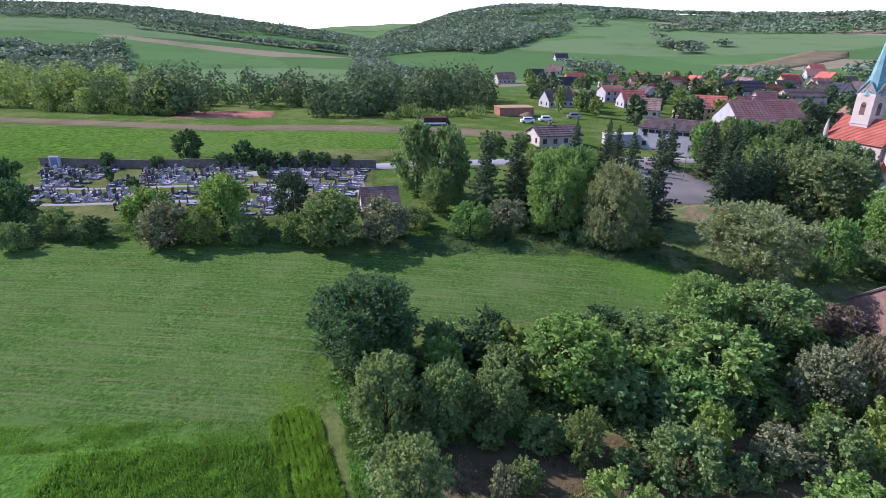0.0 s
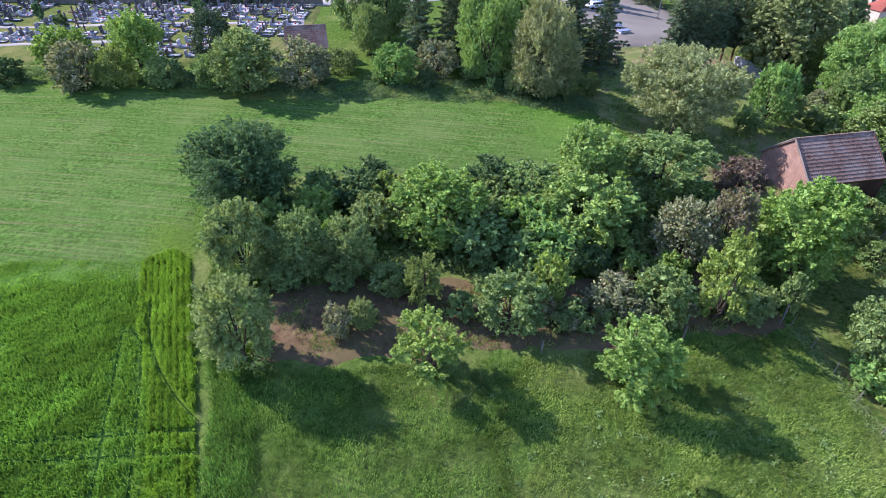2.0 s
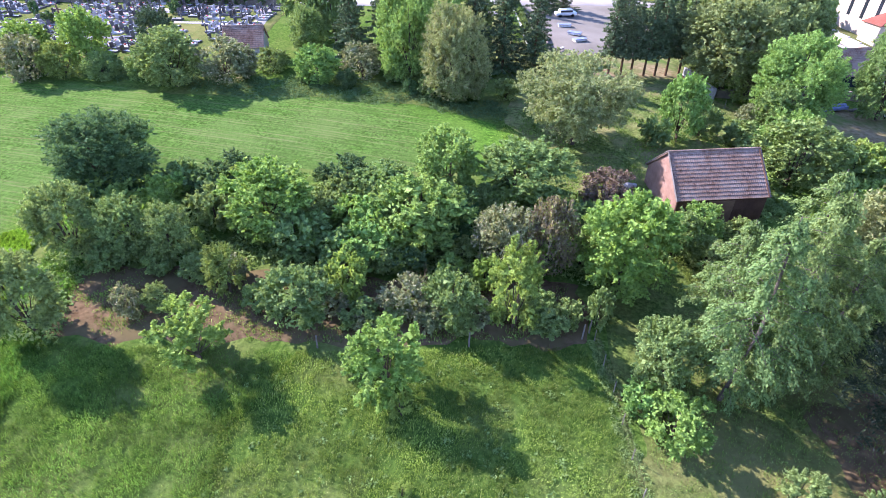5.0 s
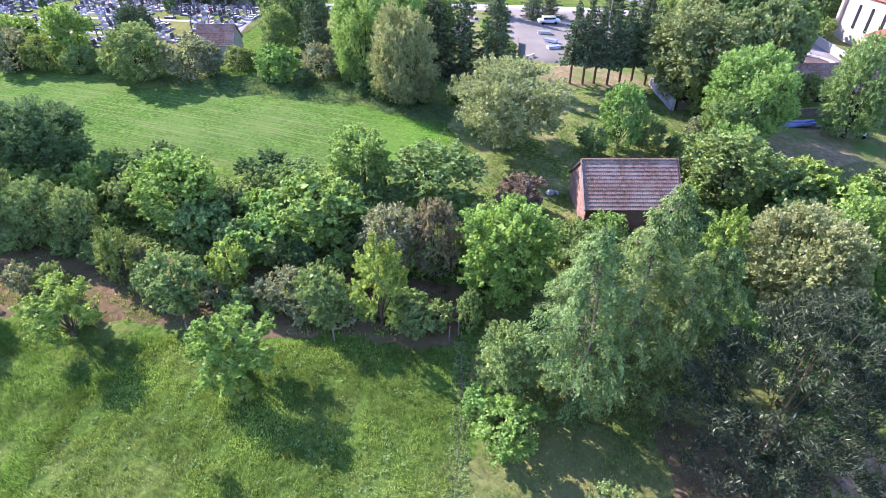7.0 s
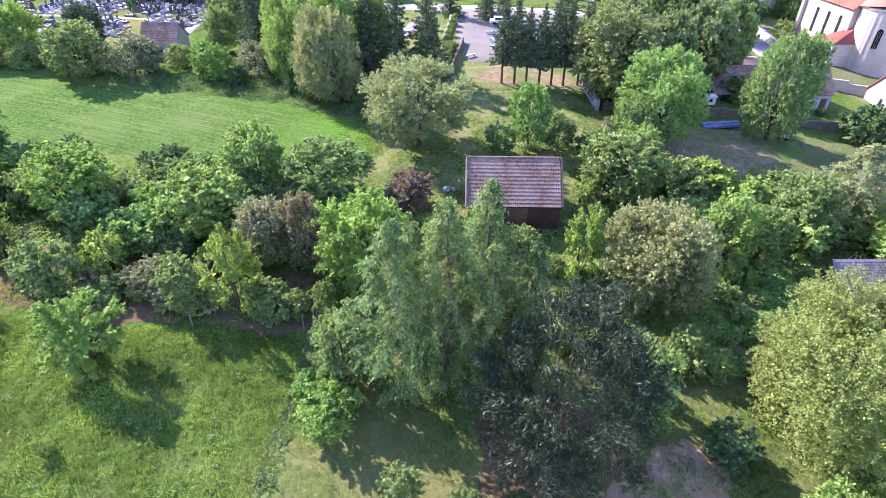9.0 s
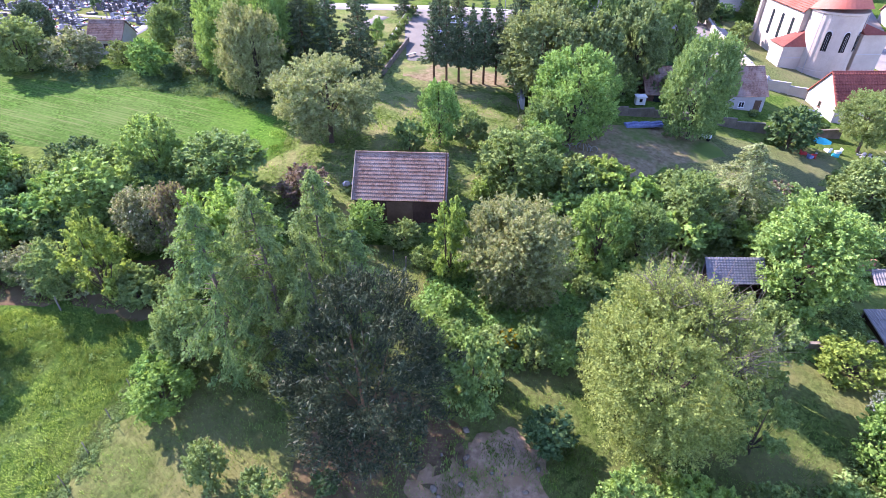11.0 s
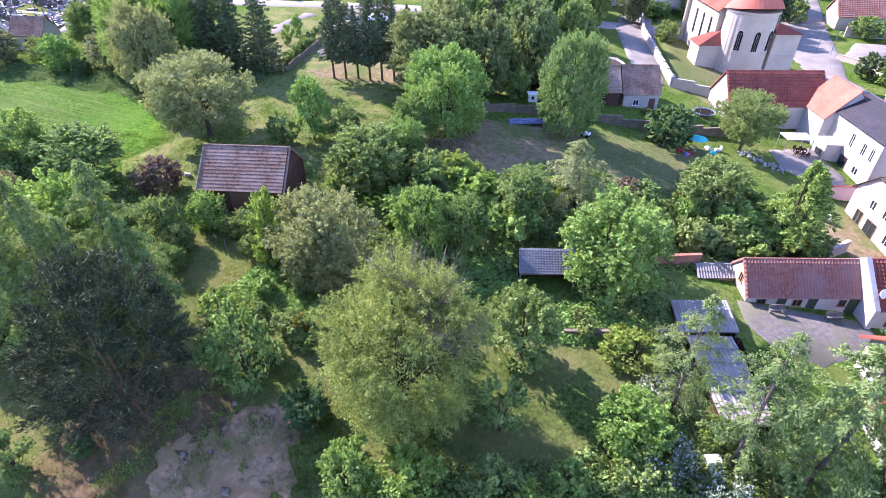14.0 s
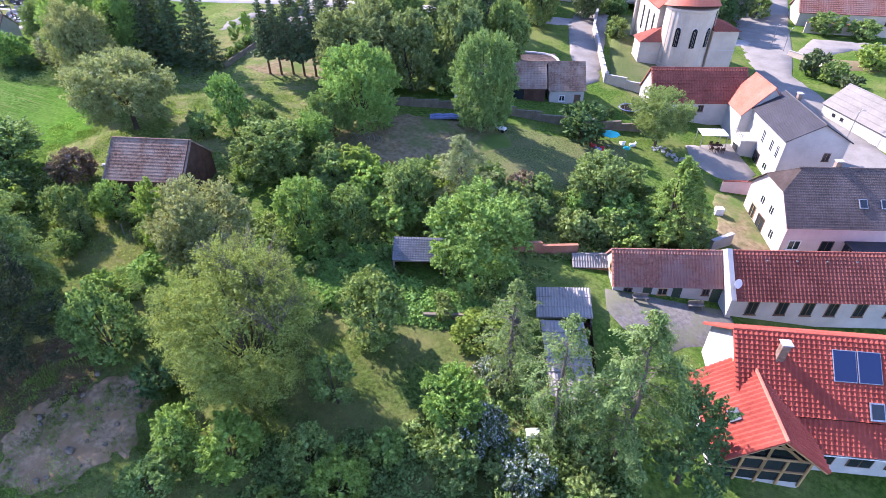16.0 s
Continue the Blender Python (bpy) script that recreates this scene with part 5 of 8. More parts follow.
def tiled(corner, along, up, wave, course, cut=0.0, above=0.0):
    """A roof slope of stepped courses with pan-shaped tiles, and an underside.
    cut: how far both ends draw in at the top, over the upper share given by above."""
    n = along.cross(up).normalized()
    if n.z < 0:
        n = -n
    la, lu = along.length, up.length
    cols, rows = max(2, int(la / wave) * 2), max(2, round(lu / course))
    verts, faces = [], []
    for j in range(rows):
        for k, lift in ((j / rows, 0.13 if wave > 0.3 else 0.06), ((j + 1) / rows, 0.01)):
            for i in range(cols + 1):
                f = i / cols
                bow = (0.09 if wave > 0.3 or course > 1.2 else 0.02) if i % 2 else 0.0
                if cut and k > 1 - above:
                    side = cut / la * (k - 1 + above) / above
                    f = side + f * (1 - 2 * side)
                verts.append(corner + along * f + up * k + n * (lift + bow))
    w = cols + 1
    for j in range(2 * rows - 1):
        for i in range(cols):
            a = j * w + i
            faces.append((a, a + 1, a + 1 + w, a + w))
    base = len(verts)
    t = -n * 0.1
    q = along * (cut / la)
    verts += [corner + t, corner + along + t, corner + along + up + t - q, corner + up + t + q]
    faces.append((base + 3, base + 2, base + 1, base))
    first, last = 0, (2 * rows - 1) * w
    faces += [tuple([base, base + 1] + list(range(cols, -1, -1))), tuple([base + 2, base + 3] + list(range(last, last + w)))]
    faces += [tuple([base + 3, base] + [j * w for j in range(2 * rows)]), tuple([base + 1, base + 2] + [j * w + cols for j in range(2 * rows - 1, -1, -1)])]
    return mesh_of("roof", verts, faces)


def ridge_cap(x0, x1, y, z):
    """A row of overlapping ridge tiles, laid as one capping."""
    n = max(1, int((x1 - x0) / 0.4))
    points, radii = [], []
    for k in range(n):
        a, b = x0 + (x1 - x0) * k / n, x0 + (x1 - x0) * (k + 1) / n
        points += [(a, y, z - 0.03), (b - 0.02, y, z - 0.03)]
        radii += [0.135, 0.11]
    return tube(bmesh.new(), points, radii, 6)


def opening(ob, side, along, sill, w, h, kind, long, deep):
    """A window or door with frame, pane and sill, set into a wall face."""
    rot = {"f": 0, "l": -90, "r": 90, "b": 180}[side]
    at = {"f": (along, 0), "l": (0, deep - along), "r": (long, along), "b": (long - along, deep)}[side]
    m = pose(at[0], at[1], sill, 0, 0, rot)
    door = kind.startswith("door")
    frame_mat = {"door": DARK_PAINT, "door_b": BROWN_PAINT, "brown": BROWN_PAINT, "wood": LIGHT_WOOD, "dark": BLACK, "red": BROWN_PAINT}.get(kind, WHITE_PAINT)
    bm = bmesh.new()
    for q in ((-w / 2, -w / 2 + 0.09, 0, h), (w / 2 - 0.09, w / 2, 0, h), (-w / 2 + 0.09, w / 2 - 0.09, h - 0.09, h), (-w / 2 + 0.09, w / 2 - 0.09, 0, 0.09)):
        box(bm, q[0], q[1], -0.06, 0.03, q[2], q[3])
    if not door and w > 0.7:
        box(bm, -0.035, 0.035, -0.055, 0.03, 0.09, h - 0.09)
    o = part("door_frame" if door else "window_frame", bm, frame_mat, ob)
    o.matrix_basis = m
    if door:
        leaf = part("door", boxed(-w / 2 + 0.09, w / 2 - 0.09, -0.03, 0.02, 0.09, h - 0.09, bevel=0.01), frame_mat, o)
        part("handle", boxed(w / 2 - 0.22, w / 2 - 0.12, -0.08, -0.032, h * 0.48, h * 0.48 + 0.04), METAL, leaf)
    else:
        part("pane", boxed(-w / 2 + 0.07, w / 2 - 0.07, -0.02, 0.015, 0.07, h - 0.07), GLASS, o)
        part("sill", boxed(-w / 2 - 0.08, w / 2 + 0.08, -0.14, 0.02, -0.06, 0.0), frame_mat if kind != "dark" else CONCRETE, o)
    return o


def board_wall(ob, length, z0, z1, m, mat, peak=0.0):
    """Upright boards of uneven width, each a part; peak: how far they rise in the middle of a gable."""
    x, k = 0.0, 0
    rng = random.Random(int(length * 10))
    while x < length - 0.1:
        w = min(rng.uniform(0.18, 0.26), length - x)
        up = peak * (1 - abs(x + w / 2 - length / 2) / (length / 2)) - (0.12 if peak else 0.0)
        o = part("board", boxed(x, x + w - 0.012, -0.03 - rng.random() * 0.012, 0.0, z0, z1 + up + rng.uniform(-0.03, 0.03)), mat, ob)
        o.matrix_basis = m
        x += w


# the barn
barn = gable_house("barn", 51.4, 52.1, 12.9, 9.6, 7.8, 4.3, 6.95, 10.3, WOOD, OLD_TILE, "dark wooden barn with an old brown tiled roof", "barn", over=0.25, wave=0.22, course=0.42)
board_wall(barn, 9.6, -1.0, 2.6, pose(0, 0, 0), WOOD)
# the sunward gable is painted lighter, as lit; the other walls stay dark
board_wall(barn, 7.8, -1.0, 2.6, pose(0, 7.8, 0, 0, 0, -90), SUNLIT_BOARDS, 3.3)
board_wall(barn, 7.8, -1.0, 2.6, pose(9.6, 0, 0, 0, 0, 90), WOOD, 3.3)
part("gate", boxed(3.4, 6.2, -0.09, -0.04, -0.6, 2.2, bevel=0.02), BROWN_PAINT, barn, "brown plank gate")
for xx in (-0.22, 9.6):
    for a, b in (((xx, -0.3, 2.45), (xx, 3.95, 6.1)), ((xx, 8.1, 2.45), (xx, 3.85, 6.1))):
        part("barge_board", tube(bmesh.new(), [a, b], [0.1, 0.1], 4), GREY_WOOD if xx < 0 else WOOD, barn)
# the hut at the cemetery
gable_house("cemetery_hut", -13.0, 84.2, 14.5, 6.0, 5.4, 8.0, 10.7, 13.2, WHITE, OLD_TILE, "small white hut with a brown tiled roof", "hut", over=0.25, windows=(("f", 3, 0.9, 0.8, 1.0, "brown"),))
# low outbuildings in front of the church
gable_house("outbuilding", 96.0, 104.9, 16.5, 6.0, 7.6, 1.1, 4.3, 7.8, WHITE, OLD_TILE, "low white outbuilding with a brown tiled roof", "outbuilding", windows=(("f", 4.9, 0.0, 1.1, 2.2, "door_b"), ("f", 2.2, 1.0, 1.0, 1.0, "white")))
gable_house("open_shed", 82.4, 100.6, 16.5, 13.4, 7.6, 2.0, 4.7, 7.9, WOOD, OLD_TILE, "long dark shed with open bays under a brown tiled roof", "shed", windows=(("f", 3.0, 0.1, 3.4, 2.3, "dark"), ("f", 8.0, 0.1, 3.4, 2.3, "dark")))
# small garage with a curved parapet behind the outbuildings
garage = thing("garage", pose(88.5, 113.6, 1.6, 0, 0, 16.5), "small white garage with a curved parapet and a grey roof", "garage")
part("wall", boxed(0.2, 7.4, 0.2, 6.4, -1.0, 2.9), WHITE, garage)
part("roof", tiled(Vector((0.0, 0.0, 2.95)), Vector((7.6, 0, 0)), Vector((0, 6.4, 0.7)), 0.28, 0.5), BROWN_SLATE, garage)
part("parapet", tube(bmesh.new(), [(0.0, 6.6, 3.95), (1.6, 6.5, 3.9), (3.6, 6.4, 3.8), (5.6, 6.0, 3.7), (7.0, 5.0, 3.6), (7.7, 3.4, 3.5), (7.8, 1.6, 3.4), (7.6, 0.2, 3.3)], [0.26] * 8, 6), WHITE, garage, "curved white parapet")
# long low house beside the courtyard
gable_house("farm_wing", 111.3, 61.2, 16.4, 12.6, 5.4, -3.5, -1.2, 1.75, WHITE, WORN_TILE, "long low white farm wing with worn red tiles", "house", over=0.18, wave=0.34, course=0.5,
            windows=(("f", 1.7, 1.0, 1.0, 0.9, "brown"), ("f", 3.9, 0.0, 1.0, 2.0, "door"), ("f", 5.6, 0.9, 1.1, 1.0, "wood"), ("f", 7.2, 0.0, 1.0, 2.0, "door"), ("f", 10.4, 1.0, 0.8, 0.9, "brown"), ("f", 11.6, 0.0, 1.1, 2.0, "door"), ("l", 3.3, 2.6, 0.8, 1.2, "wood")))
gable_house("farm_house", 124.2, 63.0, 16.4, 22.0, 7.8, -3.7, -1.2, 2.35, WHITE, RED_TILE, "long white farmhouse with a red tiled roof", "house", over=0.25, wave=0.42, course=0.42,
            windows=tuple(("f", a, 0.2, 1.2, 1.9, "brown") for a in (2.0, 5.2, 8.0, 10.6, 13.6, 17.0)))
# grey-brown mansard house
gable_house("pink_house", 130.6, 76.8, 16.0, 19.0, 11.0, -4.0, 1.0, 5.9, PINK, BROWN_SLATE, "pink two-storey house with a grey-brown half-hipped roof", "house", over=0.4, hip=0.42, wave=0.3, course=0.34, chimney=(6.6, 5.8, 10.7),
            windows=(("f", 1.6, 1.2, 1.5, 1.4, "white"), ("f", 5.6, 1.0, 1.6, 1.6, "red"), ("l", 2.6, 0.6, 1.5, 2.0, "wood"), ("l", 4.0, 3.6, 1.1, 1.3, "white"), ("l", 6.6, 3.6, 1.1, 1.3, "white"), ("l", 8.4, 1.0, 1.1, 1.4, "white"), ("l", 5.2, 0.2, 2.0, 2.2, "brown")))
# white modern house
gable_house("white_house", 128.9, 108.5, -75.4, 13.0, 8.8, -3.6, 3.85, 6.4, WHITE, GREY_TILE, "white two-storey house with a dark grey roof", "house", over=0.35, wave=0.3, course=0.34, chimney=(2.6, 5.2, 10.6),
            windows=(("f", 3.0, 0.1, 1.6, 2.2, "brown"), ("f", 6.5, 3.9, 1.0, 2.2, "white"), ("f", 9.6, 3.9, 1.0, 2.0, "white"), ("f", 11.6, 3.9, 0.9, 2.0, "white"), ("f", 6.4, 0.1, 2.0, 2.2, "brown"), ("f", 9.8, 0.9, 1.4, 1.2, "white"), ("r", 6.4, 4.2, 1.0, 1.3, "brown")))
# low house with a red roof below the church
gable_house("low_house", 113.5, 109.2, 16.3, 16.2, 8.4, -0.2, 2.55, 7.05, WHITE, RED_TILE, "low white house with red tiles below the church", "house", over=0.25, wave=0.45, course=0.62,
            windows=(("f", 6.0, 0.9, 1.0, 1.2, "brown"), ("f", 8.4, 0.9, 1.0, 1.2, "brown"), ("l", 4.0, 1.0, 0.7, 1.0, "brown")))
gable_house("low_house_wing", 125.4, 114.6, -73.6, 7.4, 8.0, -1.2, 2.6, 7.0, WHITE, ORANGE_TILE, "side wing with a plain orange roof", "house", over=0.2, wave=0.3, course=0.4)


# red-roofed house
red = gable_house("red_house", 122.9, 46.94, 12.0, 18.4, 9.4, -4.0, 0.3, 4.3, WHITE, BRIGHT_TILE, "white house with a bright red tiled roof", "house", over=0.6, wave=0.42, course=0.42, chimney=(3.1, 3.0, 8.6),
                  windows=(("l", 6.2, 4.0, 1.2, 1.5, "wood"), ("l", 7.9, 2.2, 0.7, 1.1, "wood"), ("f", 10.4, 2.4, 2.2, 0.8, "brown")))
dish = part("satellite_dish", tube(bmesh.new(), [(-0.45, 0.46, 4.25), (-0.42, 0.36, 4.29), (-0.36, 0.22, 4.36)], [0.1, 0.36, 0.54], 16), WHITE_PAINT, bpy.data.objects["farm_house"], "white satellite dish")
part("mast", tube(bmesh.new(), [(-0.48, 0.55, 3.2), (-0.48, 0.55, 4.3)], [0.04, 0.04], 6), METAL, dish)
for k in range(4):
    part("snow_guard", boxed(3.4 + 3.2 * k, 3.6 + 3.2 * k, 2.95, 3.1, 5.3, 5.5), METAL, bpy.data.objects["farm_house"])
party = prism(bmesh.new(), [(-0.4, -1.5), (-0.4, 2.55), (3.9, 6.35), (8.1, 2.55), (8.1, -1.5)], -0.75, -0.2)
bmesh.ops.transform(party, matrix=Matrix(((0, 0, 1, 0), (1, 0, 0, 0), (0, 1, 0, 0), (0, 0, 0, 1))), verts=party.verts)
part("party_wall", party, WHITE, bpy.data.objects["farm_house"], "white parapet wall between the roofs")

# the cross gable, glazing, collectors and rooflights of the red-roofed house
wing = part("wing", boxed(-2.6, 4.9, -3.9, 0.0, -1.5, 2.5), WHITE, red, "white wing under a cross gable")
part("wing_side", boxed(-2.6, -0.02, 0.02, 3.4, -1.5, 2.5), WHITE, wing)
for side in (0, 1):
    x0 = -3.2 if side == 0 else 5.5
    up = Vector((4.35 if side == 0 else -4.35, 0, 3.48))
    part("wing_roof", tiled(Vector((x0, -5.0, 2.6)), Vector((0, 9.2 if side == 0 else 7.0, 0)), up, 0.42, 0.42), BRIGHT_TILE, wing)
part("wing_ridge", tube(bmesh.new(), [(1.15, -5.05, 6.16), (1.15, 2.2, 6.16)], [0.15, 0.15], 6), ORANGE_TILE, wing, "pale orange ridge tiles")
g = bmesh.new()
gv = [g.verts.new(p) for p in ((-2.5, -3.95, 2.5), (4.8, -3.95, 2.5), (4.8, -3.95, 2.9), (1.15, -3.95, 5.7), (-2.5, -3.95, 2.9))]
g.faces.new(gv)
bmesh.ops.solidify(g, geom=g.faces[:], thickness=0.06)
part("gable_glazing", g, GLASS, wing, "glazed gable")
for a, b in (((-3.1, -4.9, 2.45), (1.15, -4.9, 5.9)), ((5.4, -4.9, 2.45), (1.15, -4.9, 5.9)), ((-2.9, -4.1, 2.5), (5.2, -4.1, 2.5)), ((1.15, -4.1, 0.2), (1.15, -4.1, 5.8)), ((-1.6, -4.1, 2.5), (1.15, -4.1, 4.9)), ((3.9, -4.1, 2.5), (1.15, -4.1, 4.9)), ((-1.0, -4.1, 4.0), (3.3, -4.1, 4.0))):
    part("timber", tube(bmesh.new(), [a, b], [0.13, 0.13], 4), LIGHT_WOOD, wing, "honey-coloured timber")
part("roof_window", boxed(-0.5, 0.5, -0.6, 0.6, 0.0, 0.14, bevel=0.02), GLASS, wing, "small roof window in the side slope").matrix_basis = pose(-1.2, -1.6, 4.38, 0, -math.degrees(math.atan2(3.48, 4.35)), 0)
part("lower_roof", tiled(Vector((4.2, -2.6, 1.80)), Vector((14.9, 0, 0)), Vector((0, 2.02, 1.85)), 0.42, 0.42), BRIGHT_TILE, red)
veranda = part("veranda", boxed(4.95, 18.3, -2.0, -0.02, -1.5, 1.9), WHITE, red, "white veranda front under the low eaves")
for k in range(4):
    w = part("veranda_window", boxed(6.0 + 3.1 * k, 8.0 + 3.1 * k, -2.08, -2.02, -0.4, 1.6), BROWN_PAINT, veranda, "brown framed veranda window")
    for x in (6.1, 7.05):
        part("pane", boxed(x + 3.1 * k, x + 0.85 + 3.1 * k, -2.1, -2.085, -0.3, 1.5), GLASS, w)
part("gutter", tube(bmesh.new(), [(4.2, -2.7, 1.72), (19.0, -2.7, 1.72)], [0.09, 0.09], 6), METAL, red)
part("porch_glass", boxed(-2.4, 4.7, -3.98, -3.92, -0.6, 2.25), GLASS, wing, "glazed porch front")
for x in (-2.4, -0.6, 1.15, 2.9, 4.7):
    part("timber", boxed(x - 0.1, x + 0.1, -4.12, -3.98, -1.0, 2.35), LIGHT_WOOD, wing, "honey-coloured timber")
part("timber", boxed(-2.5, 4.8, -4.12, -3.98, 0.75, 0.9), LIGHT_WOOD, wing, "honey-coloured timber")
SLOPE = math.degrees(math.atan2(4.0, 4.7))


def on_slope(x, share):
    return pose(x, 4.7 * share, 4.3 + 4.0 * share + 0.15, SLOPE, 0, 0)


for k in range(2):
    c = part("solar_collector", boxed(-0.95, 0.95, -1.35, 1.35, 0.0, 0.1, bevel=0.02), METAL, red, "deep blue solar collector")
    c.matrix_basis = on_slope(8.3 + 1.98 * k, 0.58)
    part("collector_glass", boxed(-0.88, 0.88, -1.28, 1.28, 0.1, 0.115), SOLAR, c)
for x, s in ((10.6, 0.0), (14.0, 0.3), (16.0, 0.3)):
    c = part("roof_window", boxed(-0.6, 0.6, -0.75, 0.75, 0.0, 0.12, bevel=0.02), METAL, red, "open roof window with grey flashing")
    c.matrix_basis = on_slope(x, s)
    part("pane", boxed(-0.48, 0.48, -0.6, 0.62, 0.12, 0.14), GLASS, c)
pk = bpy.data.objects["pink_house"]
for x in (9.0, 11.6):
    c = part("roof_window", boxed(-0.5, 0.5, -0.6, 0.6, 0.0, 0.12, bevel=0.02), METAL, pk)
    c.matrix_basis = pose(x, 5.5 * 0.36, 5.0 + 4.9 * 0.36 + 0.12, math.degrees(math.atan2(4.9, 5.5)), 0, 0)
    part("pane", boxed(-0.4, 0.4, -0.5, 0.5, 0.12, 0.135), GLASS, c)
part("conservatory_roof", boxed(7.5, 19.0, -3.4, -0.05, 2.5, 2.7), GREY_TILE, pk, "dark flat roof of a lean-to")
part("conservatory_wall", boxed(7.7, 18.8, -3.2, -0.05, -1.0, 2.5), GLASS, pk)
wh = bpy.data.objects["white_house"]
bal = part("balcony", boxed(1.6, 5.2, -2.6, -0.02, 3.3, 3.55), WHITE, wh, "white balcony on the garden side")
part("balcony_room", boxed(1.8, 5.0, -2.4, -0.02, -1.0, 3.3), WHITE, wh)
for k in range(7):
    part("baluster", boxed(1.65 + 0.58 * k, 1.69 + 0.58 * k, -2.58, -2.54, 3.55, 4.5), METAL, bal)
part("rail", boxed(1.6, 5.2, -2.6, -2.54, 4.5, 4.56), METAL, bal)
part("glass_door", boxed(2.6, 4.4, -2.44, -2.41, 0.0, 2.2), GLASS, bal)

# ---- church ----
church = thing("church", pose(118.2, 138.8, 0.5, 0, 0, 16.3), "pale church with a round apse and a slim copper spire", "church")
part("apse_wall", tube(bmesh.new(), [(0, 0, -2), (0, 0, 0.7), (0, 0, 0.75), (0, 0, 11.3), (0, 0, 11.4), (0, 0, 11.8)], [5.0, 5.0, 4.85, 4.85, 5.1, 5.15], 40), CREAM, church)
part("apse_roof", tube(bmesh.new(), [(0, 0, 11.8), (0, 0.2, 13.0), (0, 0.8, 14.4), (0, 1.8, 15.4)], [5.5, 4.6, 2.9, 0.2], 40), ORANGE_TILE, church, "rounded orange-red apse roof")
nave = bmesh.new()
prism(nave, [(-5.6, 2.0), (5.6, 2.0), (5.6, 18), (-5.6, 18)], -2, 11.2)
part("nave_wall", nave, CREAM, church)
g = bmesh.new()
for yy in (2.0, 18.0):
    pts = [g.verts.new(p) for p in ((-5.6, yy, 11.2), (5.6, yy, 11.2), (0, yy, 16.8))]
    g.faces.new(pts)
bmesh.ops.solidify(g, geom=g.faces[:], thickness=0.3)
part("nave_gable", g, CREAM, church)
for s in (-1, 1):
    part("nave_roof", tiled(Vector((s * 6.1, 1.6, 10.7)), Vector((0, 16.8, 0)), Vector((-s * 6.1, 0, 6.1)), 0.4, 0.45), ORANGE_TILE, church)
for s in (-1, 1):
    for yy in (5.0, 9.0, 13.0):
        w = part("side_window", boxed(s * 5.58, s * 5.66, yy - 0.45, yy + 0.45, 4.0, 8.6), GLASS, church, "tall narrow nave window")
        part("arch", tube(bmesh.new(), [(s * 5.57, yy, 8.6), (s * 5.67, yy, 8.6)], [0.45, 0.45], 16), GLASS, w)
for a in (-38, 0, 38):
    w = part("apse_window", boxed(-0.5, 0.5, -4.96, -4.8, 4.6, 7.9), BLACK, church, "dark arched apse window")
    w.matrix_basis = pose(0, 0, 0, 0, 0, a)
    part("arch", tube(bmesh.new(), [(0, -4.97, 7.9), (0, -4.8, 7.9)], [0.45, 0.45], 18), BLACK, w)
    part("window_surround", tube(bmesh.new(), [(0, -4.9, 7.95), (0, -4.8, 7.95)], [0.62, 0.62], 18), WHITE, w)
    for k in (-0.15, 0.15):
        part("glazing_bar", boxed(k - 0.02, k + 0.02, -4.99, -4.97, 4.6, 7.9), CONCRETE, w)
for x0, x1, y0, y1, e, t in ((-9.1, -4.6, -0.7, 4.2, 4.7, 7.2), (4.3, 9.4, -3.4, 4.0, 7.6, 9.6)):
    ann = part("annex", boxed(x0, x1, y0, y1, -2.0, e), CREAM, church, "low annex beside the apse")
    part("annex_ledge", boxed(x0 - 0.06, x1 + 0.06, y0 - 0.06, y0, e * 0.5, e * 0.5 + 0.12), WHITE, ann)
    b = bmesh.new()
    inner = x1 if x0 < 0 else x0
    outer = x0 - 0.35 if x0 < 0 else x1 + 0.35
    vs = [b.verts.new(p) for p in ((outer, y0 - 0.35, e), (inner, y0 - 0.35, e), (inner, y1 + 0.35, e), (outer, y1 + 0.35, e), (inner, (y0 + y1) / 2 - 0.6, t), (inner, (y0 + y1) / 2 + 0.6, t))]
    for f in ((0, 1, 4), (0, 4, 5, 3), (3, 5, 2), (0, 3, 2, 1), (1, 2, 5, 4)):
        b.faces.new([vs[i] for i in f])
    bmesh.ops.recalc_face_normals(b, faces=b.faces)
    part("annex_roof", b, RED_TILE, ann, "red hipped annex roof")
for s in (-1, 1):
    part("downpipe", tube(bmesh.new(), [(s * 4.55, -2.3, -1), (s * 4.55, -2.3, 11.5)], [0.07, 0.07], 6), METAL, church)
tower = part("tower", boxed(-2.5, 2.5, 9.5, 14.5, 8, 23.2), CREAM, church, "square pale bell tower")
part("tower_cornice", boxed(-2.7, 2.7, 9.3, 14.7, 15.2, 15.5), WHITE, tower)
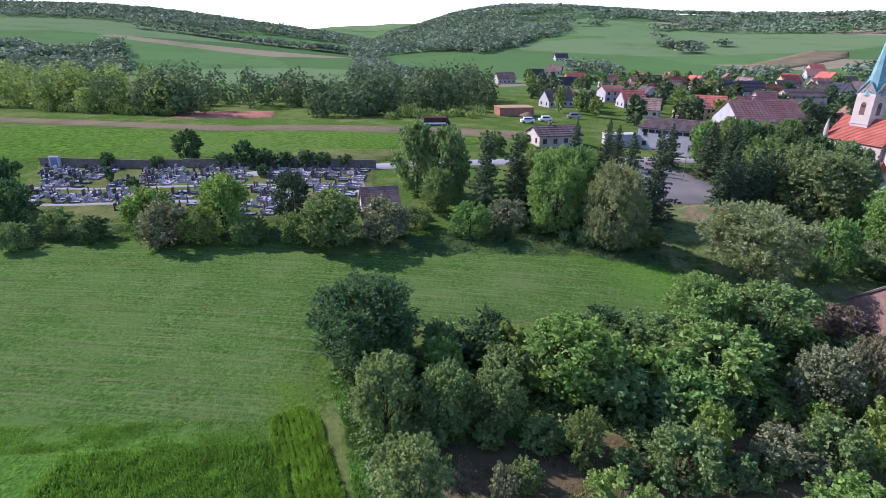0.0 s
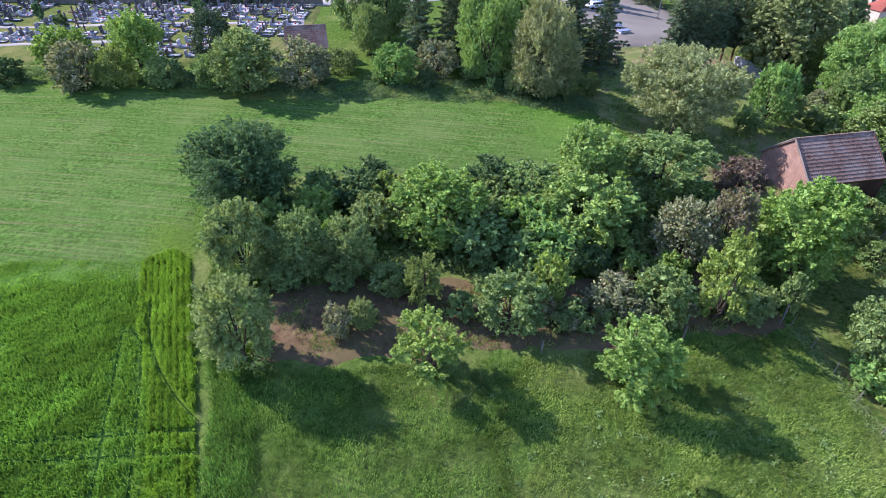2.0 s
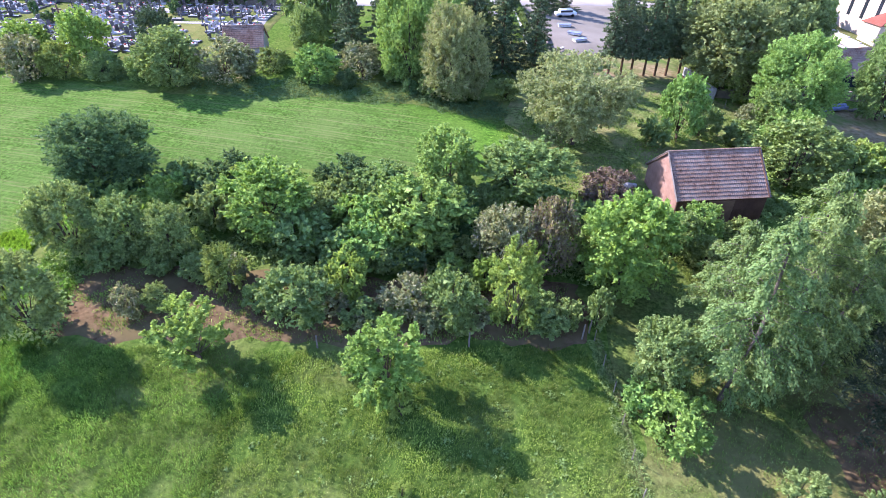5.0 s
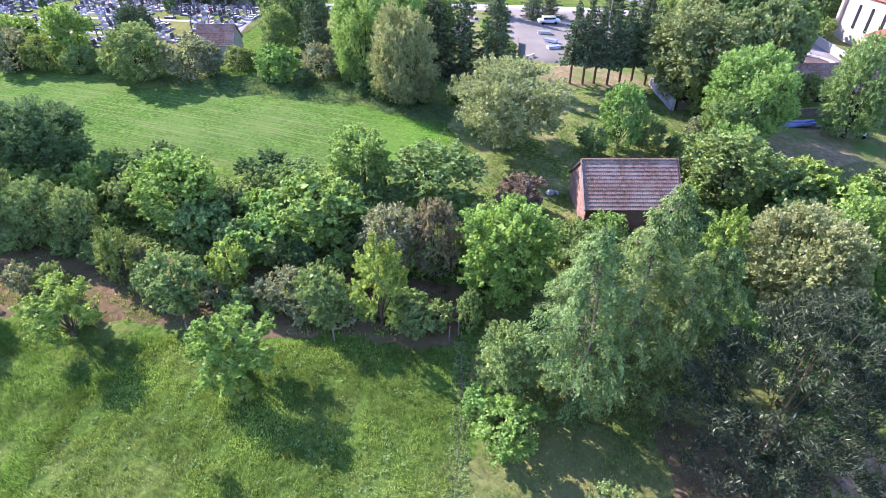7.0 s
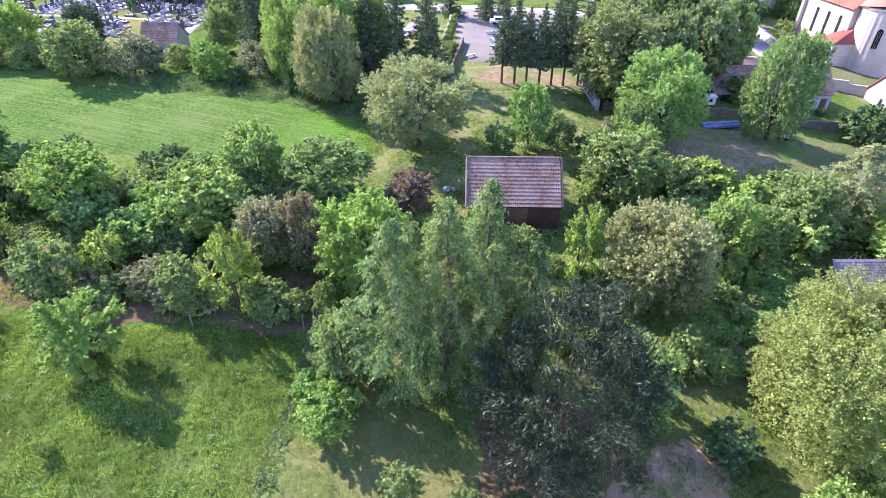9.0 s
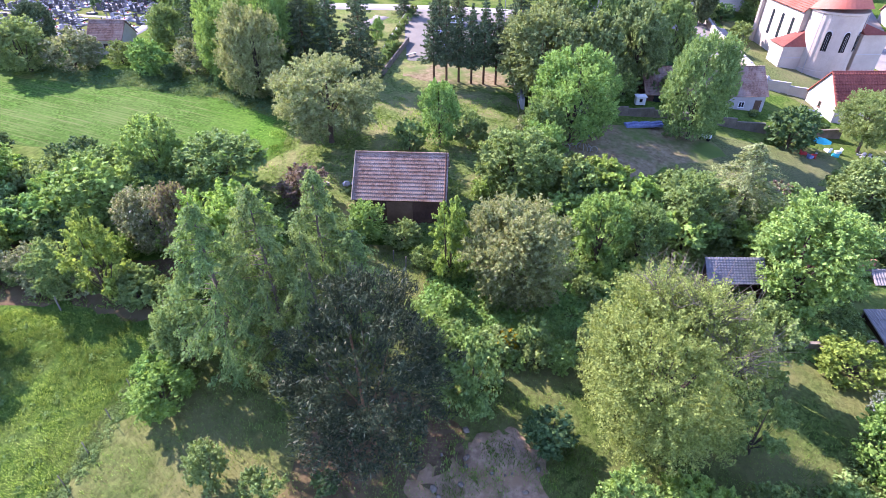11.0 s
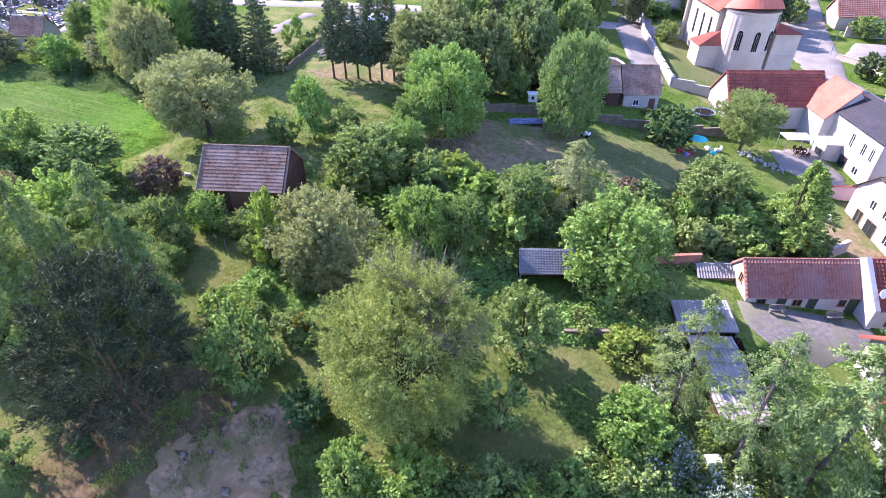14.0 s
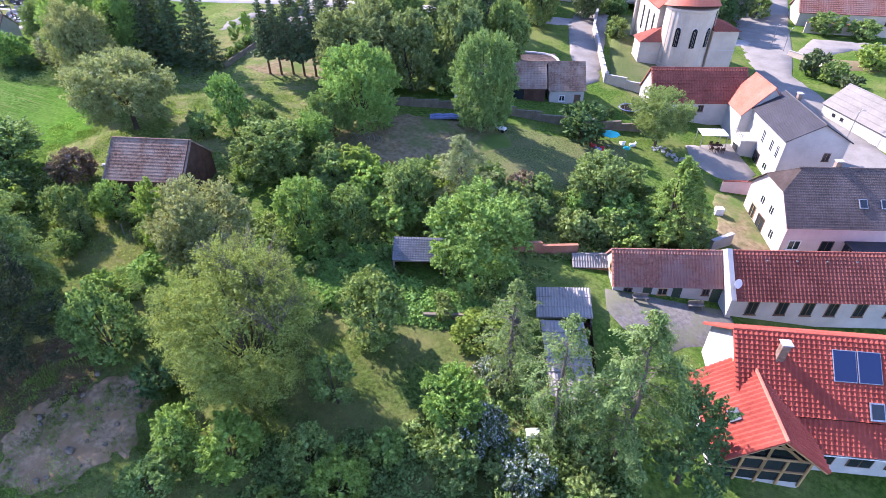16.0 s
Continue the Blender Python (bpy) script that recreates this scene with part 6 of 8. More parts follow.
for x, y, r in ((0, 9.5, 0), (-2.5, 12, -90), (2.5, 12, 90), (0, 14.5, 180)):
    w = part("belfry_window", boxed(-0.7, 0.7, -0.06, 0.05, 0, 2.6), BROWN_PAINT, tower, "red-brown louvred belfry window")
    w.matrix_basis = pose(x, y, 17.6, 0, 0, r)
    part("arch", tube(bmesh.new(), [(0, -0.06, 2.6), (0, 0.05, 2.6)], [0.7, 0.7], 16), BROWN_PAINT, w)
    b = bmesh.new()
    q = [b.verts.new(p) for p in ((-2.5, 0, 0), (2.5, 0, 0), (0, 0, 3.2))]
    b.faces.new(q)
    bmesh.ops.solidify(b, geom=b.faces[:], thickness=0.35)
    o = part("gablet", b, CREAM, tower)
    o.matrix_basis = pose(x, y, 23.2, 0, 0, r)
    for s in (-1, 1):
        o2 = part("gablet_capping", tube(bmesh.new(), [(s * 2.6, -0.1, -0.1), (0, -0.1, 3.25)], [0.2, 0.2], 4), COPPER, tower)
        o2.matrix_basis = o.matrix_basis
part("spire", tube(bmesh.new(), [(0, 12, 22.6), (0, 12, 27.5), (0, 12, 39.5)], [2.9, 1.8, 0.06], 8), COPPER, tower, "slim green copper spire")
part("pinnacle", tube(bmesh.new(), [(-5.9, 18, 0), (-5.9, 18, 12.5), (-5.9, 18, 13), (-5.9, 18, 16)], [0.55, 0.55, 0.6, 0.1], 8), CREAM, church)


# ---- walls, fences, sheds ----
def low_wall(name, points, high, thick, mat, label, cap=None, category="wall"):
    """A wall along a line of points, stepping with the ground."""
    ob = thing(name, Matrix(), label, category)
    for (x0, y0), (x1, y1) in zip(points, points[1:]):
        run = math.hypot(x1 - x0, y1 - y0)
        n = max(1, round(run / 4))
        turn = math.degrees(math.atan2(y1 - y0, x1 - x0))
        for k in range(n):
            x, y = x0 + (x1 - x0) * k / n, y0 + (y1 - y0) * k / n
            z = ground_z(x, y)
            s = part("wall_section", boxed(-0.02, run / n, -thick / 2, thick / 2, -1.0, high + (k % 2) * 0.004), mat, ob)
            s.matrix_basis = pose(x, y, z, 0, 0, turn)
            if cap:
                c = part("coping", boxed(-0.02, run / n, -thick / 2 - 0.06, thick / 2 + 0.06, high, high + 0.09), cap, s)
    return ob


low_wall("churchyard_wall", [(97.4, 176), (98.6, 151), (104.4, 120.2)], 1.7, 0.45, CREAM, "cream churchyard wall with stone coping", CONCRETE)
low_wall("churchyard_wall", [(104.6, 119.8), (112.2, 118.0)], 1.6, 0.4, CREAM, "cream churchyard wall beside the low house", CONCRETE)
single("gate_pier", tube(bmesh.new(), [(0, 0, -0.5), (0, 0, 1.9), (0, 0, 1.95), (0, 0, 2.4)], [0.4, 0.4, 0.5, 0.05], 8), CONCRETE, pose(104.5, 119.9, ground_z(104.5, 119.9)), "stone pier on the churchyard wall corner", "pier")
low_wall("garden_wall", [(64.5, 88.5), (75.5, 91.5), (87.5, 96.0), (100.5, 97.5), (113, 102.5)], 1.1, 0.45, STONE, "grey garden wall in the shade")
low_wall("retaining_wall", [(61.2, 96.5), (63.8, 87.5)], 1.4, 0.5, CONCRETE, "grey retaining wall beside the steps")
low_wall("retaining_wall", [(93.2, 48.6), (97.5, 49.9), (103.0, 52.2)], 0.6, 0.35, STONE, "grey retaining wall below the sheds")
low_wall("brick_garden_wall", [(98.5, 62.2), (106.6, 65.2)], 1.1, 0.3, BRICK, "low red brick garden wall", BRICK)
low_wall("brick_garden_wall", [(124.5, 89.8), (130.2, 91.4)], 1.6, 0.3, PINK, "pinkish garden wall with tiled coping", RED_TILE)
low_wall("garden_wall", [(122.4, 74.2), (125.0, 76.8)], 1.4, 0.4, CREAM, "short pale wall behind the farm wing", CONCRETE)
low_wall("roadside_wall", [(144.2, 164), (150, 158), (152.6, 140)], 1.2, 0.4, CREAM, "pale roadside wall", CONCRETE)
low_wall("roadside_wall", [(151, 186), (205, 188)], 2.6, 0.5, CREAM, "long cream yard wall", RED_TILE)
low_wall("cemetery_wall", [(-95, 126), (-60, 123.4), (-15, 118.5)], 1.9, 0.4, STONE, "grey cemetery wall", STONE)
low_wall("parking_kerb_wall", [(30.4, 131.5), (35.6, 100.5)], 0.5, 0.4, CONCRETE, "low dark wall beside the parking area")


def shed(name, corners, z_back, z_front, mat, wall, label, wave=0.3, course=1.5):
    """A small lean-to: four corners (back left, back right, front right, front left)."""
    (ax, ay), (bx, by), (cx, cy), (dx, dy) = corners
    g0 = min(ground_z(x, y) for x, y in corners)
    ob = thing(name, pose(ax, ay, g0), label, "shed")
    p = Vector((dx - ax, dy - ay, z_front - g0))
    part("roof", tiled(p, Vector((cx - dx, cy - dy, 0)), Vector((ax - dx, ay - dy, z_back - z_front)), wave, course), mat, ob)
    pts = [(0.15, -0.15), (bx - ax - 0.15, by - ay - 0.15), (cx - ax - 0.15, cy - ay + 0.15), (dx - ax + 0.15, dy - ay + 0.15)]
    for k, (x, y) in enumerate(pts):
        top = (z_back if k < 2 else z_front) - g0 - 0.12
        part("post", boxed(x - 0.07, x + 0.07, y - 0.07, y + 0.07, -0.6, top), GREY_WOOD, ob)
    b = bmesh.new()
    for (x0, y0, h0), (x1, y1, h1) in (((*pts[0], z_back), (*pts[1], z_back)), ((*pts[0], z_back), (*pts[3], z_front)), ((*pts[1], z_back), (*pts[2], z_front))):
        q = [b.verts.new(v) for v in ((x0, y0, -0.6), (x1, y1, -0.6), (x1, y1, h1 - g0 - 0.14), (x0, y0, h0 - g0 - 0.14))]
        b.faces.new(q)
    bmesh.ops.solidify(b, geom=b.faces[:], thickness=0.06)
    part("boarding", b, wall, ob)
    part("front_beam", tube(bmesh.new(), [(*pts[3], z_front - g0 - 0.2), (*pts[2], z_front - g0 - 0.2)], [0.08, 0.08], 4), GREY_WOOD, ob)
    return ob


shed("slate_shed", [(87.3, 55.4), (92.9, 57.0), (93.4, 54.9), (87.8, 53.4)], 4.0, 2.3, SLATE, WOOD, "small open shed with a grey slate roof", 0.28, 0.28)
shed("corrugated_shed", [(103.2, 56.9), (109.0, 58.6), (109.7, 54.6), (104.1, 52.9)], -0.3, -0.9, FIBRE, WOOD, "lean-to with a corrugated fibre roof")
shed("corrugated_shed", [(104.6, 52.3), (109.8, 53.8), (111.6, 44.4), (107.4, 43.3)], -0.6, -1.6, FIBRE, WOOD, "long lean-to with a striped corrugated roof", 0.38)
shed("tool_shed", [(72.6, 83.6), (75.0, 84.3), (75.4, 82.9), (73.0, 82.2)], 6.0, 5.7, FIBRE, WOOD, "open tool shed with red tools inside")
gable_house("brick_shed", 106.6, 63.0, 16.4, 4.0, 2.6, -2.4, -1.1, -0.3, BRICK, FIBRE, "small brick shed with a corrugated roof", "shed", over=0.15, wave=0.3, course=1.5, windows=(("f", 2.4, 0.5, 0.4, 0.4, "brown"), ("f", 0.9, 0.2, 0.7, 0.7, "dark")))
low = ground_z(122.5, 102.5)
awn = thing("awning", pose(121.8, 101.8, low, 0, 0, 15), "white awning on posts over terrace seats", "awning")
part("canopy", boxed(0, 4.2, 0, 2.8, 2.3, 2.36), WHITE_PAINT, awn)
for x, y in ((0.1, 0.1), (4.1, 0.1), (0.1, 2.7), (4.1, 2.7)):
    part("post", boxed(x - 0.05, x + 0.05, y - 0.05, y + 0.05, -0.2, 2.3), METAL, awn)


def fence(name, points, label, high=1.25, gap=2.4):
    ob = thing(name, Matrix(), label, "fence")
    for (x0, y0), (x1, y1) in zip(points, points[1:]):
        run = math.hypot(x1 - x0, y1 - y0)
        n = max(1, round(run / gap))
        for k in range(n):
            a = (x0 + (x1 - x0) * k / n, y0 + (y1 - y0) * k / n)
            b = (x0 + (x1 - x0) * (k + 1) / n, y0 + (y1 - y0) * (k + 1) / n)
            za, zb = ground_z(*a), ground_z(*b)
            part("post", tube(bmesh.new(), [(*a, za - 0.3), (*a, za + high)], [0.04, 0.035], 5), GREY_WOOD, ob)
            w = bmesh.new()
            for h in (0.05, 0.3, 0.55, 0.8, 1.05, 1.2):
                tube(w, [(*a, za + h), (*b, zb + h)], [0.004, 0.004], 3)
            for j in range(1, 16):
                f = j / 16
                q = (a[0] + (b[0] - a[0]) * f, a[1] + (b[1] - a[1]) * f)
                z = za + (zb - za) * f
                tube(w, [(*q, z + 0.05), (*q, z + 1.2)], [0.0035, 0.0035], 3)
            part("wire_mesh", w, BROWN_PAINT, ob)
    return ob


fence("wire_fence", [(42.2, 34.0), (43.3, 29.2), (44.4, 21.4), (45.6, 12), (47.5, 0)], "wire mesh fence on concrete posts between the meadow and the garden")
single("boundary_wall", boxed(-0.14, 0.14, 0, 19, -1.2, 0.7, bevel=0.03), STONE, pose(39.6, 90.6, ground_z(39.2, 99) + 0.02, 2.3, 0, 5.5), "low dark wall along the parking area", "wall")
fence("wire_fence", [(62.4, 90.4), (63.4, 85.8), (66.4, 83.6)], "pale railing beside the bank")
for x, y, h in ((32.2, 31.6, 1.5), (41.2, 34.0, 1.6), (41.8, 34.8, 1.4), (20.5, 29.4, 1.3), (58.9, 46.8, 1.3), (57.5, 47.1, 1.4), (72.0, 39.5, 1.2)):
    single("fence_post", tube(bmesh.new(), [(0, 0, -0.3), (0.03, 0, h * 0.6), (0.05, 0.02, h)], [0.08, 0.07, 0.06], 6), GREY_WOOD, pose(x, y, ground_z(x, y)), "weathered wooden post standing in the grass", "post")


# ---- cemetery ----
def grave(slab_mat, stone_mat, high, kind):
    ob = thing("grave", Matrix(), "stone-edged grave with a slab and headstone", "grave", "graves in the cemetery")
    b = bmesh.new()
    for q in ((0, 2.1, 0, 0.12), (0, 2.1, 0.98, 1.1), (0, 0.12, 0.12, 0.98), (1.98, 2.1, 0.12, 0.98)):
        box(b, q[0], q[1], q[2], q[3], -0.3, 0.32)
    part("kerb", b, stone_mat, ob)
    part("slab", boxed(0.1, 2.0, 0.1, 1.0, -0.2, 0.36 if kind else 0.25, bevel=0.02), slab_mat, ob)
    if kind == 2:
        part("headstone", tube(bmesh.new(), [(0.1, 0.55, 0.3), (0.1, 0.55, high)], [0.16, 0.12], 4), stone_mat, ob)
        part("cross_arm", boxed(0.03, 0.17, 0.2, 0.9, high * 0.7, high * 0.7 + 0.14), stone_mat, ob)
    else:
        part("headstone", boxed(-0.06, 0.16, 0.1, 1.0, 0.3, high, bevel=0.04), stone_mat, ob)
    part("flower_bowl", tube(bmesh.new(), [(1.5, 0.55, 0.36), (1.5, 0.55, 0.5), (1.5, 0.55, 0.62)], [0.12, 0.22, 0.05], 7), (BRIGHT, RED_CLOTH, DARK)[kind], ob)
    return ob


patch("cemetery_ground", [(-95, 125), (-15, 118), (-13, 100), (-14, 92), (-28, 84), (-58, 86), (-82, 98)], GARDEN, "cemetery grass between the graves", "grass", lift=0.1)
patch("cemetery_path", [(-21, 117.4), (-18.4, 117.2), (-12.4, 93), (-14.6, 92.6), (-19, 108)], GRAVEL, "gravel path past the white hut", "path", lift=0.16, uneven=0.2)
for row in ((-88, 106.5, -17, 104.3), (-80, 96, -40, 95)):
    x0, y0, x1, y1 = row
    patch("cemetery_path", [(x0, y0), (x1, y1), (x1, y1 + 1.6), (x0, y0 + 1.6)], GRAVEL, "gravel path across the cemetery", "path", lift=0.18, uneven=0.2)
kinds = [grave(MARBLE, DARK_STONE, 1.25, 0), grave(MARBLE, MARBLE, 1.15, 1), grave(DARK_STONE, DARK_STONE, 1.35, 0), grave(MARBLE, DARK_STONE, 1.7, 2), grave(MARBLE, CONCRETE, 1.0, 1)]
yard = [(-93, 124), (-17, 116.6), (-17, 99), (-22, 93), (-30, 87), (-57, 88.5), (-80, 100)]
rng = random.Random(3)
spots = []
for column in range(25):
    for k in range(26):
        x, y = -92 + 3.05 * column + 0.02 * k, 86 + 1.45 * k
        if not inside(x, y, yard) or (105.0 < y < 107.6) or (94.6 < y < 97.2 and x < -38):
            continue
        if noise.noise(Vector((x / 11, y / 11, 2))) < -0.3 or rng.random() < 0.08:
            continue
        spots.append((x, y))
rng.shuffle(spots)
for i, (x, y) in enumerate(spots[:298]):
    m = pose(x, y, ground_z(x, y) + 0.1, 0, 0, rng.uniform(-3, 3) + (180 if i % 7 == 0 else 0))
    k = rng.randrange(5)
    if i < 5:
        kinds[i].matrix_basis = m
    else:
        copy_thing(kinds[k], m)
single("cemetery_cross", box(box(bmesh.new(), -0.12, 0.12, -0.12, 0.12, -0.3, 4.2, 0.02), -0.9, 0.9, -0.1, 0.1, 3.0, 3.25, 0.02), BROWN_PAINT, pose(-58.3, 104.2, ground_z(-58, 104)), "tall dark wooden cross among the graves", "cross")
chapel = thing("grave_niche", pose(-90.5, 124.6, ground_z(-90, 125)), "white wall niche with a dark blue recess", "niche")
part("niche_wall", boxed(-1.2, 1.2, -0.4, 0.4, -0.3, 2.6, bevel=0.05), WHITE, chapel)
part("recess", boxed(-0.8, 0.8, -0.44, -0.38, 0.2, 2.2), BLUE_SHEET, chapel)
for x, y, h, w in ((-45, 121.5, 6.5, 5.5), (-41, 121, 4.5, 6), (-36, 121, 3.6, 6), (-31, 120.5, 4, 5), (-27, 120, 3.6, 5), (-50, 122, 3.5, 5), (-66, 123.5, 3, 4), (-78, 124.5, 4, 4), (-22, 119.8, 3.2, 4), (-62, 105, 3, 3), (-38, 112, 3, 3), (-70, 111, 4.0, 2)):
    tree("bush", "cemetery_shrub", x, y, h, w, DARK, "dark evergreen shrub by the cemetery wall", BARK, "bush")
for k in range(9):
    f = k / 8
    tree("light_shrub", "hedge_bush", 31.6 + 4.6 * f, 131 - 30 * f, 1.6, 2.2, GREEN, "small clipped bush beside the parking area", BARK, "bush", "row of bushes by the parking area")

# ---- village ----
VILLAGE = random.Random(11)


def village_house(x, y, turn, long, deep, eave, rise, wall, tile, label):
    z = ground_z(x, y)
    ws = tuple(("f", long * (k + 0.5) / 4, 0.9, 1.2, 1.3, "brown") for k in range(4)) + tuple(("l", deep * (k + 0.5) / 2, 0.9, 1.1, 1.3, "brown") for k in range(2))
    if eave > 4.5:
        ws += tuple(("f", long * (k + 0.5) / 4, 3.7, 1.1, 1.3, "brown") for k in range(4))
    return gable_house("village_house", x, y, turn, long, deep, z, z + eave, z + eave + rise, wall, tile, label, "house", over=0.5, windows=ws, chimney=(long * 0.4, deep * 0.55, eave + rise + 0.8), wave=1.6, course=1.0)


village_house(26, 148, 14, 12.5, 9, 3.1, 2.0, CREAM, BROWN_SLATE, "pale bungalow with a brown roof behind the road")
hall = village_house(56.5, 159.5, -38, 17, 22, 6.0, 1.6, WHITE, BROWN_SLATE, "white hall with a low grey roof and a strip window")
for k in range(8):
    part("strip_window", boxed(1.2 + 1.9 * k, 2.8 + 1.9 * k, -0.08, -0.02, 4.6, 5.5), GLASS, hall)
single("flat_annex", box(boxed(0, 9, 0, 4, -1, 2.9), -0.2, 9.2, -0.2, 4.2, 2.9, 3.1), WHITE, pose(47.5, 158, ground_z(47, 158), 0, 0, 8), "low white flat-roofed annex", "building")
single("flat_school_wing", box(boxed(0, 30, 0, 12, -1, 5.2), -0.3, 30.3, -0.3, 12.3, 5.2, 5.6), WHITE, pose(80, 172, ground_z(80, 172), 0, 0, 14), "white flat-roofed school wing", "building")
village_house(106, 199, 12, 28, 14, 8.0, 6.0, WHITE, WORN_TILE, "large white school with a worn red roof")
brick = thing("brick_shell", pose(22, 219, ground_z(22, 219), 0, 0, 10), "unfinished brick house with a timber ring beam", "house")
for q in ((0, 14, 0, 0.4), (0, 14, 8.6, 9), (0, 0.4, 0.4, 8.6), (13.6, 14, 0.4, 8.6), (6.8, 7.2, 0.4, 8.6)):
    part("brick_wall", boxed(q[0], q[1], q[2], q[3], -0.5, 3.0), BRICK, brick)
part("ring_beam", boxed(-0.2, 14.2, -0.2, 9.2, 3.0, 3.2), LIGHT_WOOD, brick)
logs = thing("log_stack", pose(-8, 180, ground_z(-8, 180), 0, 0, 8), "stack of dark logs with pale wrapping", "logs")
for j in range(4):
    for k in range(14 - j):
        part("log", tube(bmesh.new(), [(0.4 * j + 0.78 * k, 0, 0.35 + 0.62 * j), (0.4 * j + 0.78 * k, 4.0, 0.35 + 0.62 * j)], [0.36, 0.34], 7), WOOD, logs)
part("wrapping", boxed(0.2, 8.6, -0.3, -0.2, 0.3, 0.9), WHITE_PAINT, logs)
sand = bmesh.new()
tube(sand, [(0, 0, -0.3), (0, 0, 0.8), (0.4, 0, 2.0), (0.6, 0, 2.6)], [4.6, 3.4, 1.4, 0.2], 18)
single("earth_heap", sand, BARE, pose(32, 212, ground_z(32, 212)), "heap of excavated earth", "heap")


def vehicle(x, y, turn, mat, label, long=4.4, high=1.5):
    ob = thing("car", pose(x, y, ground_z(x, y), 0, 0, turn), label, "car")
    part("body", boxed(0, long, 0, 1.8, 0.35, high * 0.62, bevel=0.1), mat, ob)
    cabin = part("cabin", boxed(long * 0.18, long * 0.8, 0.12, 1.68, high * 0.62, high, bevel=0.12), mat, ob)
    part("window_band", boxed(long * 0.2, long * 0.78, 0.09, 1.71, high * 0.66, high * 0.9), GLASS, cabin)
    for wx in (long * 0.2, long * 0.8):
        for wy in (0.0, 1.62):
            part("wheel", tube(bmesh.new(), [(wx, wy, 0.33), (wx, wy + 0.18, 0.33)], [0.33, 0.33], 12), BLACK, ob)
    return ob


vehicle(27.5, 196, 8, WHITE_PAINT, "grey van parked on the building site", 5.0, 2.0)
vehicle(35.5, 204, 15, WHITE_PAINT, "white van parked on the building site", 5.0, 2.0)
vehicle(49.5, 221, 5, METAL, "light truck parked on the building site", 5.5, 2.2)
vehicle(40.5, 123.5, 16, WHITE_PAINT, "white car parked by the road")
for x, y, t, l, d, e, r, w, c in ((50, 266, 20, 14, 10, 3.4, 4.5, WHITE, BROWN_SLATE), (58, 276, -30, 13, 9, 3.2, 4.6, CREAM, OLD_TILE), (85, 296, 12, 15, 10, 5.6, 2.6, WHITE, WORN_TILE), (80, 243, -25, 13, 10, 3.4, 4.2, CREAM, OLD_TILE), (104, 236, 18, 12, 10, 5.5, 2.6, YELLOW_WALL, WORN_TILE), (152, 302, 6, 22, 11, 5.8, 4.8, WHITE, GREY_TILE), (158, 280, 10, 12, 9, 3.3, 4.4, WHITE, WORN_TILE),
                                  (176, 286, 8, 22, 11, 4.6, 3.5, CREAM, BROWN_SLATE), (212, 272, 12, 20, 9, 3.4, 4.4, WHITE, WORN_TILE), (76, 366, 15, 13, 9, 3.6, 4.4, WHITE, GREY_TILE), (100, 330, -15, 14, 10, 3.6, 4.4, CREAM, WORN_TILE), (122, 322, 24, 14, 10, 3.6, 4.4, WHITE, RED_TILE)):
    village_house(x, y, t, l, d, e, r, w, c, "village house with %s under trees" % ("a dark roof" if c in (GREY_TILE, BROWN_SLATE) else "a tiled roof"))
for x, y, t, l, w, c in ((118, 262, -20, 13, WHITE, ORANGE_TILE), (140, 262, 15, 12, CREAM, WORN_TILE), (132, 345, 5, 15, CREAM, OLD_TILE), (155, 352, -12, 14, WHITE, WORN_TILE), (184, 342, 20, 15, CREAM, WORN_TILE), (206, 318, 8, 14, WHITE, OLD_TILE), (232, 300, -15, 13, CREAM, RED_TILE), (110, 390, 10, 13, WHITE, WORN_TILE), (142, 402, -8, 12, WHITE, GREY_TILE)):
    village_house(x, y, t, l, 9.5, 3.6, 4.3, w, c, "pale village house among gardens")
for x, y, t, w, c in ((250, 380, 12, WHITE, ORANGE_TILE), (300, 470, -10, WHITE, WORN_TILE), (325, 505, 8, WHITE, ORANGE_TILE), (70, 470, 14, WHITE, GREY_TILE), (92, 520, -20, CREAM, OLD_TILE), (124, 640, 5, WHITE, GREY_TILE), (40, 420, 18, CREAM, OLD_TILE)):
    village_house(x, y, t, 14, 9.5, 3.6, 4.3, w, c, "distant village house on the slope")
taken = [(o.location.x, o.location.y) for o in bpy.data.objects if o.name.startswith(("village_house", "flat_", "brick", "church"))]
built = 0
while built < 30:
    x, y = VILLAGE.uniform(80, 330), VILLAGE.uniform(215, 430)
    if x > y * 0.85 or any(math.hypot(x - a, y - b) < 24 for a, b in taken):
        continue
    taken.append((x, y))
    built += 1
    roof = VILLAGE.choice((WORN_TILE, RED_TILE, OLD_TILE, BROWN_SLATE, GREY_TILE, ORANGE_TILE))
    village_house(x, y, VILLAGE.choice((8, 14, 96, 104)), VILLAGE.uniform(11, 16), 9.5, 3.8, 4.4, VILLAGE.choice((CREAM, WHITE, YELLOW_WALL, CREAM)), roof, "distant pale village house with a tiled roof")
gable_house("grey_barn", 144.6, 127.4, -62, 16.5, 8.0, -3.3, -0.8, 2.4, WHITE, PAVING, "white barn with a pale fibre roof", "barn", over=0.3, wave=0.25, course=1.2, windows=(("f", 3.0, 0.9, 0.7, 0.6, "dark"), ("f", 5.0, 0.9, 0.7, 0.6, "dark"), ("r", 4.0, 0.0, 2.6, 2.4, "door_b")))
gable_house("village_house", 150, 192, 6, 40, 9, -2.4, 1.6, 5.6, CREAM, WORN_TILE, "long low farmhouse along the side street", "house", over=0.4, wave=0.6, course=0.6, windows=tuple(("f", 4 + 6 * k, 0.9, 1.0, 1.2, "brown") for k in range(6)))
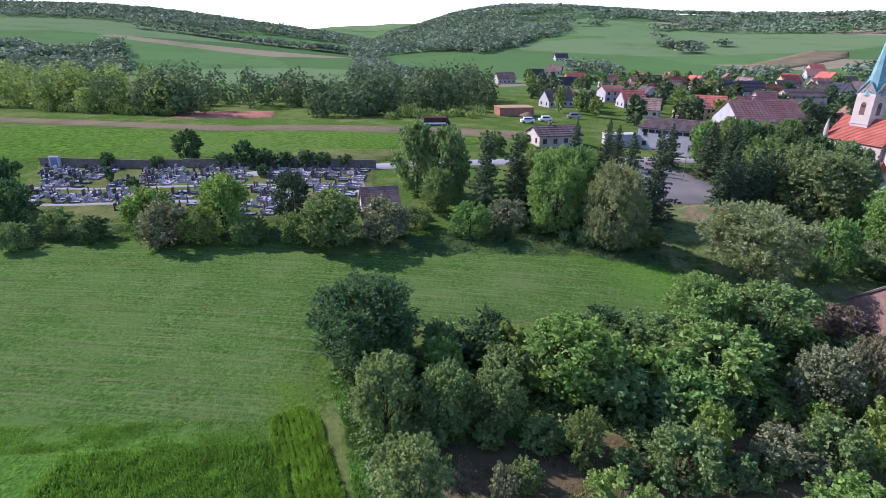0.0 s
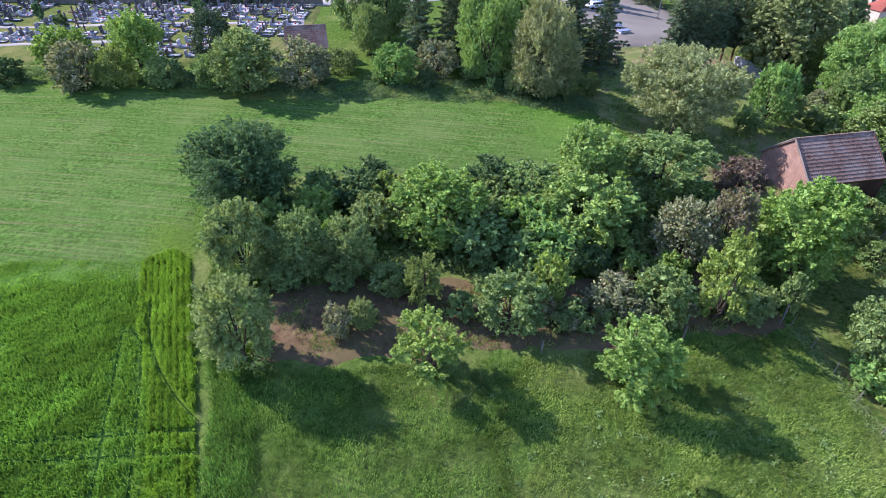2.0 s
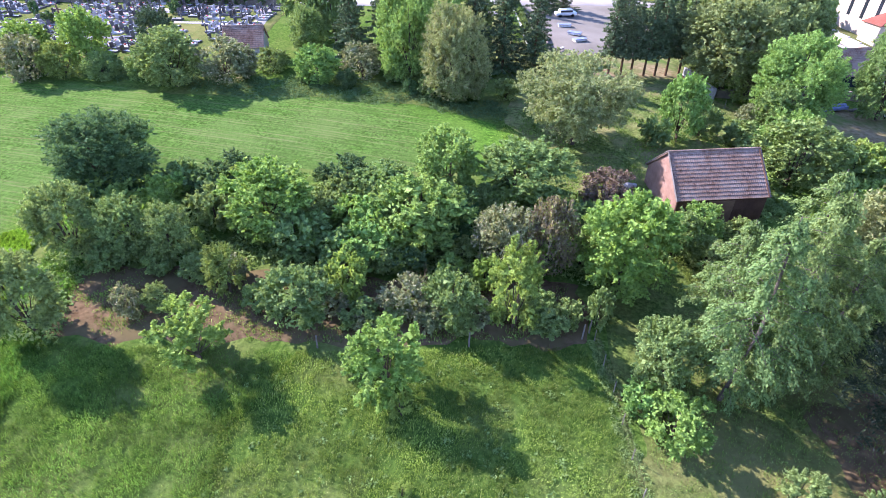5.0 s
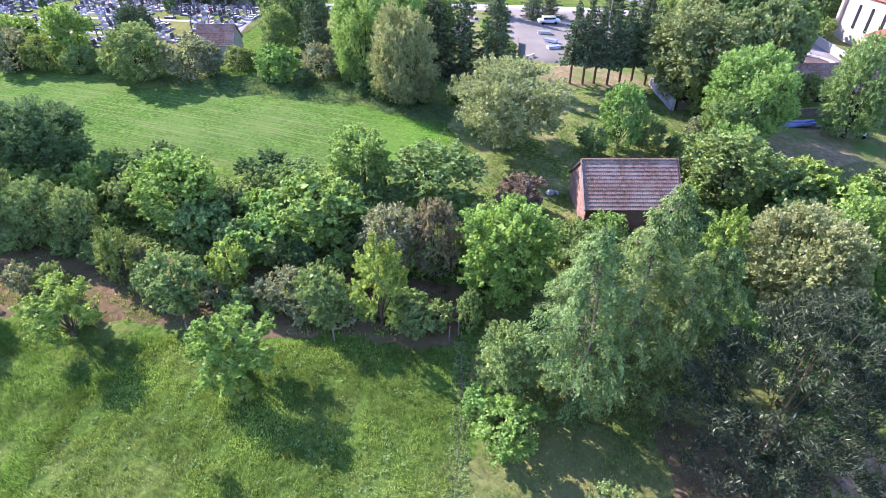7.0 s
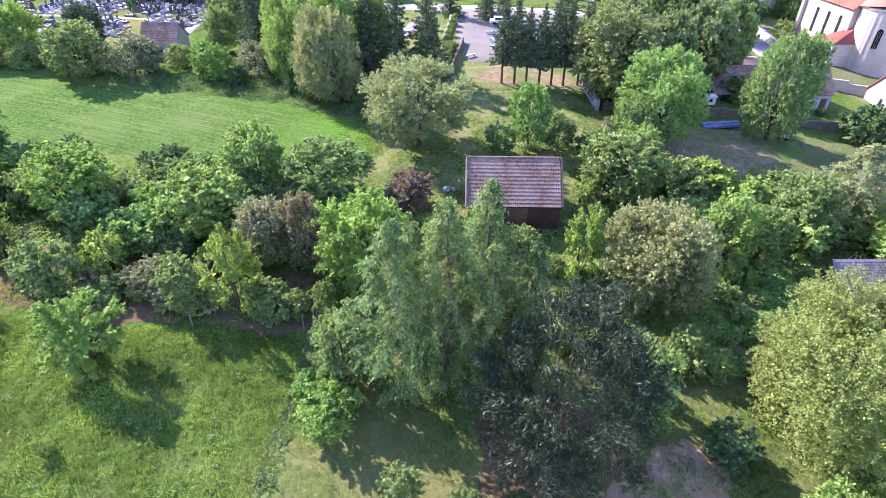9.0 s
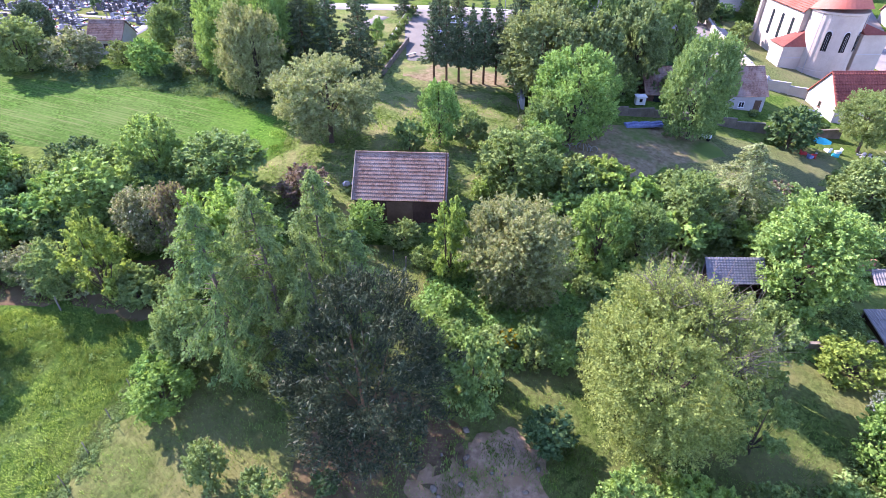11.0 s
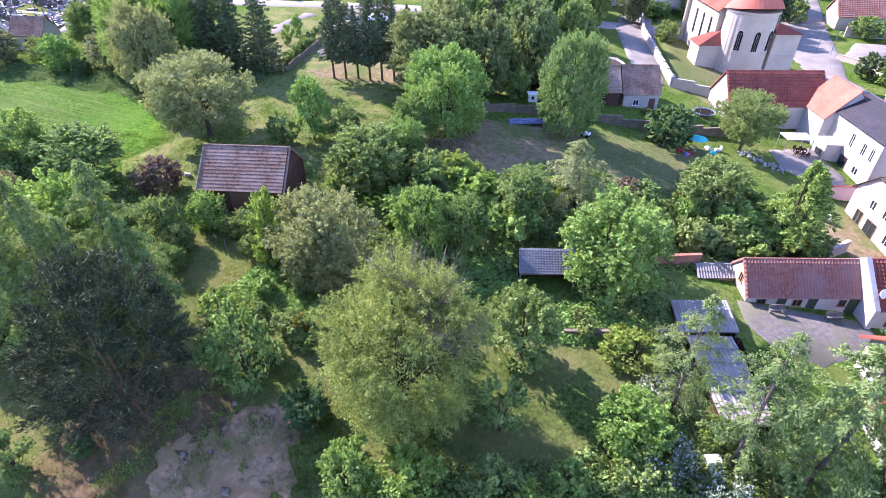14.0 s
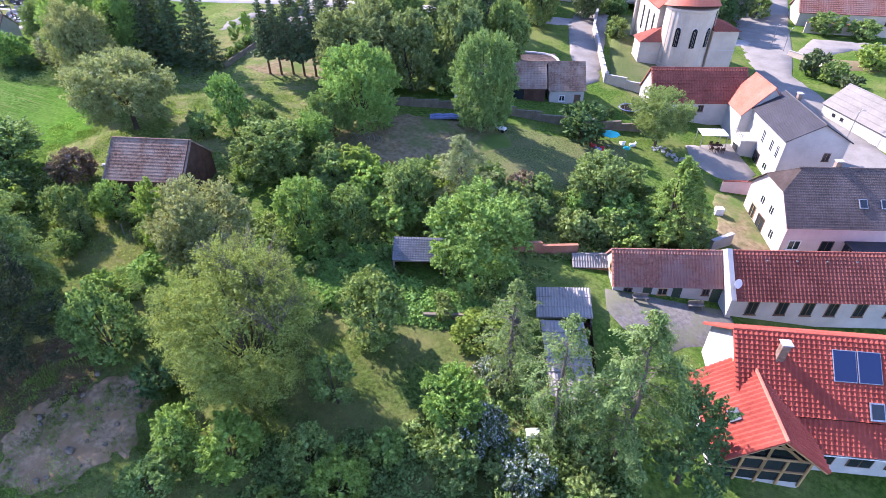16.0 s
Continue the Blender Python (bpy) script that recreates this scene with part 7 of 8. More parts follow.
gable_house("village_house", 96, 184, 12, 30, 9, 3.0, 7.2, 11.0, WHITE, OLD_TILE, "long white house behind the church lane", "house", over=0.4, wave=0.6, course=0.6, windows=tuple(("f", 3 + 5 * k, 0.9, 1.0, 1.2, "brown") for k in range(5)))
street_lamp = thing("street_lamp", pose(54.3, 120.6, ground_z(54.3, 120.6)), "grey street lamp pole by the parking area", "lamp")
part("pole", tube(bmesh.new(), [(0, 0, -0.3), (0, 0, 7.6), (0.5, 0, 8.0)], [0.11, 0.08, 0.05], 8), METAL, street_lamp)
part("lamp_head", boxed(0.3, 1.0, -0.14, 0.14, 7.92, 8.06, bevel=0.03), METAL, street_lamp)
for x, y in ((146.9, 117), (143.6, 167), (141.2, 170)):
    m = thing("street_lamp", pose(x, y, ground_z(x, y)), "slim street lamp beside the street", "lamp")
    part("pole", tube(bmesh.new(), [(0, 0, -0.3), (0, 0, 5.2), (0.4, 0, 5.6)], [0.08, 0.06, 0.04], 8), METAL, m)
    part("lamp_head", boxed(0.25, 0.8, -0.12, 0.12, 5.54, 5.66, bevel=0.03), METAL, m)
for k in range(170):
    while True:
        x, y = VILLAGE.uniform(48, 290), VILLAGE.uniform(206, 430)
        if VILLAGE.random() < 0.65 or x < 220:
            break
    tree("far_tree", "village_tree", x, y, VILLAGE.uniform(6, 13), VILLAGE.uniform(6, 10), VILLAGE.choice((FAR_LEAF, FAR_DARK, FAR_DARK)), "leafy garden tree between village houses", BARK, "tree", "village trees")
for x, y, h, w, leaf in ((12, 137, 6, 8, GREEN), (20, 142, 5, 6, GREEN), (104, 150, 5, 6, GREEN), (147, 150, 6, 7, FAR_DARK), (150, 146, 5, 6, GREEN), (152, 141, 4, 5, FAR_DARK), (160, 158, 6, 9, FRESH), (156, 186, 6, 10, GREEN), (164, 184, 5, 9, GREEN), (98, 168, 5, 7, GREEN), (140, 196, 7, 8, GREEN), (133, 190, 13, 10, FAR_DARK), (122, 186, 14, 11, FAR_DARK), (112, 178, 13, 10, GREEN), (128, 176, 11, 9, DARK), (95, 160, 12, 9, FAR_DARK), (86, 146, 13, 10, GREEN), (76, 136, 14, 10, DARK), (68, 142, 12, 8, BRIGHT), (80, 152, 13, 10, GREEN)):
    tree("big_tree" if h > 9 else "bush", "garden_tree", x, y, h, w, leaf, "leafy tree in a village garden", BARK, "tree")


# ---- far woods ----
def wood(name, spots, leaf, label, per, size):
    """Many crowns in one sheet of leaves; spots: x, y, height, width."""
    rng = np.random.default_rng(len(spots))
    s = np.array([(x, y, ground_z(x, y), h, w) for x, y, h, w in spots])
    n = len(s)
    o = ball(rng, n * per)
    s = np.repeat(s, per, 0)
    if per < 50:
        o[:, 2] = np.abs(o[:, 2])
    r = rng.uniform(0.7, 1.08, (n * per, 1)) * (1 + 0.25 * np.sin(o[:, :1] * 7 + s[:, :1]) * np.cos(o[:, 1:2] * 6 + s[:, 1:2]))
    at = s[:, :3] + o * r * np.stack([s[:, 4] / 2, s[:, 4] / 2, s[:, 3] / 2], 1) + np.stack([0 * s[:, 3], 0 * s[:, 3], s[:, 3] / 2], 1)
    face = o * 0.5 + (0, 0, 0.9) if per < 50 else o
    ob = part(name, quad_mesh(name, leaf_quads(rng, at, face, size if per > 50 else 1.5 + 0.003 * np.hypot(s[:, 0], s[:, 1]), 0.8)), leaf, None)
    return tagged(ob, label, "woods", kind="stuff")


W = random.Random(5)
line = [(-260, 262), (-187, 240), (-140, 226), (-105, 216), (-80, 222), (-53, 206), (-30, 208), (-14, 220), (13, 250), (24, 262)]
spots = []
for (x0, y0), (x1, y1) in zip(line, line[1:]):
    for _ in range(int(math.hypot(x1 - x0, y1 - y0) * 0.62)):
        f, back = W.random(), W.random() ** 1.3 * 75
        x, y = x0 + (x1 - x0) * f - back * 0.15, y0 + (y1 - y0) * f + back
        if -100 < x < -55 and y < 252:
            continue
        spots.append((x, y, W.uniform(9, 20), W.uniform(8, 13)))
wood("tree_belt", spots[: len(spots) // 2], FAR_LEAF, "belt of tall leafy trees behind the field", 320, 1.4)
wood("tree_belt", spots[len(spots) // 2 :], FAR_DARK, "belt of tall leafy trees behind the field", 320, 1.4)
bushes = [(x, y, W.uniform(2, 5), W.uniform(3, 6)) for x, y in ((-20 + 3.2 * k + W.uniform(-2, 2), 196 + W.uniform(0, 10) + 0.9 * k) for k in range(12))] + [(-170 + 4 * k + W.uniform(-2, 2), 232 - 0.24 * 4 * k + W.uniform(-4, 4), W.uniform(3, 7), W.uniform(4, 8)) for k in range(18)]
wood("field_shrubs", bushes, FAR_LEAF, "shrubs along the edge of the bare field", 300, 0.6)
spots, dark = [], []
for _ in range(60000):
    az, far = W.uniform(-50, 50), 380 + 1500 * W.random() ** 0.8
    x, y = far * math.sin(radians(az)), far * math.cos(radians(az))
    n = noise.noise(Vector((x / 210, y / 140, 8))) + 0.5 * noise.noise(Vector((x / 70, y / 60, 1)))
    left, right = ridges(az)
    on_left = left * step(430, 1500, far) > right * step(480, 1700, far)
    share = step(430, 1500, far) if on_left else step(480, 1700, far)
    if on_left:
        keep = share > 0.56 + 0.16 * n or (az < -29 and 0.02 < share < 0.08 + 0.6 * n) or abs(share - 0.40 - 0.05 * n + 0.012 * (az + 24)) < 0.02 and az > -28 or (az > -9 and share < 0.5)
    elif az < 12:
        keep = share > 0.16 + 0.025 * max(az - 4, 0) + 0.12 * n
    else:
        keep = share > 0.9 - 0.1 * n or (n > 0.18 - 0.035 * min(az - 12, 14) and share > 0.42) or n > 0.5
    if keep and far < 1560 + 180 * (not on_left) and not (40 < x < 330 and y < 440):
        (spots if n < 0.25 else dark).append((x, y, W.uniform(5, 10), W.uniform(9, 13) + far * 0.003))
near = [q for q in spots + dark if math.hypot(q[0], q[1]) < 900]
far_off = [q for q in spots + dark if math.hypot(q[0], q[1]) >= 900]
# both woods wear the leaf colour that has haze painted in
wood("hill_woods", near[:6000], HAZY_CANOPY, "wooded slopes behind the village", 12, 3.0)
wood("hill_woods", far_off[:14000], HAZY_CANOPY, "wooded far hills", 7, 5.0)

# ---- low growth ----
undergrowth("orchard_growth", [(-8, 47), (5, 50), (20, 51.5), (34, 53), (45, 52), (50, 48), (46, 40), (40, 41.5), (28, 39), (12, 38), (-5, 37)], GREEN, 1100, 1.4, "tall weeds and brambles under the orchard trees", wide=0.95, seed=1, mask=-0.2, per=32)
undergrowth("hedge_growth", [(-76, 79.5), (-50, 78), (-27, 76), (-6, 72), (10, 73.5), (24, 72.5), (32, 71), (33, 76), (12, 80), (-10, 80.5), (-30, 82), (-76, 86)], DARK, 620, 1.0, "dense low hedge growth along the field", wide=1.1, seed=2, size=0.24, per=60)
undergrowth("garden_growth", [(62, 49), (74, 52.5), (86, 57), (88, 53), (100, 53), (99, 49), (84, 46), (72, 42), (62, 42)], BRIGHT, 1300, 0.8, "weedy garden growth below the barn", wide=0.75, seed=3, mask=-0.1, per=34)
undergrowth("garden_weeds", [(63, 52), (70, 56), (74, 62), (88, 66), (92, 60), (84, 57), (70, 52)], GREEN, 500, 0.9, "weeds along the garden fence", wide=0.8, seed=11, mask=-0.2, per=30)
undergrowth("vegetable_growth", [(74, 55), (86, 59.5), (98, 61), (110, 66), (120, 72), (118, 80), (104, 77), (92, 71), (80, 69), (70, 66)], GREEN, 1900, 1.0, "overgrown vegetable garden", wide=0.8, seed=4, mask=-0.2, per=30)
undergrowth("near_growth", [(84, 30), (96, 36), (104, 45), (112, 43), (116, 36), (114, 22), (90, 20)], GREEN, 700, 1.2, "shrubby growth at the garden end", wide=0.9, seed=5)
undergrowth("barn_growth", [(40, 56), (47, 52.5), (51, 51), (61, 53.5), (66, 58), (64, 64), (62, 56.5), (50, 49.5), (44, 50)], GREEN, 240, 1.3, "nettles round the barn", wide=0.8, seed=6)
undergrowth("yard_growth", [(66, 70), (72, 69), (80, 71), (90, 73), (96, 72), (84, 67), (70, 64)], GREEN, 260, 1.3, "tall weeds along the yard", wide=0.8, seed=7)
blades("meadow_grass", [(-3.6, 25), (-1, 26.4), (14, 28), (20, 28.8), (17, 22), (18, 14), (-0.6, 14)], LUSH_BLADE, 10500, 0.27, "tall green meadow grass in tufts", per=5, spread=0.16, width=0.021, seed=1, mask=-0.5, combed=0.25)
blades("meadow_grass", [(19, 28.6), (25, 29.5), (33, 31.5), (41.5, 33), (43, 29), (44, 21), (45, 14), (17, 14), (16, 22)], BLADE, 15500, 0.23, "standing meadow grass with dry tips", per=5, spread=0.16, width=0.02, seed=41, mask=-0.45, combed=0.2)
blades("crop_stand", [(-30, 34), (-13.6, 35.4), (-9.8, 30.4), (-5.9, 23.4), (-2, 14.2), (-30, 14)], CROP_BLADE, 15800, 0.33, "leafy young crop, dark green", per=5, width=0.05, seed=2)
blades("crop_edge", [(-14.4, 38.4), (-12.4, 39.6), (-10.5, 38.2), (-7.4, 31.2), (-4.5, 24), (-1.9, 17), (-1, 13), (-4, 14), (-7.4, 23), (-11.4, 30), (-14.6, 37)], CROP_EDGE, 8000, 0.36, "yellow-green crop standing in rows along the field edge", per=5, spread=0.05, width=0.045, seed=8, rows=(0.925, 0.383, 0.52))
undergrowth("meadow_weeds", [(14, 26), (30, 30), (41, 31.5), (43.5, 20), (45, 8), (20, 8)], APPLE, 330, 0.32, "pale low weeds scattered in the meadow", wide=0.28, seed=21, per=14, size=0.2, mask=0.25)
undergrowth("fence_weeds", [(41.6, 34), (42.6, 29.2), (43.7, 21.4), (45.0, 10), (46.4, 10), (45.1, 21.6), (43.9, 29.4), (42.8, 34.2)], APPLE, 420, 0.4, "weeds grown into the wire fence", wide=0.22, seed=22, per=20, size=0.13)
undergrowth("margin_growth", [(-11.5, 46), (-7, 47), (-3, 40), (-2.5, 33), (0, 26), (-2.2, 25.5), (-5, 30), (-7.6, 37)], GREEN, 330, 0.8, "tall weeds between the crop and the orchard", wide=0.55, seed=23, per=24, size=0.3)
blades("margin_grass", [(-11, 44), (-8, 36.5), (-6.6, 31), (-3.4, 24), (-1.4, 16), (0.4, 6), (3, 6), (1.5, 18), (-1, 26), (-3, 34), (-5, 42)], LUSH_BLADE, 7500, 0.34, "long grass along the crop", per=4, seed=24)
undergrowth("shed_weeds", [(93.5, 58), (94, 51.5), (99, 51), (103, 53), (102.6, 57.5), (105, 61), (98, 61)], GREEN, 420, 0.8, "tall weeds between the sheds", wide=0.55, seed=25, per=22, size=0.3)
undergrowth("herb_bed", [(60.6, 42.4), (64.6, 44.2), (70, 45.6), (75, 45.4), (76, 43.0), (70, 41.2), (63.2, 40.0)], BRIGHT, 800, 0.75, "bed of fresh green herbs below the barn", wide=0.45, seed=14, per=34, size=0.17)
blades("crop_fringe", [(-45, 34), (-14.4, 35), (-14.9, 38), (-45, 37)], CROP_BLADE, 2200, 0.16, "thinning crop in the mown field", per=4, width=0.045, seed=15, mask=0.0)
blades("soil_grass", [(-3, 35), (13, 36.5), (28, 38), (40, 40), (41, 34), (24, 30.3), (4, 27.8), (-3, 29)], BLADE, 2600, 0.2, "thin grass on the orchard soil", per=4, seed=17, mask=0.05)
blades("sand_weeds", [(63, 18), (64, 30), (70, 36), (78, 34), (80, 26), (76, 18)], BLADE, 2200, 0.26, "weeds spreading over the sand edge", per=6, width=0.025, seed=12, mask=0.12)
blades("bank_tufts", [(30, 62), (36, 80), (60, 90), (69, 74), (62, 58), (50, 52), (38, 55)], BLADE, 6000, 0.22, "short tufts on the bank", per=4, width=0.04, seed=13, mask=0.0)
blades("barn_lawn", [(47, 41), (49, 50), (63, 51), (71, 45), (66, 39.5), (56, 40)], BLADE, 3600, 0.2, "short grass below the barn", per=5, width=0.022, seed=31)
blades("garden_tufts", [(45, 33), (46, 14), (60, 10), (96, 16), (100, 40), (92, 46), (70, 40), (60, 42), (48, 38)], BLADE, 13000, 0.2, "grass tufts in the garden", per=4, width=0.022, seed=3, mask=-0.2)

# fillers between the larger plants
FILL = random.Random(21)
KEEP_FREE = ((90.3, 55.2, 4.2), (56, 57, 7.5), (108, 64.5, 4.0), (106.5, 55.8, 5.0), (108.5, 48.5, 6.0), (74, 83, 3.0), (102.6, 63.7, 3.0))


def fill(outline, count, kinds, low, high, label):
    xs, ys = [p[0] for p in outline], [p[1] for p in outline]
    made = 0
    while made < count:
        x, y = FILL.uniform(min(xs), max(xs)), FILL.uniform(min(ys), max(ys))
        if not inside(x, y, outline) or any(math.hypot(x - a, y - b) < r for a, b, r in KEEP_FREE):
            continue
        h = FILL.uniform(low, high)
        tree("light_bush" if h > 2.4 else "light_shrub", "wild_shrub", x, y, h, h * FILL.uniform(1.0, 1.5), FILL.choice(kinds), label, BARK, "bush")
        made += 1


fill([(-9, 44), (0, 49.5), (20, 51), (34, 52.5), (43, 51), (44, 44), (34, 38.5), (12, 39), (-3, 39)], 70, (GREEN, APPLE, GREEN, DARK, FRESH, BRIGHT), 2.0, 4.8, "wild shrub among the orchard trees")
fill([(14, 33), (30, 35), (42, 37.5), (41, 34.5), (32, 33), (16, 30.5)], 20, (APPLE, BLOSSOM, GREEN, APPLE), 1.4, 2.8, "small fruit bush beside the soil path")
fill([(-3, 36), (2, 37.5), (20, 38), (18, 34.5), (2, 34)], 12, (APPLE, GREEN, BLOSSOM), 1.4, 3.0, "small bush on the orchard soil")
fill([(62, 42), (72, 44), (90, 47), (100, 53), (88, 57), (74, 52), (62, 50)], 34, (GREEN, APPLE, BRIGHT), 1.0, 2.6, "low garden shrub below the barn")
fill([(72, 58), (86, 60), (98, 62), (110, 67), (122, 74), (118, 82), (104, 78), (92, 71), (78, 69)], 60, (GREEN, APPLE, BRIGHT, APPLE, WALNUT), 1.4, 4.2, "shrub in the overgrown garden")
fill([(66, 57), (78, 58), (92, 61), (108, 66), (122, 74), (119, 83), (104, 79), (90, 72), (74, 68), (66, 64)], 34, (APPLE, FRESH, BRIGHT, APPLE, GREEN, WEEPING), 3.2, 5.6, "leafy shrub in the overgrown garden")
fill([(60, 38), (70, 42), (84, 45), (96, 50), (93, 44), (80, 39), (66, 35)], 16, (GREEN, BRIGHT, APPLE), 1.2, 3.2, "weedy shrub on the garden grass")
fill([(84, 24), (96, 34), (104, 45), (112, 42), (114, 30), (112, 20)], 30, (GREEN, BRIGHT, APPLE, FRESH), 1.6, 4.0, "shrub at the garden end")
fill([(62, 58), (70, 62), (72, 72), (66, 78), (62, 70)], 10, (GREEN, APPLE, BRIGHT), 1.6, 3.8, "shrub beside the barn")
fill([(63, 92), (78, 96), (90, 101), (94, 110), (80, 112), (66, 104)], 12, (GREEN, DARK, GREEN), 2.0, 5.0, "shrub under tall trees")
fill([(-5, 73), (10, 74), (24, 73), (33, 72), (34, 80), (22, 84), (6, 84)], 14, (GREEN, APPLE, DARK), 1.6, 4.0, "shrub at the field edge")
fill([(96, 97), (112, 102), (111, 107), (97, 103)], 6, (GREEN, DARK), 1.2, 2.4, "shrub along the garden wall")


# ---- things in the yards and gardens ----
def ground_pose(x, y, turn=0.0, up=0.0):
    return pose(x, y, ground_z(x, y) + up, 0, 0, turn)


def lumps(seed, count, spread, size):
    """A loose heap of rounded pieces."""
    rng = random.Random(seed)
    bm = bmesh.new()
    for _ in range(count):
        r = size * rng.uniform(0.5, 1.3)
        m = Matrix.LocRotScale((rng.gauss(0, spread), rng.gauss(0, spread), r * 0.4), Euler((rng.random(), rng.random(), rng.random() * 6)), (r, r * rng.uniform(0.6, 1.0), r * 0.7))
        made = bmesh.ops.create_icosphere(bm, subdivisions=1, radius=1.0, matrix=m)
        for v in made["verts"]:
            v.co += Vector((rng.gauss(0, 0.12), rng.gauss(0, 0.12), rng.gauss(0, 0.1))) * r
    return bm


umbrella = thing("garden_umbrella", ground_pose(107.6, 94.2), "open turquoise garden umbrella", "umbrella")
part("pole", tube(bmesh.new(), [(0, 0, -0.1), (0, 0, 2.5)], [0.03, 0.03], 6), METAL, umbrella)
part("canopy", tube(bmesh.new(), [(0, 0, 2.05), (0, 0, 2.3), (0, 0, 2.55)], [1.45, 0.8, 0.03], 8), TURQUOISE, umbrella)
part("base", tube(bmesh.new(), [(0, 0, 0), (0, 0, 0.1)], [0.3, 0.28], 10), CONCRETE, umbrella)
trampoline = thing("trampoline", ground_pose(109.8, 109.2), "round trampoline with a dark mat and safety poles", "trampoline")
part("mat", tube(bmesh.new(), [(0, 0, 0.68), (0, 0, 0.7)], [1.5, 1.5], 20), BLACK, trampoline)
ring = [(1.8 * math.cos(a), 1.8 * math.sin(a), 0.7) for a in (2 * math.pi * k / 20 for k in range(21))]
part("frame", tube(bmesh.new(), ring, [0.09] * 21, 6), BLUE_SHEET, trampoline)
for k in range(6):
    a = k * math.pi / 3
    part("leg", tube(bmesh.new(), [(1.75 * math.cos(a), 1.75 * math.sin(a), -0.1), (1.75 * math.cos(a), 1.75 * math.sin(a), 2.3)], [0.03, 0.03], 5), METAL, trampoline)
dog = thing("hen_house", ground_pose(80.8, 97.4, 14), "small white wooden hutch with a dark hatch", "hutch")
part("body", boxed(0, 1.5, 0, 1.2, 0.2, 1.5, bevel=0.02), WHITE_PAINT, dog)
part("roof", boxed(-0.15, 1.65, -0.2, 1.35, 1.5, 1.6), WHITE_PAINT, dog)
part("hatch", boxed(0.5, 0.95, -0.03, 0.0, 0.7, 1.2), BLACK, dog)
for x, y in ((0.1, 0.1), (1.4, 0.1), (0.1, 1.1), (1.4, 1.1)):
    part("leg", boxed(x - 0.05, x + 0.05, y - 0.05, y + 0.05, -0.2, 0.2), GREY_WOOD, dog)
tarp = thing("covered_timber", ground_pose(79.6, 88.2, 20), "timber stack under a blue tarpaulin", "stack")
for j in range(3):
    for k in range(9):
        part("tarpaulin_fold", boxed(k * 0.62, k * 0.62 + 0.66, j * 0.5 + 0.05 * (k % 2), j * 0.5 + 0.52, 0, 0.55 - 0.18 * abs(j - 1) + 0.06 * ((k * 7) % 3), bevel=0.05), BLUE_SHEET, tarp)
boards = thing("board_stack", ground_pose(85.4, 90.4, 22), "stack of pale boards by the garden wall", "stack")
for k in range(7):
    part("board", boxed(0, 3.2 - 0.1 * (k % 3), 0.28 * (k % 3), 0.28 * (k % 3) + 0.24, 0.1 * (k // 3), 0.1 * (k // 3) + 0.08), GREY_WOOD, boards)
mower = thing("mower", ground_pose(90.2, 89.8, -20), "small white ride-on mower beside a tree", "mower")
part("body", boxed(0, 1.5, 0, 0.8, 0.3, 0.75, bevel=0.08), WHITE_PAINT, mower)
part("seat", boxed(0.1, 0.55, 0.15, 0.65, 0.75, 1.15, bevel=0.05), BLACK, mower)
for x in (0.25, 1.25):
    for y in (-0.08, 0.7):
        part("wheel", tube(bmesh.new(), [(x, y, 0.25), (x, y + 0.18, 0.25)], [0.26, 0.26], 10), BLACK, mower)
for x, y, c in ((73.4, 82.9, RED_CLOTH), (74.0, 83.0, RED_CLOTH), (74.6, 83.2, WHITE_PAINT), (74.2, 82.6, BLUE_SHEET)):
    single("garden_tool", tube(tube(bmesh.new(), [(0, 0, 0), (0.08, 0, 1.0), (0.1, 0, 1.3)], [0.12, 0.16, 0.05], 6), [(0.1, 0, 1.2), (0.15, 0, 1.9)], [0.03, 0.03], 5), c, ground_pose(x, y), "upright garden tool leaning in the shed", "tool", "tools in the tool shed")
for k in range(6):
    single("bicycle_frame", tube(tube(bmesh.new(), [(0.45 * math.cos(a), 0, 0.45 + 0.45 * math.sin(a)) for a in (2 * math.pi * j / 12 for j in range(13))], [0.03] * 13, 5), [(0.45, 0, 0.5), (1.1, 0.1, 0.9)], [0.03, 0.03], 5), METAL, ground_pose(71.6 + 0.75 * k, 77.4 + 0.5 * (k % 3), 30 * k), "old grey wheel frame leaning in the yard", "scrap", "scrap in the yard")
stump = thing("pollard_stump", ground_pose(73.9, 69.2), "cut tree stump with short stubs", "stump")
part("trunk", tube(bmesh.new(), [(0, 0, -0.3), (0, 0, 0.7), (0.05, 0, 1.5), (0.1, 0.05, 2.0)], [0.7, 0.45, 0.4, 0.3], 9), BARK, stump)
for k in range(7):
    a = k * 0.9
    part("stub", tube(bmesh.new(), [(0, 0, 1.6), (0.6 * math.cos(a), 0.6 * math.sin(a), 2.2)], [0.16, 0.07], 5), BARK, stump)
single("fire_bowl", tube(bmesh.new(), [(0, 0, 0), (0, 0, 0.35), (0, 0, 0.4), (0, 0, 0.75)], [0.35, 0.55, 0.7, 0.5], 10), RUST, ground_pose(79.2, 72.6), "rusty fire bowl on bare earth", "bowl")
heap = thing("firewood_heap", ground_pose(76.4, 72.2), "small heap of split firewood", "firewood")
for k in range(14):
    a = k * 1.9
    part("split_log", tube(bmesh.new(), [(0.5 * math.cos(a), 0.4 * math.sin(a), 0.1 + 0.02 * k), (0.5 * math.cos(a) + 0.35 * math.cos(k), 0.4 * math.sin(a) + 0.35 * math.sin(k), 0.12 + 0.02 * k)], [0.09, 0.08], 5), WOOD, heap)
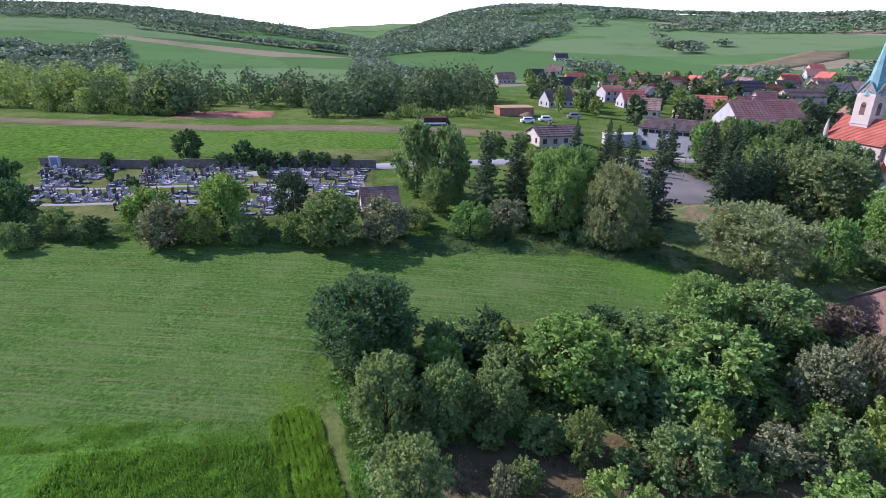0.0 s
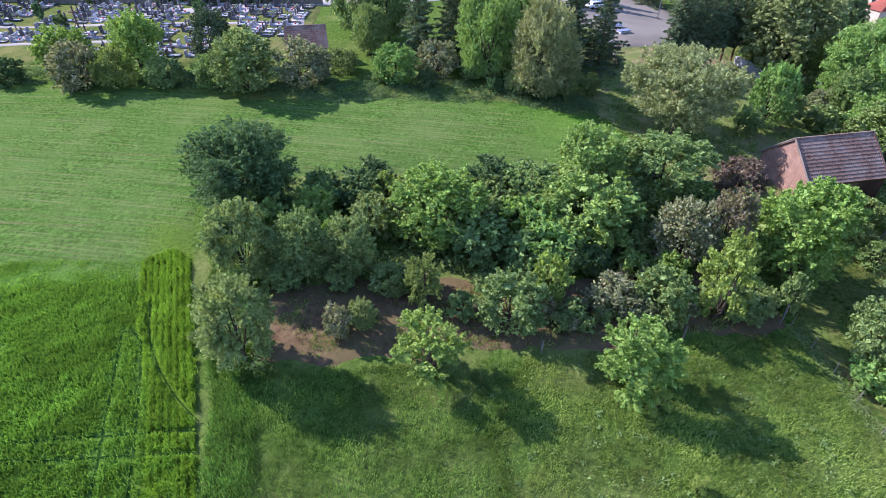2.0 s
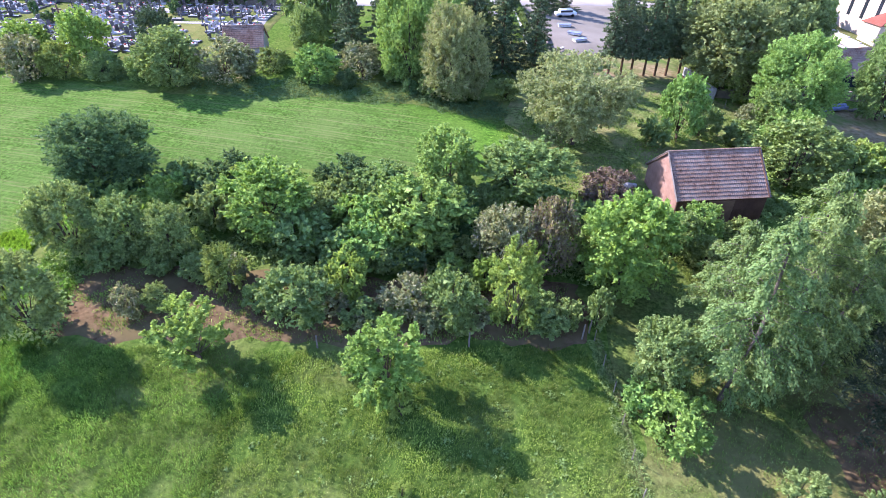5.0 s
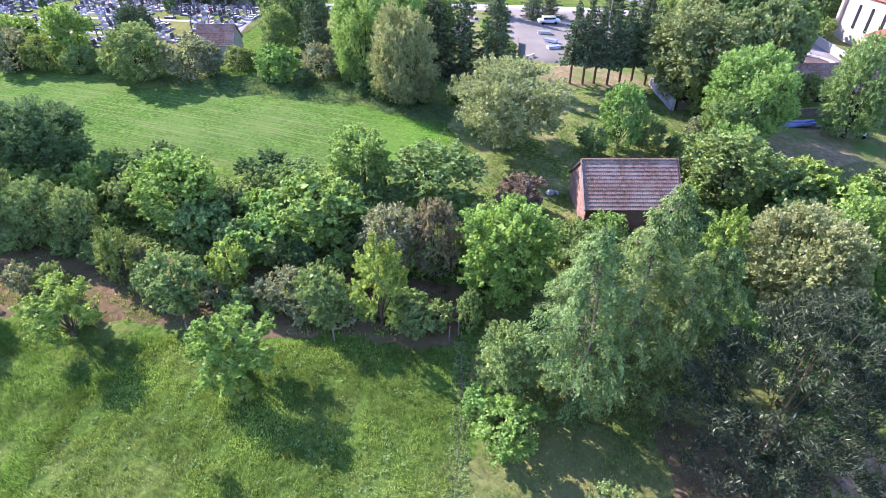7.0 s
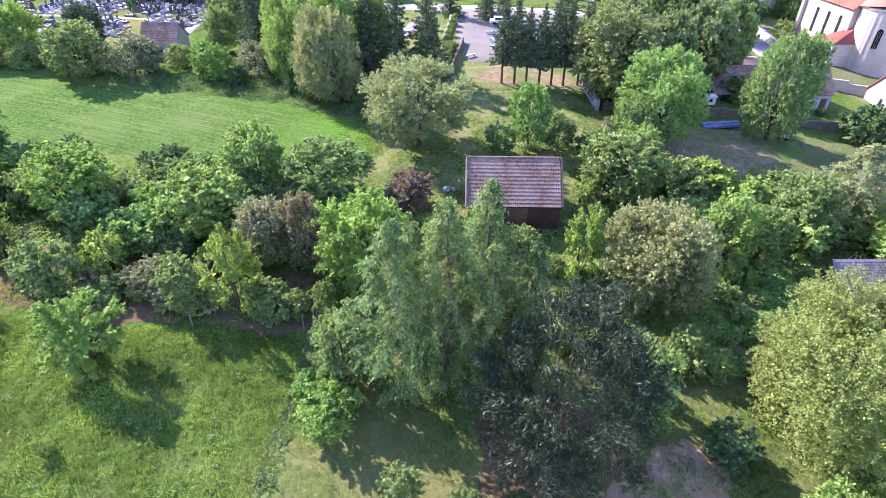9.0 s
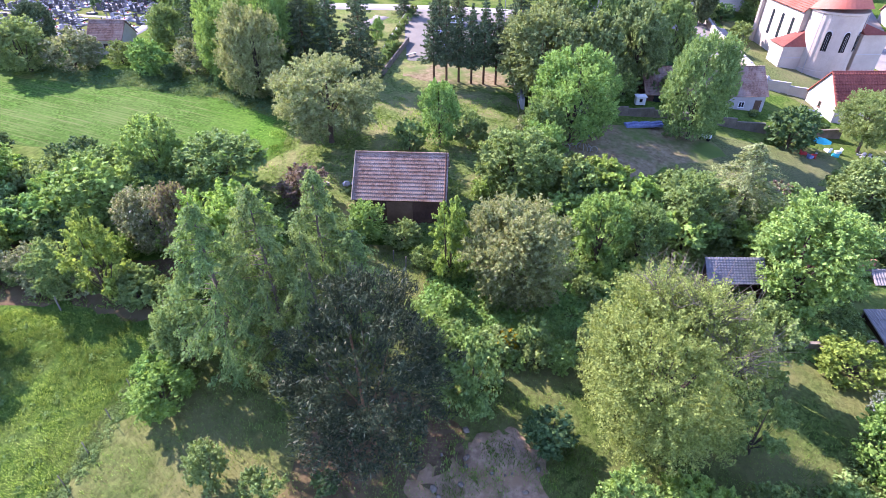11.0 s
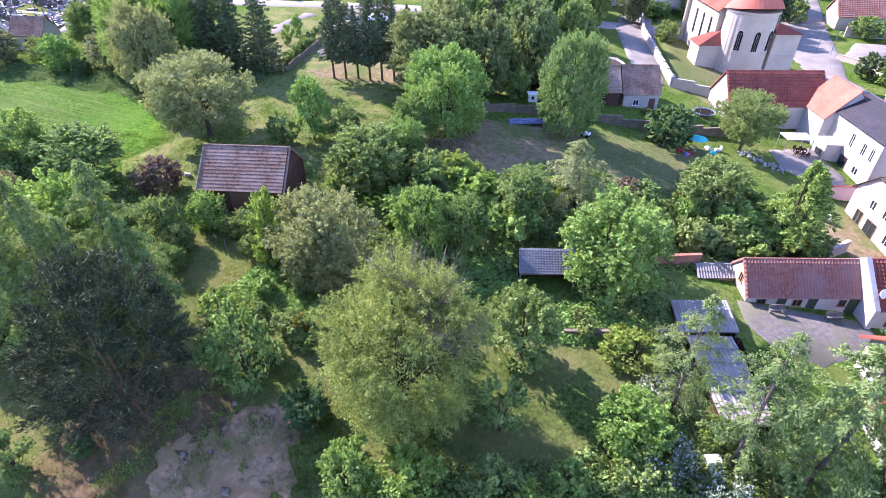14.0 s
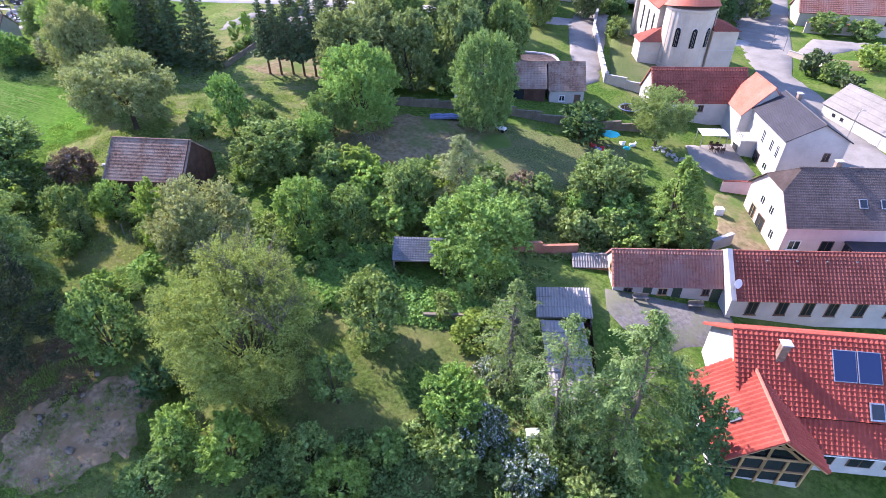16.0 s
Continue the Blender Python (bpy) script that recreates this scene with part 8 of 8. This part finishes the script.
for i, (x, y) in enumerate(((115.2, 97.6), (117.0, 96.6), (118.8, 95.8), (120.4, 95.2))):
    rock = thing("rockery", ground_pose(x, y), "pale stones of a rockery beside the lawn", "rockery", "rockeries by the terrace")
    for k in range(9):
        a = 2.4 * k + i
        st = part("stone", lumps(30 + 10 * i + k, 1, 0.02, 0.34), CONCRETE, rock)
        st.matrix_basis = pose(0.28 * k ** 0.6 * 2 * math.cos(a) * 0.6, 0.28 * k ** 0.6 * 2 * math.sin(a) * 0.6, 0)
for i, (x, y, c) in enumerate(((105.4, 92.6, RED_CLOTH), (106.2, 91.8, BLUE_SHEET), (106.8, 92.4, RED_CLOTH), (109.6, 95.8, WHITE_PAINT), (110.4, 94.6, TURQUOISE), (111.2, 96.2, WHITE_PAINT))):
    o = thing("garden_toy", ground_pose(x, y, 40 * i), "plastic toy lying on the lawn", "toy", "toys on the lawn")
    part("body", boxed(-0.5, 0.5, -0.3, 0.3, 0.0, 0.45, bevel=0.1), c, o)
    part("back", boxed(-0.5, -0.4, -0.3, 0.3, 0.45, 0.8, bevel=0.03), c, o)
table = thing("garden_table", ground_pose(123.6, 102.0, 15, 0.16), "dark garden table under the awning", "table")
part("tabletop", boxed(0, 1.8, 0, 0.9, 0.7, 0.75, bevel=0.01), WOOD, table)
for x in (0.1, 1.7):
    for y in (0.1, 0.8):
        part("leg", boxed(x - 0.04, x + 0.04, y - 0.04, y + 0.04, 0, 0.7), WOOD, table)
chair = thing("garden_chair", ground_pose(123.4, 101.2, 15, 0.16), "dark garden chair at the table", "chair", "chairs round the table")
part("seat", boxed(0, 0.5, 0, 0.5, 0.42, 0.47), WOOD, chair)
part("backrest", boxed(0, 0.5, -0.04, 0.02, 0.47, 0.95), WOOD, chair)
for x in (0.05, 0.45):
    for y in (0.05, 0.45):
        part("leg", boxed(x - 0.03, x + 0.03, y - 0.03, y + 0.03, 0, 0.42), WOOD, chair)
for x, y, t in ((124.3, 101.4, 15), (125.2, 101.7, 15), (123.8, 103.4, 195), (124.8, 103.7, 195)):
    copy_thing(chair, ground_pose(x, y, t, 0.16))
for x, y, t in ((113.6, 60.2, 16), (119.6, 61.8, 16)):
    b = thing("garden_bench", ground_pose(x, y, t, 0.1), "weathered bench and table beside the wing", "bench")
    part("seat", boxed(0, 1.7, 0, 0.4, 0.42, 0.48), GREY_WOOD, b)
    part("backrest", boxed(0, 1.7, 0.4, 0.45, 0.48, 0.9), GREY_WOOD, b)
    for xx in (0.15, 1.55):
        part("leg", boxed(xx - 0.04, xx + 0.04, 0.05, 0.4, 0, 0.42), GREY_WOOD, b)
for x, y, t in ((40.8, 116.5, 10), (43.7, 107.6, 30), (42.3, 112.2, -20)):
    r = thing("ramp", ground_pose(x, y, t, 0.09), "low blue and white ramp on the parking area", "ramp")
    part("deck", boxed(0, 2.6, 0, 1.3, 0.35, 0.45, bevel=0.02), BLUE_SHEET, r)
    part("frame", boxed(0.1, 2.5, 0.1, 1.2, 0.0, 0.35), WHITE_PAINT, r)
single("bench", box(box(boxed(0, 2.2, 0, 0.45, 0.4, 0.48), 0.1, 0.3, 0.05, 0.4, -0.1, 0.4), 1.9, 2.1, 0.05, 0.4, -0.1, 0.4), CONCRETE, ground_pose(40.5, 100.9, 60, 0.09), "pale bench at the edge of the parking area", "bench")
for x, y in ((45.0, 57.2), (47.7, 58.3)):
    single("boulder", lumps(int(x), 3, 0.25, 0.55), CONCRETE, ground_pose(x, y), "pale boulder beside the barn", "stone")
for i in range(26):
    a, r = i * 2.4, 1.2 + 3.6 * ((i * 37) % 26) / 26
    single("rubble_stone", lumps(60 + i, 1, 0.02, 0.14 + 0.1 * ((i * 5) % 3)), STONE, ground_pose(71.6 + r * math.cos(a), 27.0 + 1.15 * r * math.sin(a), 0, 0.08), "loose stone on the spread sand", "stone", "stones on the sand patch")
single("white_crate", boxed(0, 1.2, 0, 0.8, 0, 0.7, bevel=0.03), WHITE_PAINT, ground_pose(106.0, 39.3, 20), "white crate among flowering bushes", "crate")
single("white_crate", boxed(0, 1.1, 0, 0.9, 0, 1.0, bevel=0.03), WHITE_PAINT, ground_pose(123.4, 82.6, 10), "white garden box beside the pink house", "box")
bare = bare_shrub(4, 3.4, 2.6)
single("bare_shrub", bare, BARK, ground_pose(27.4, 35.6), "leafless brown shrub in the orchard", "bush")
for x, y in ((20.6, 36.4), (30.8, 37.4)):
    single("bare_shrub", bare_shrub(int(x), 2.6, 2.2), BARK, ground_pose(x, y), "leafless brown shrub on orchard soil", "bush")
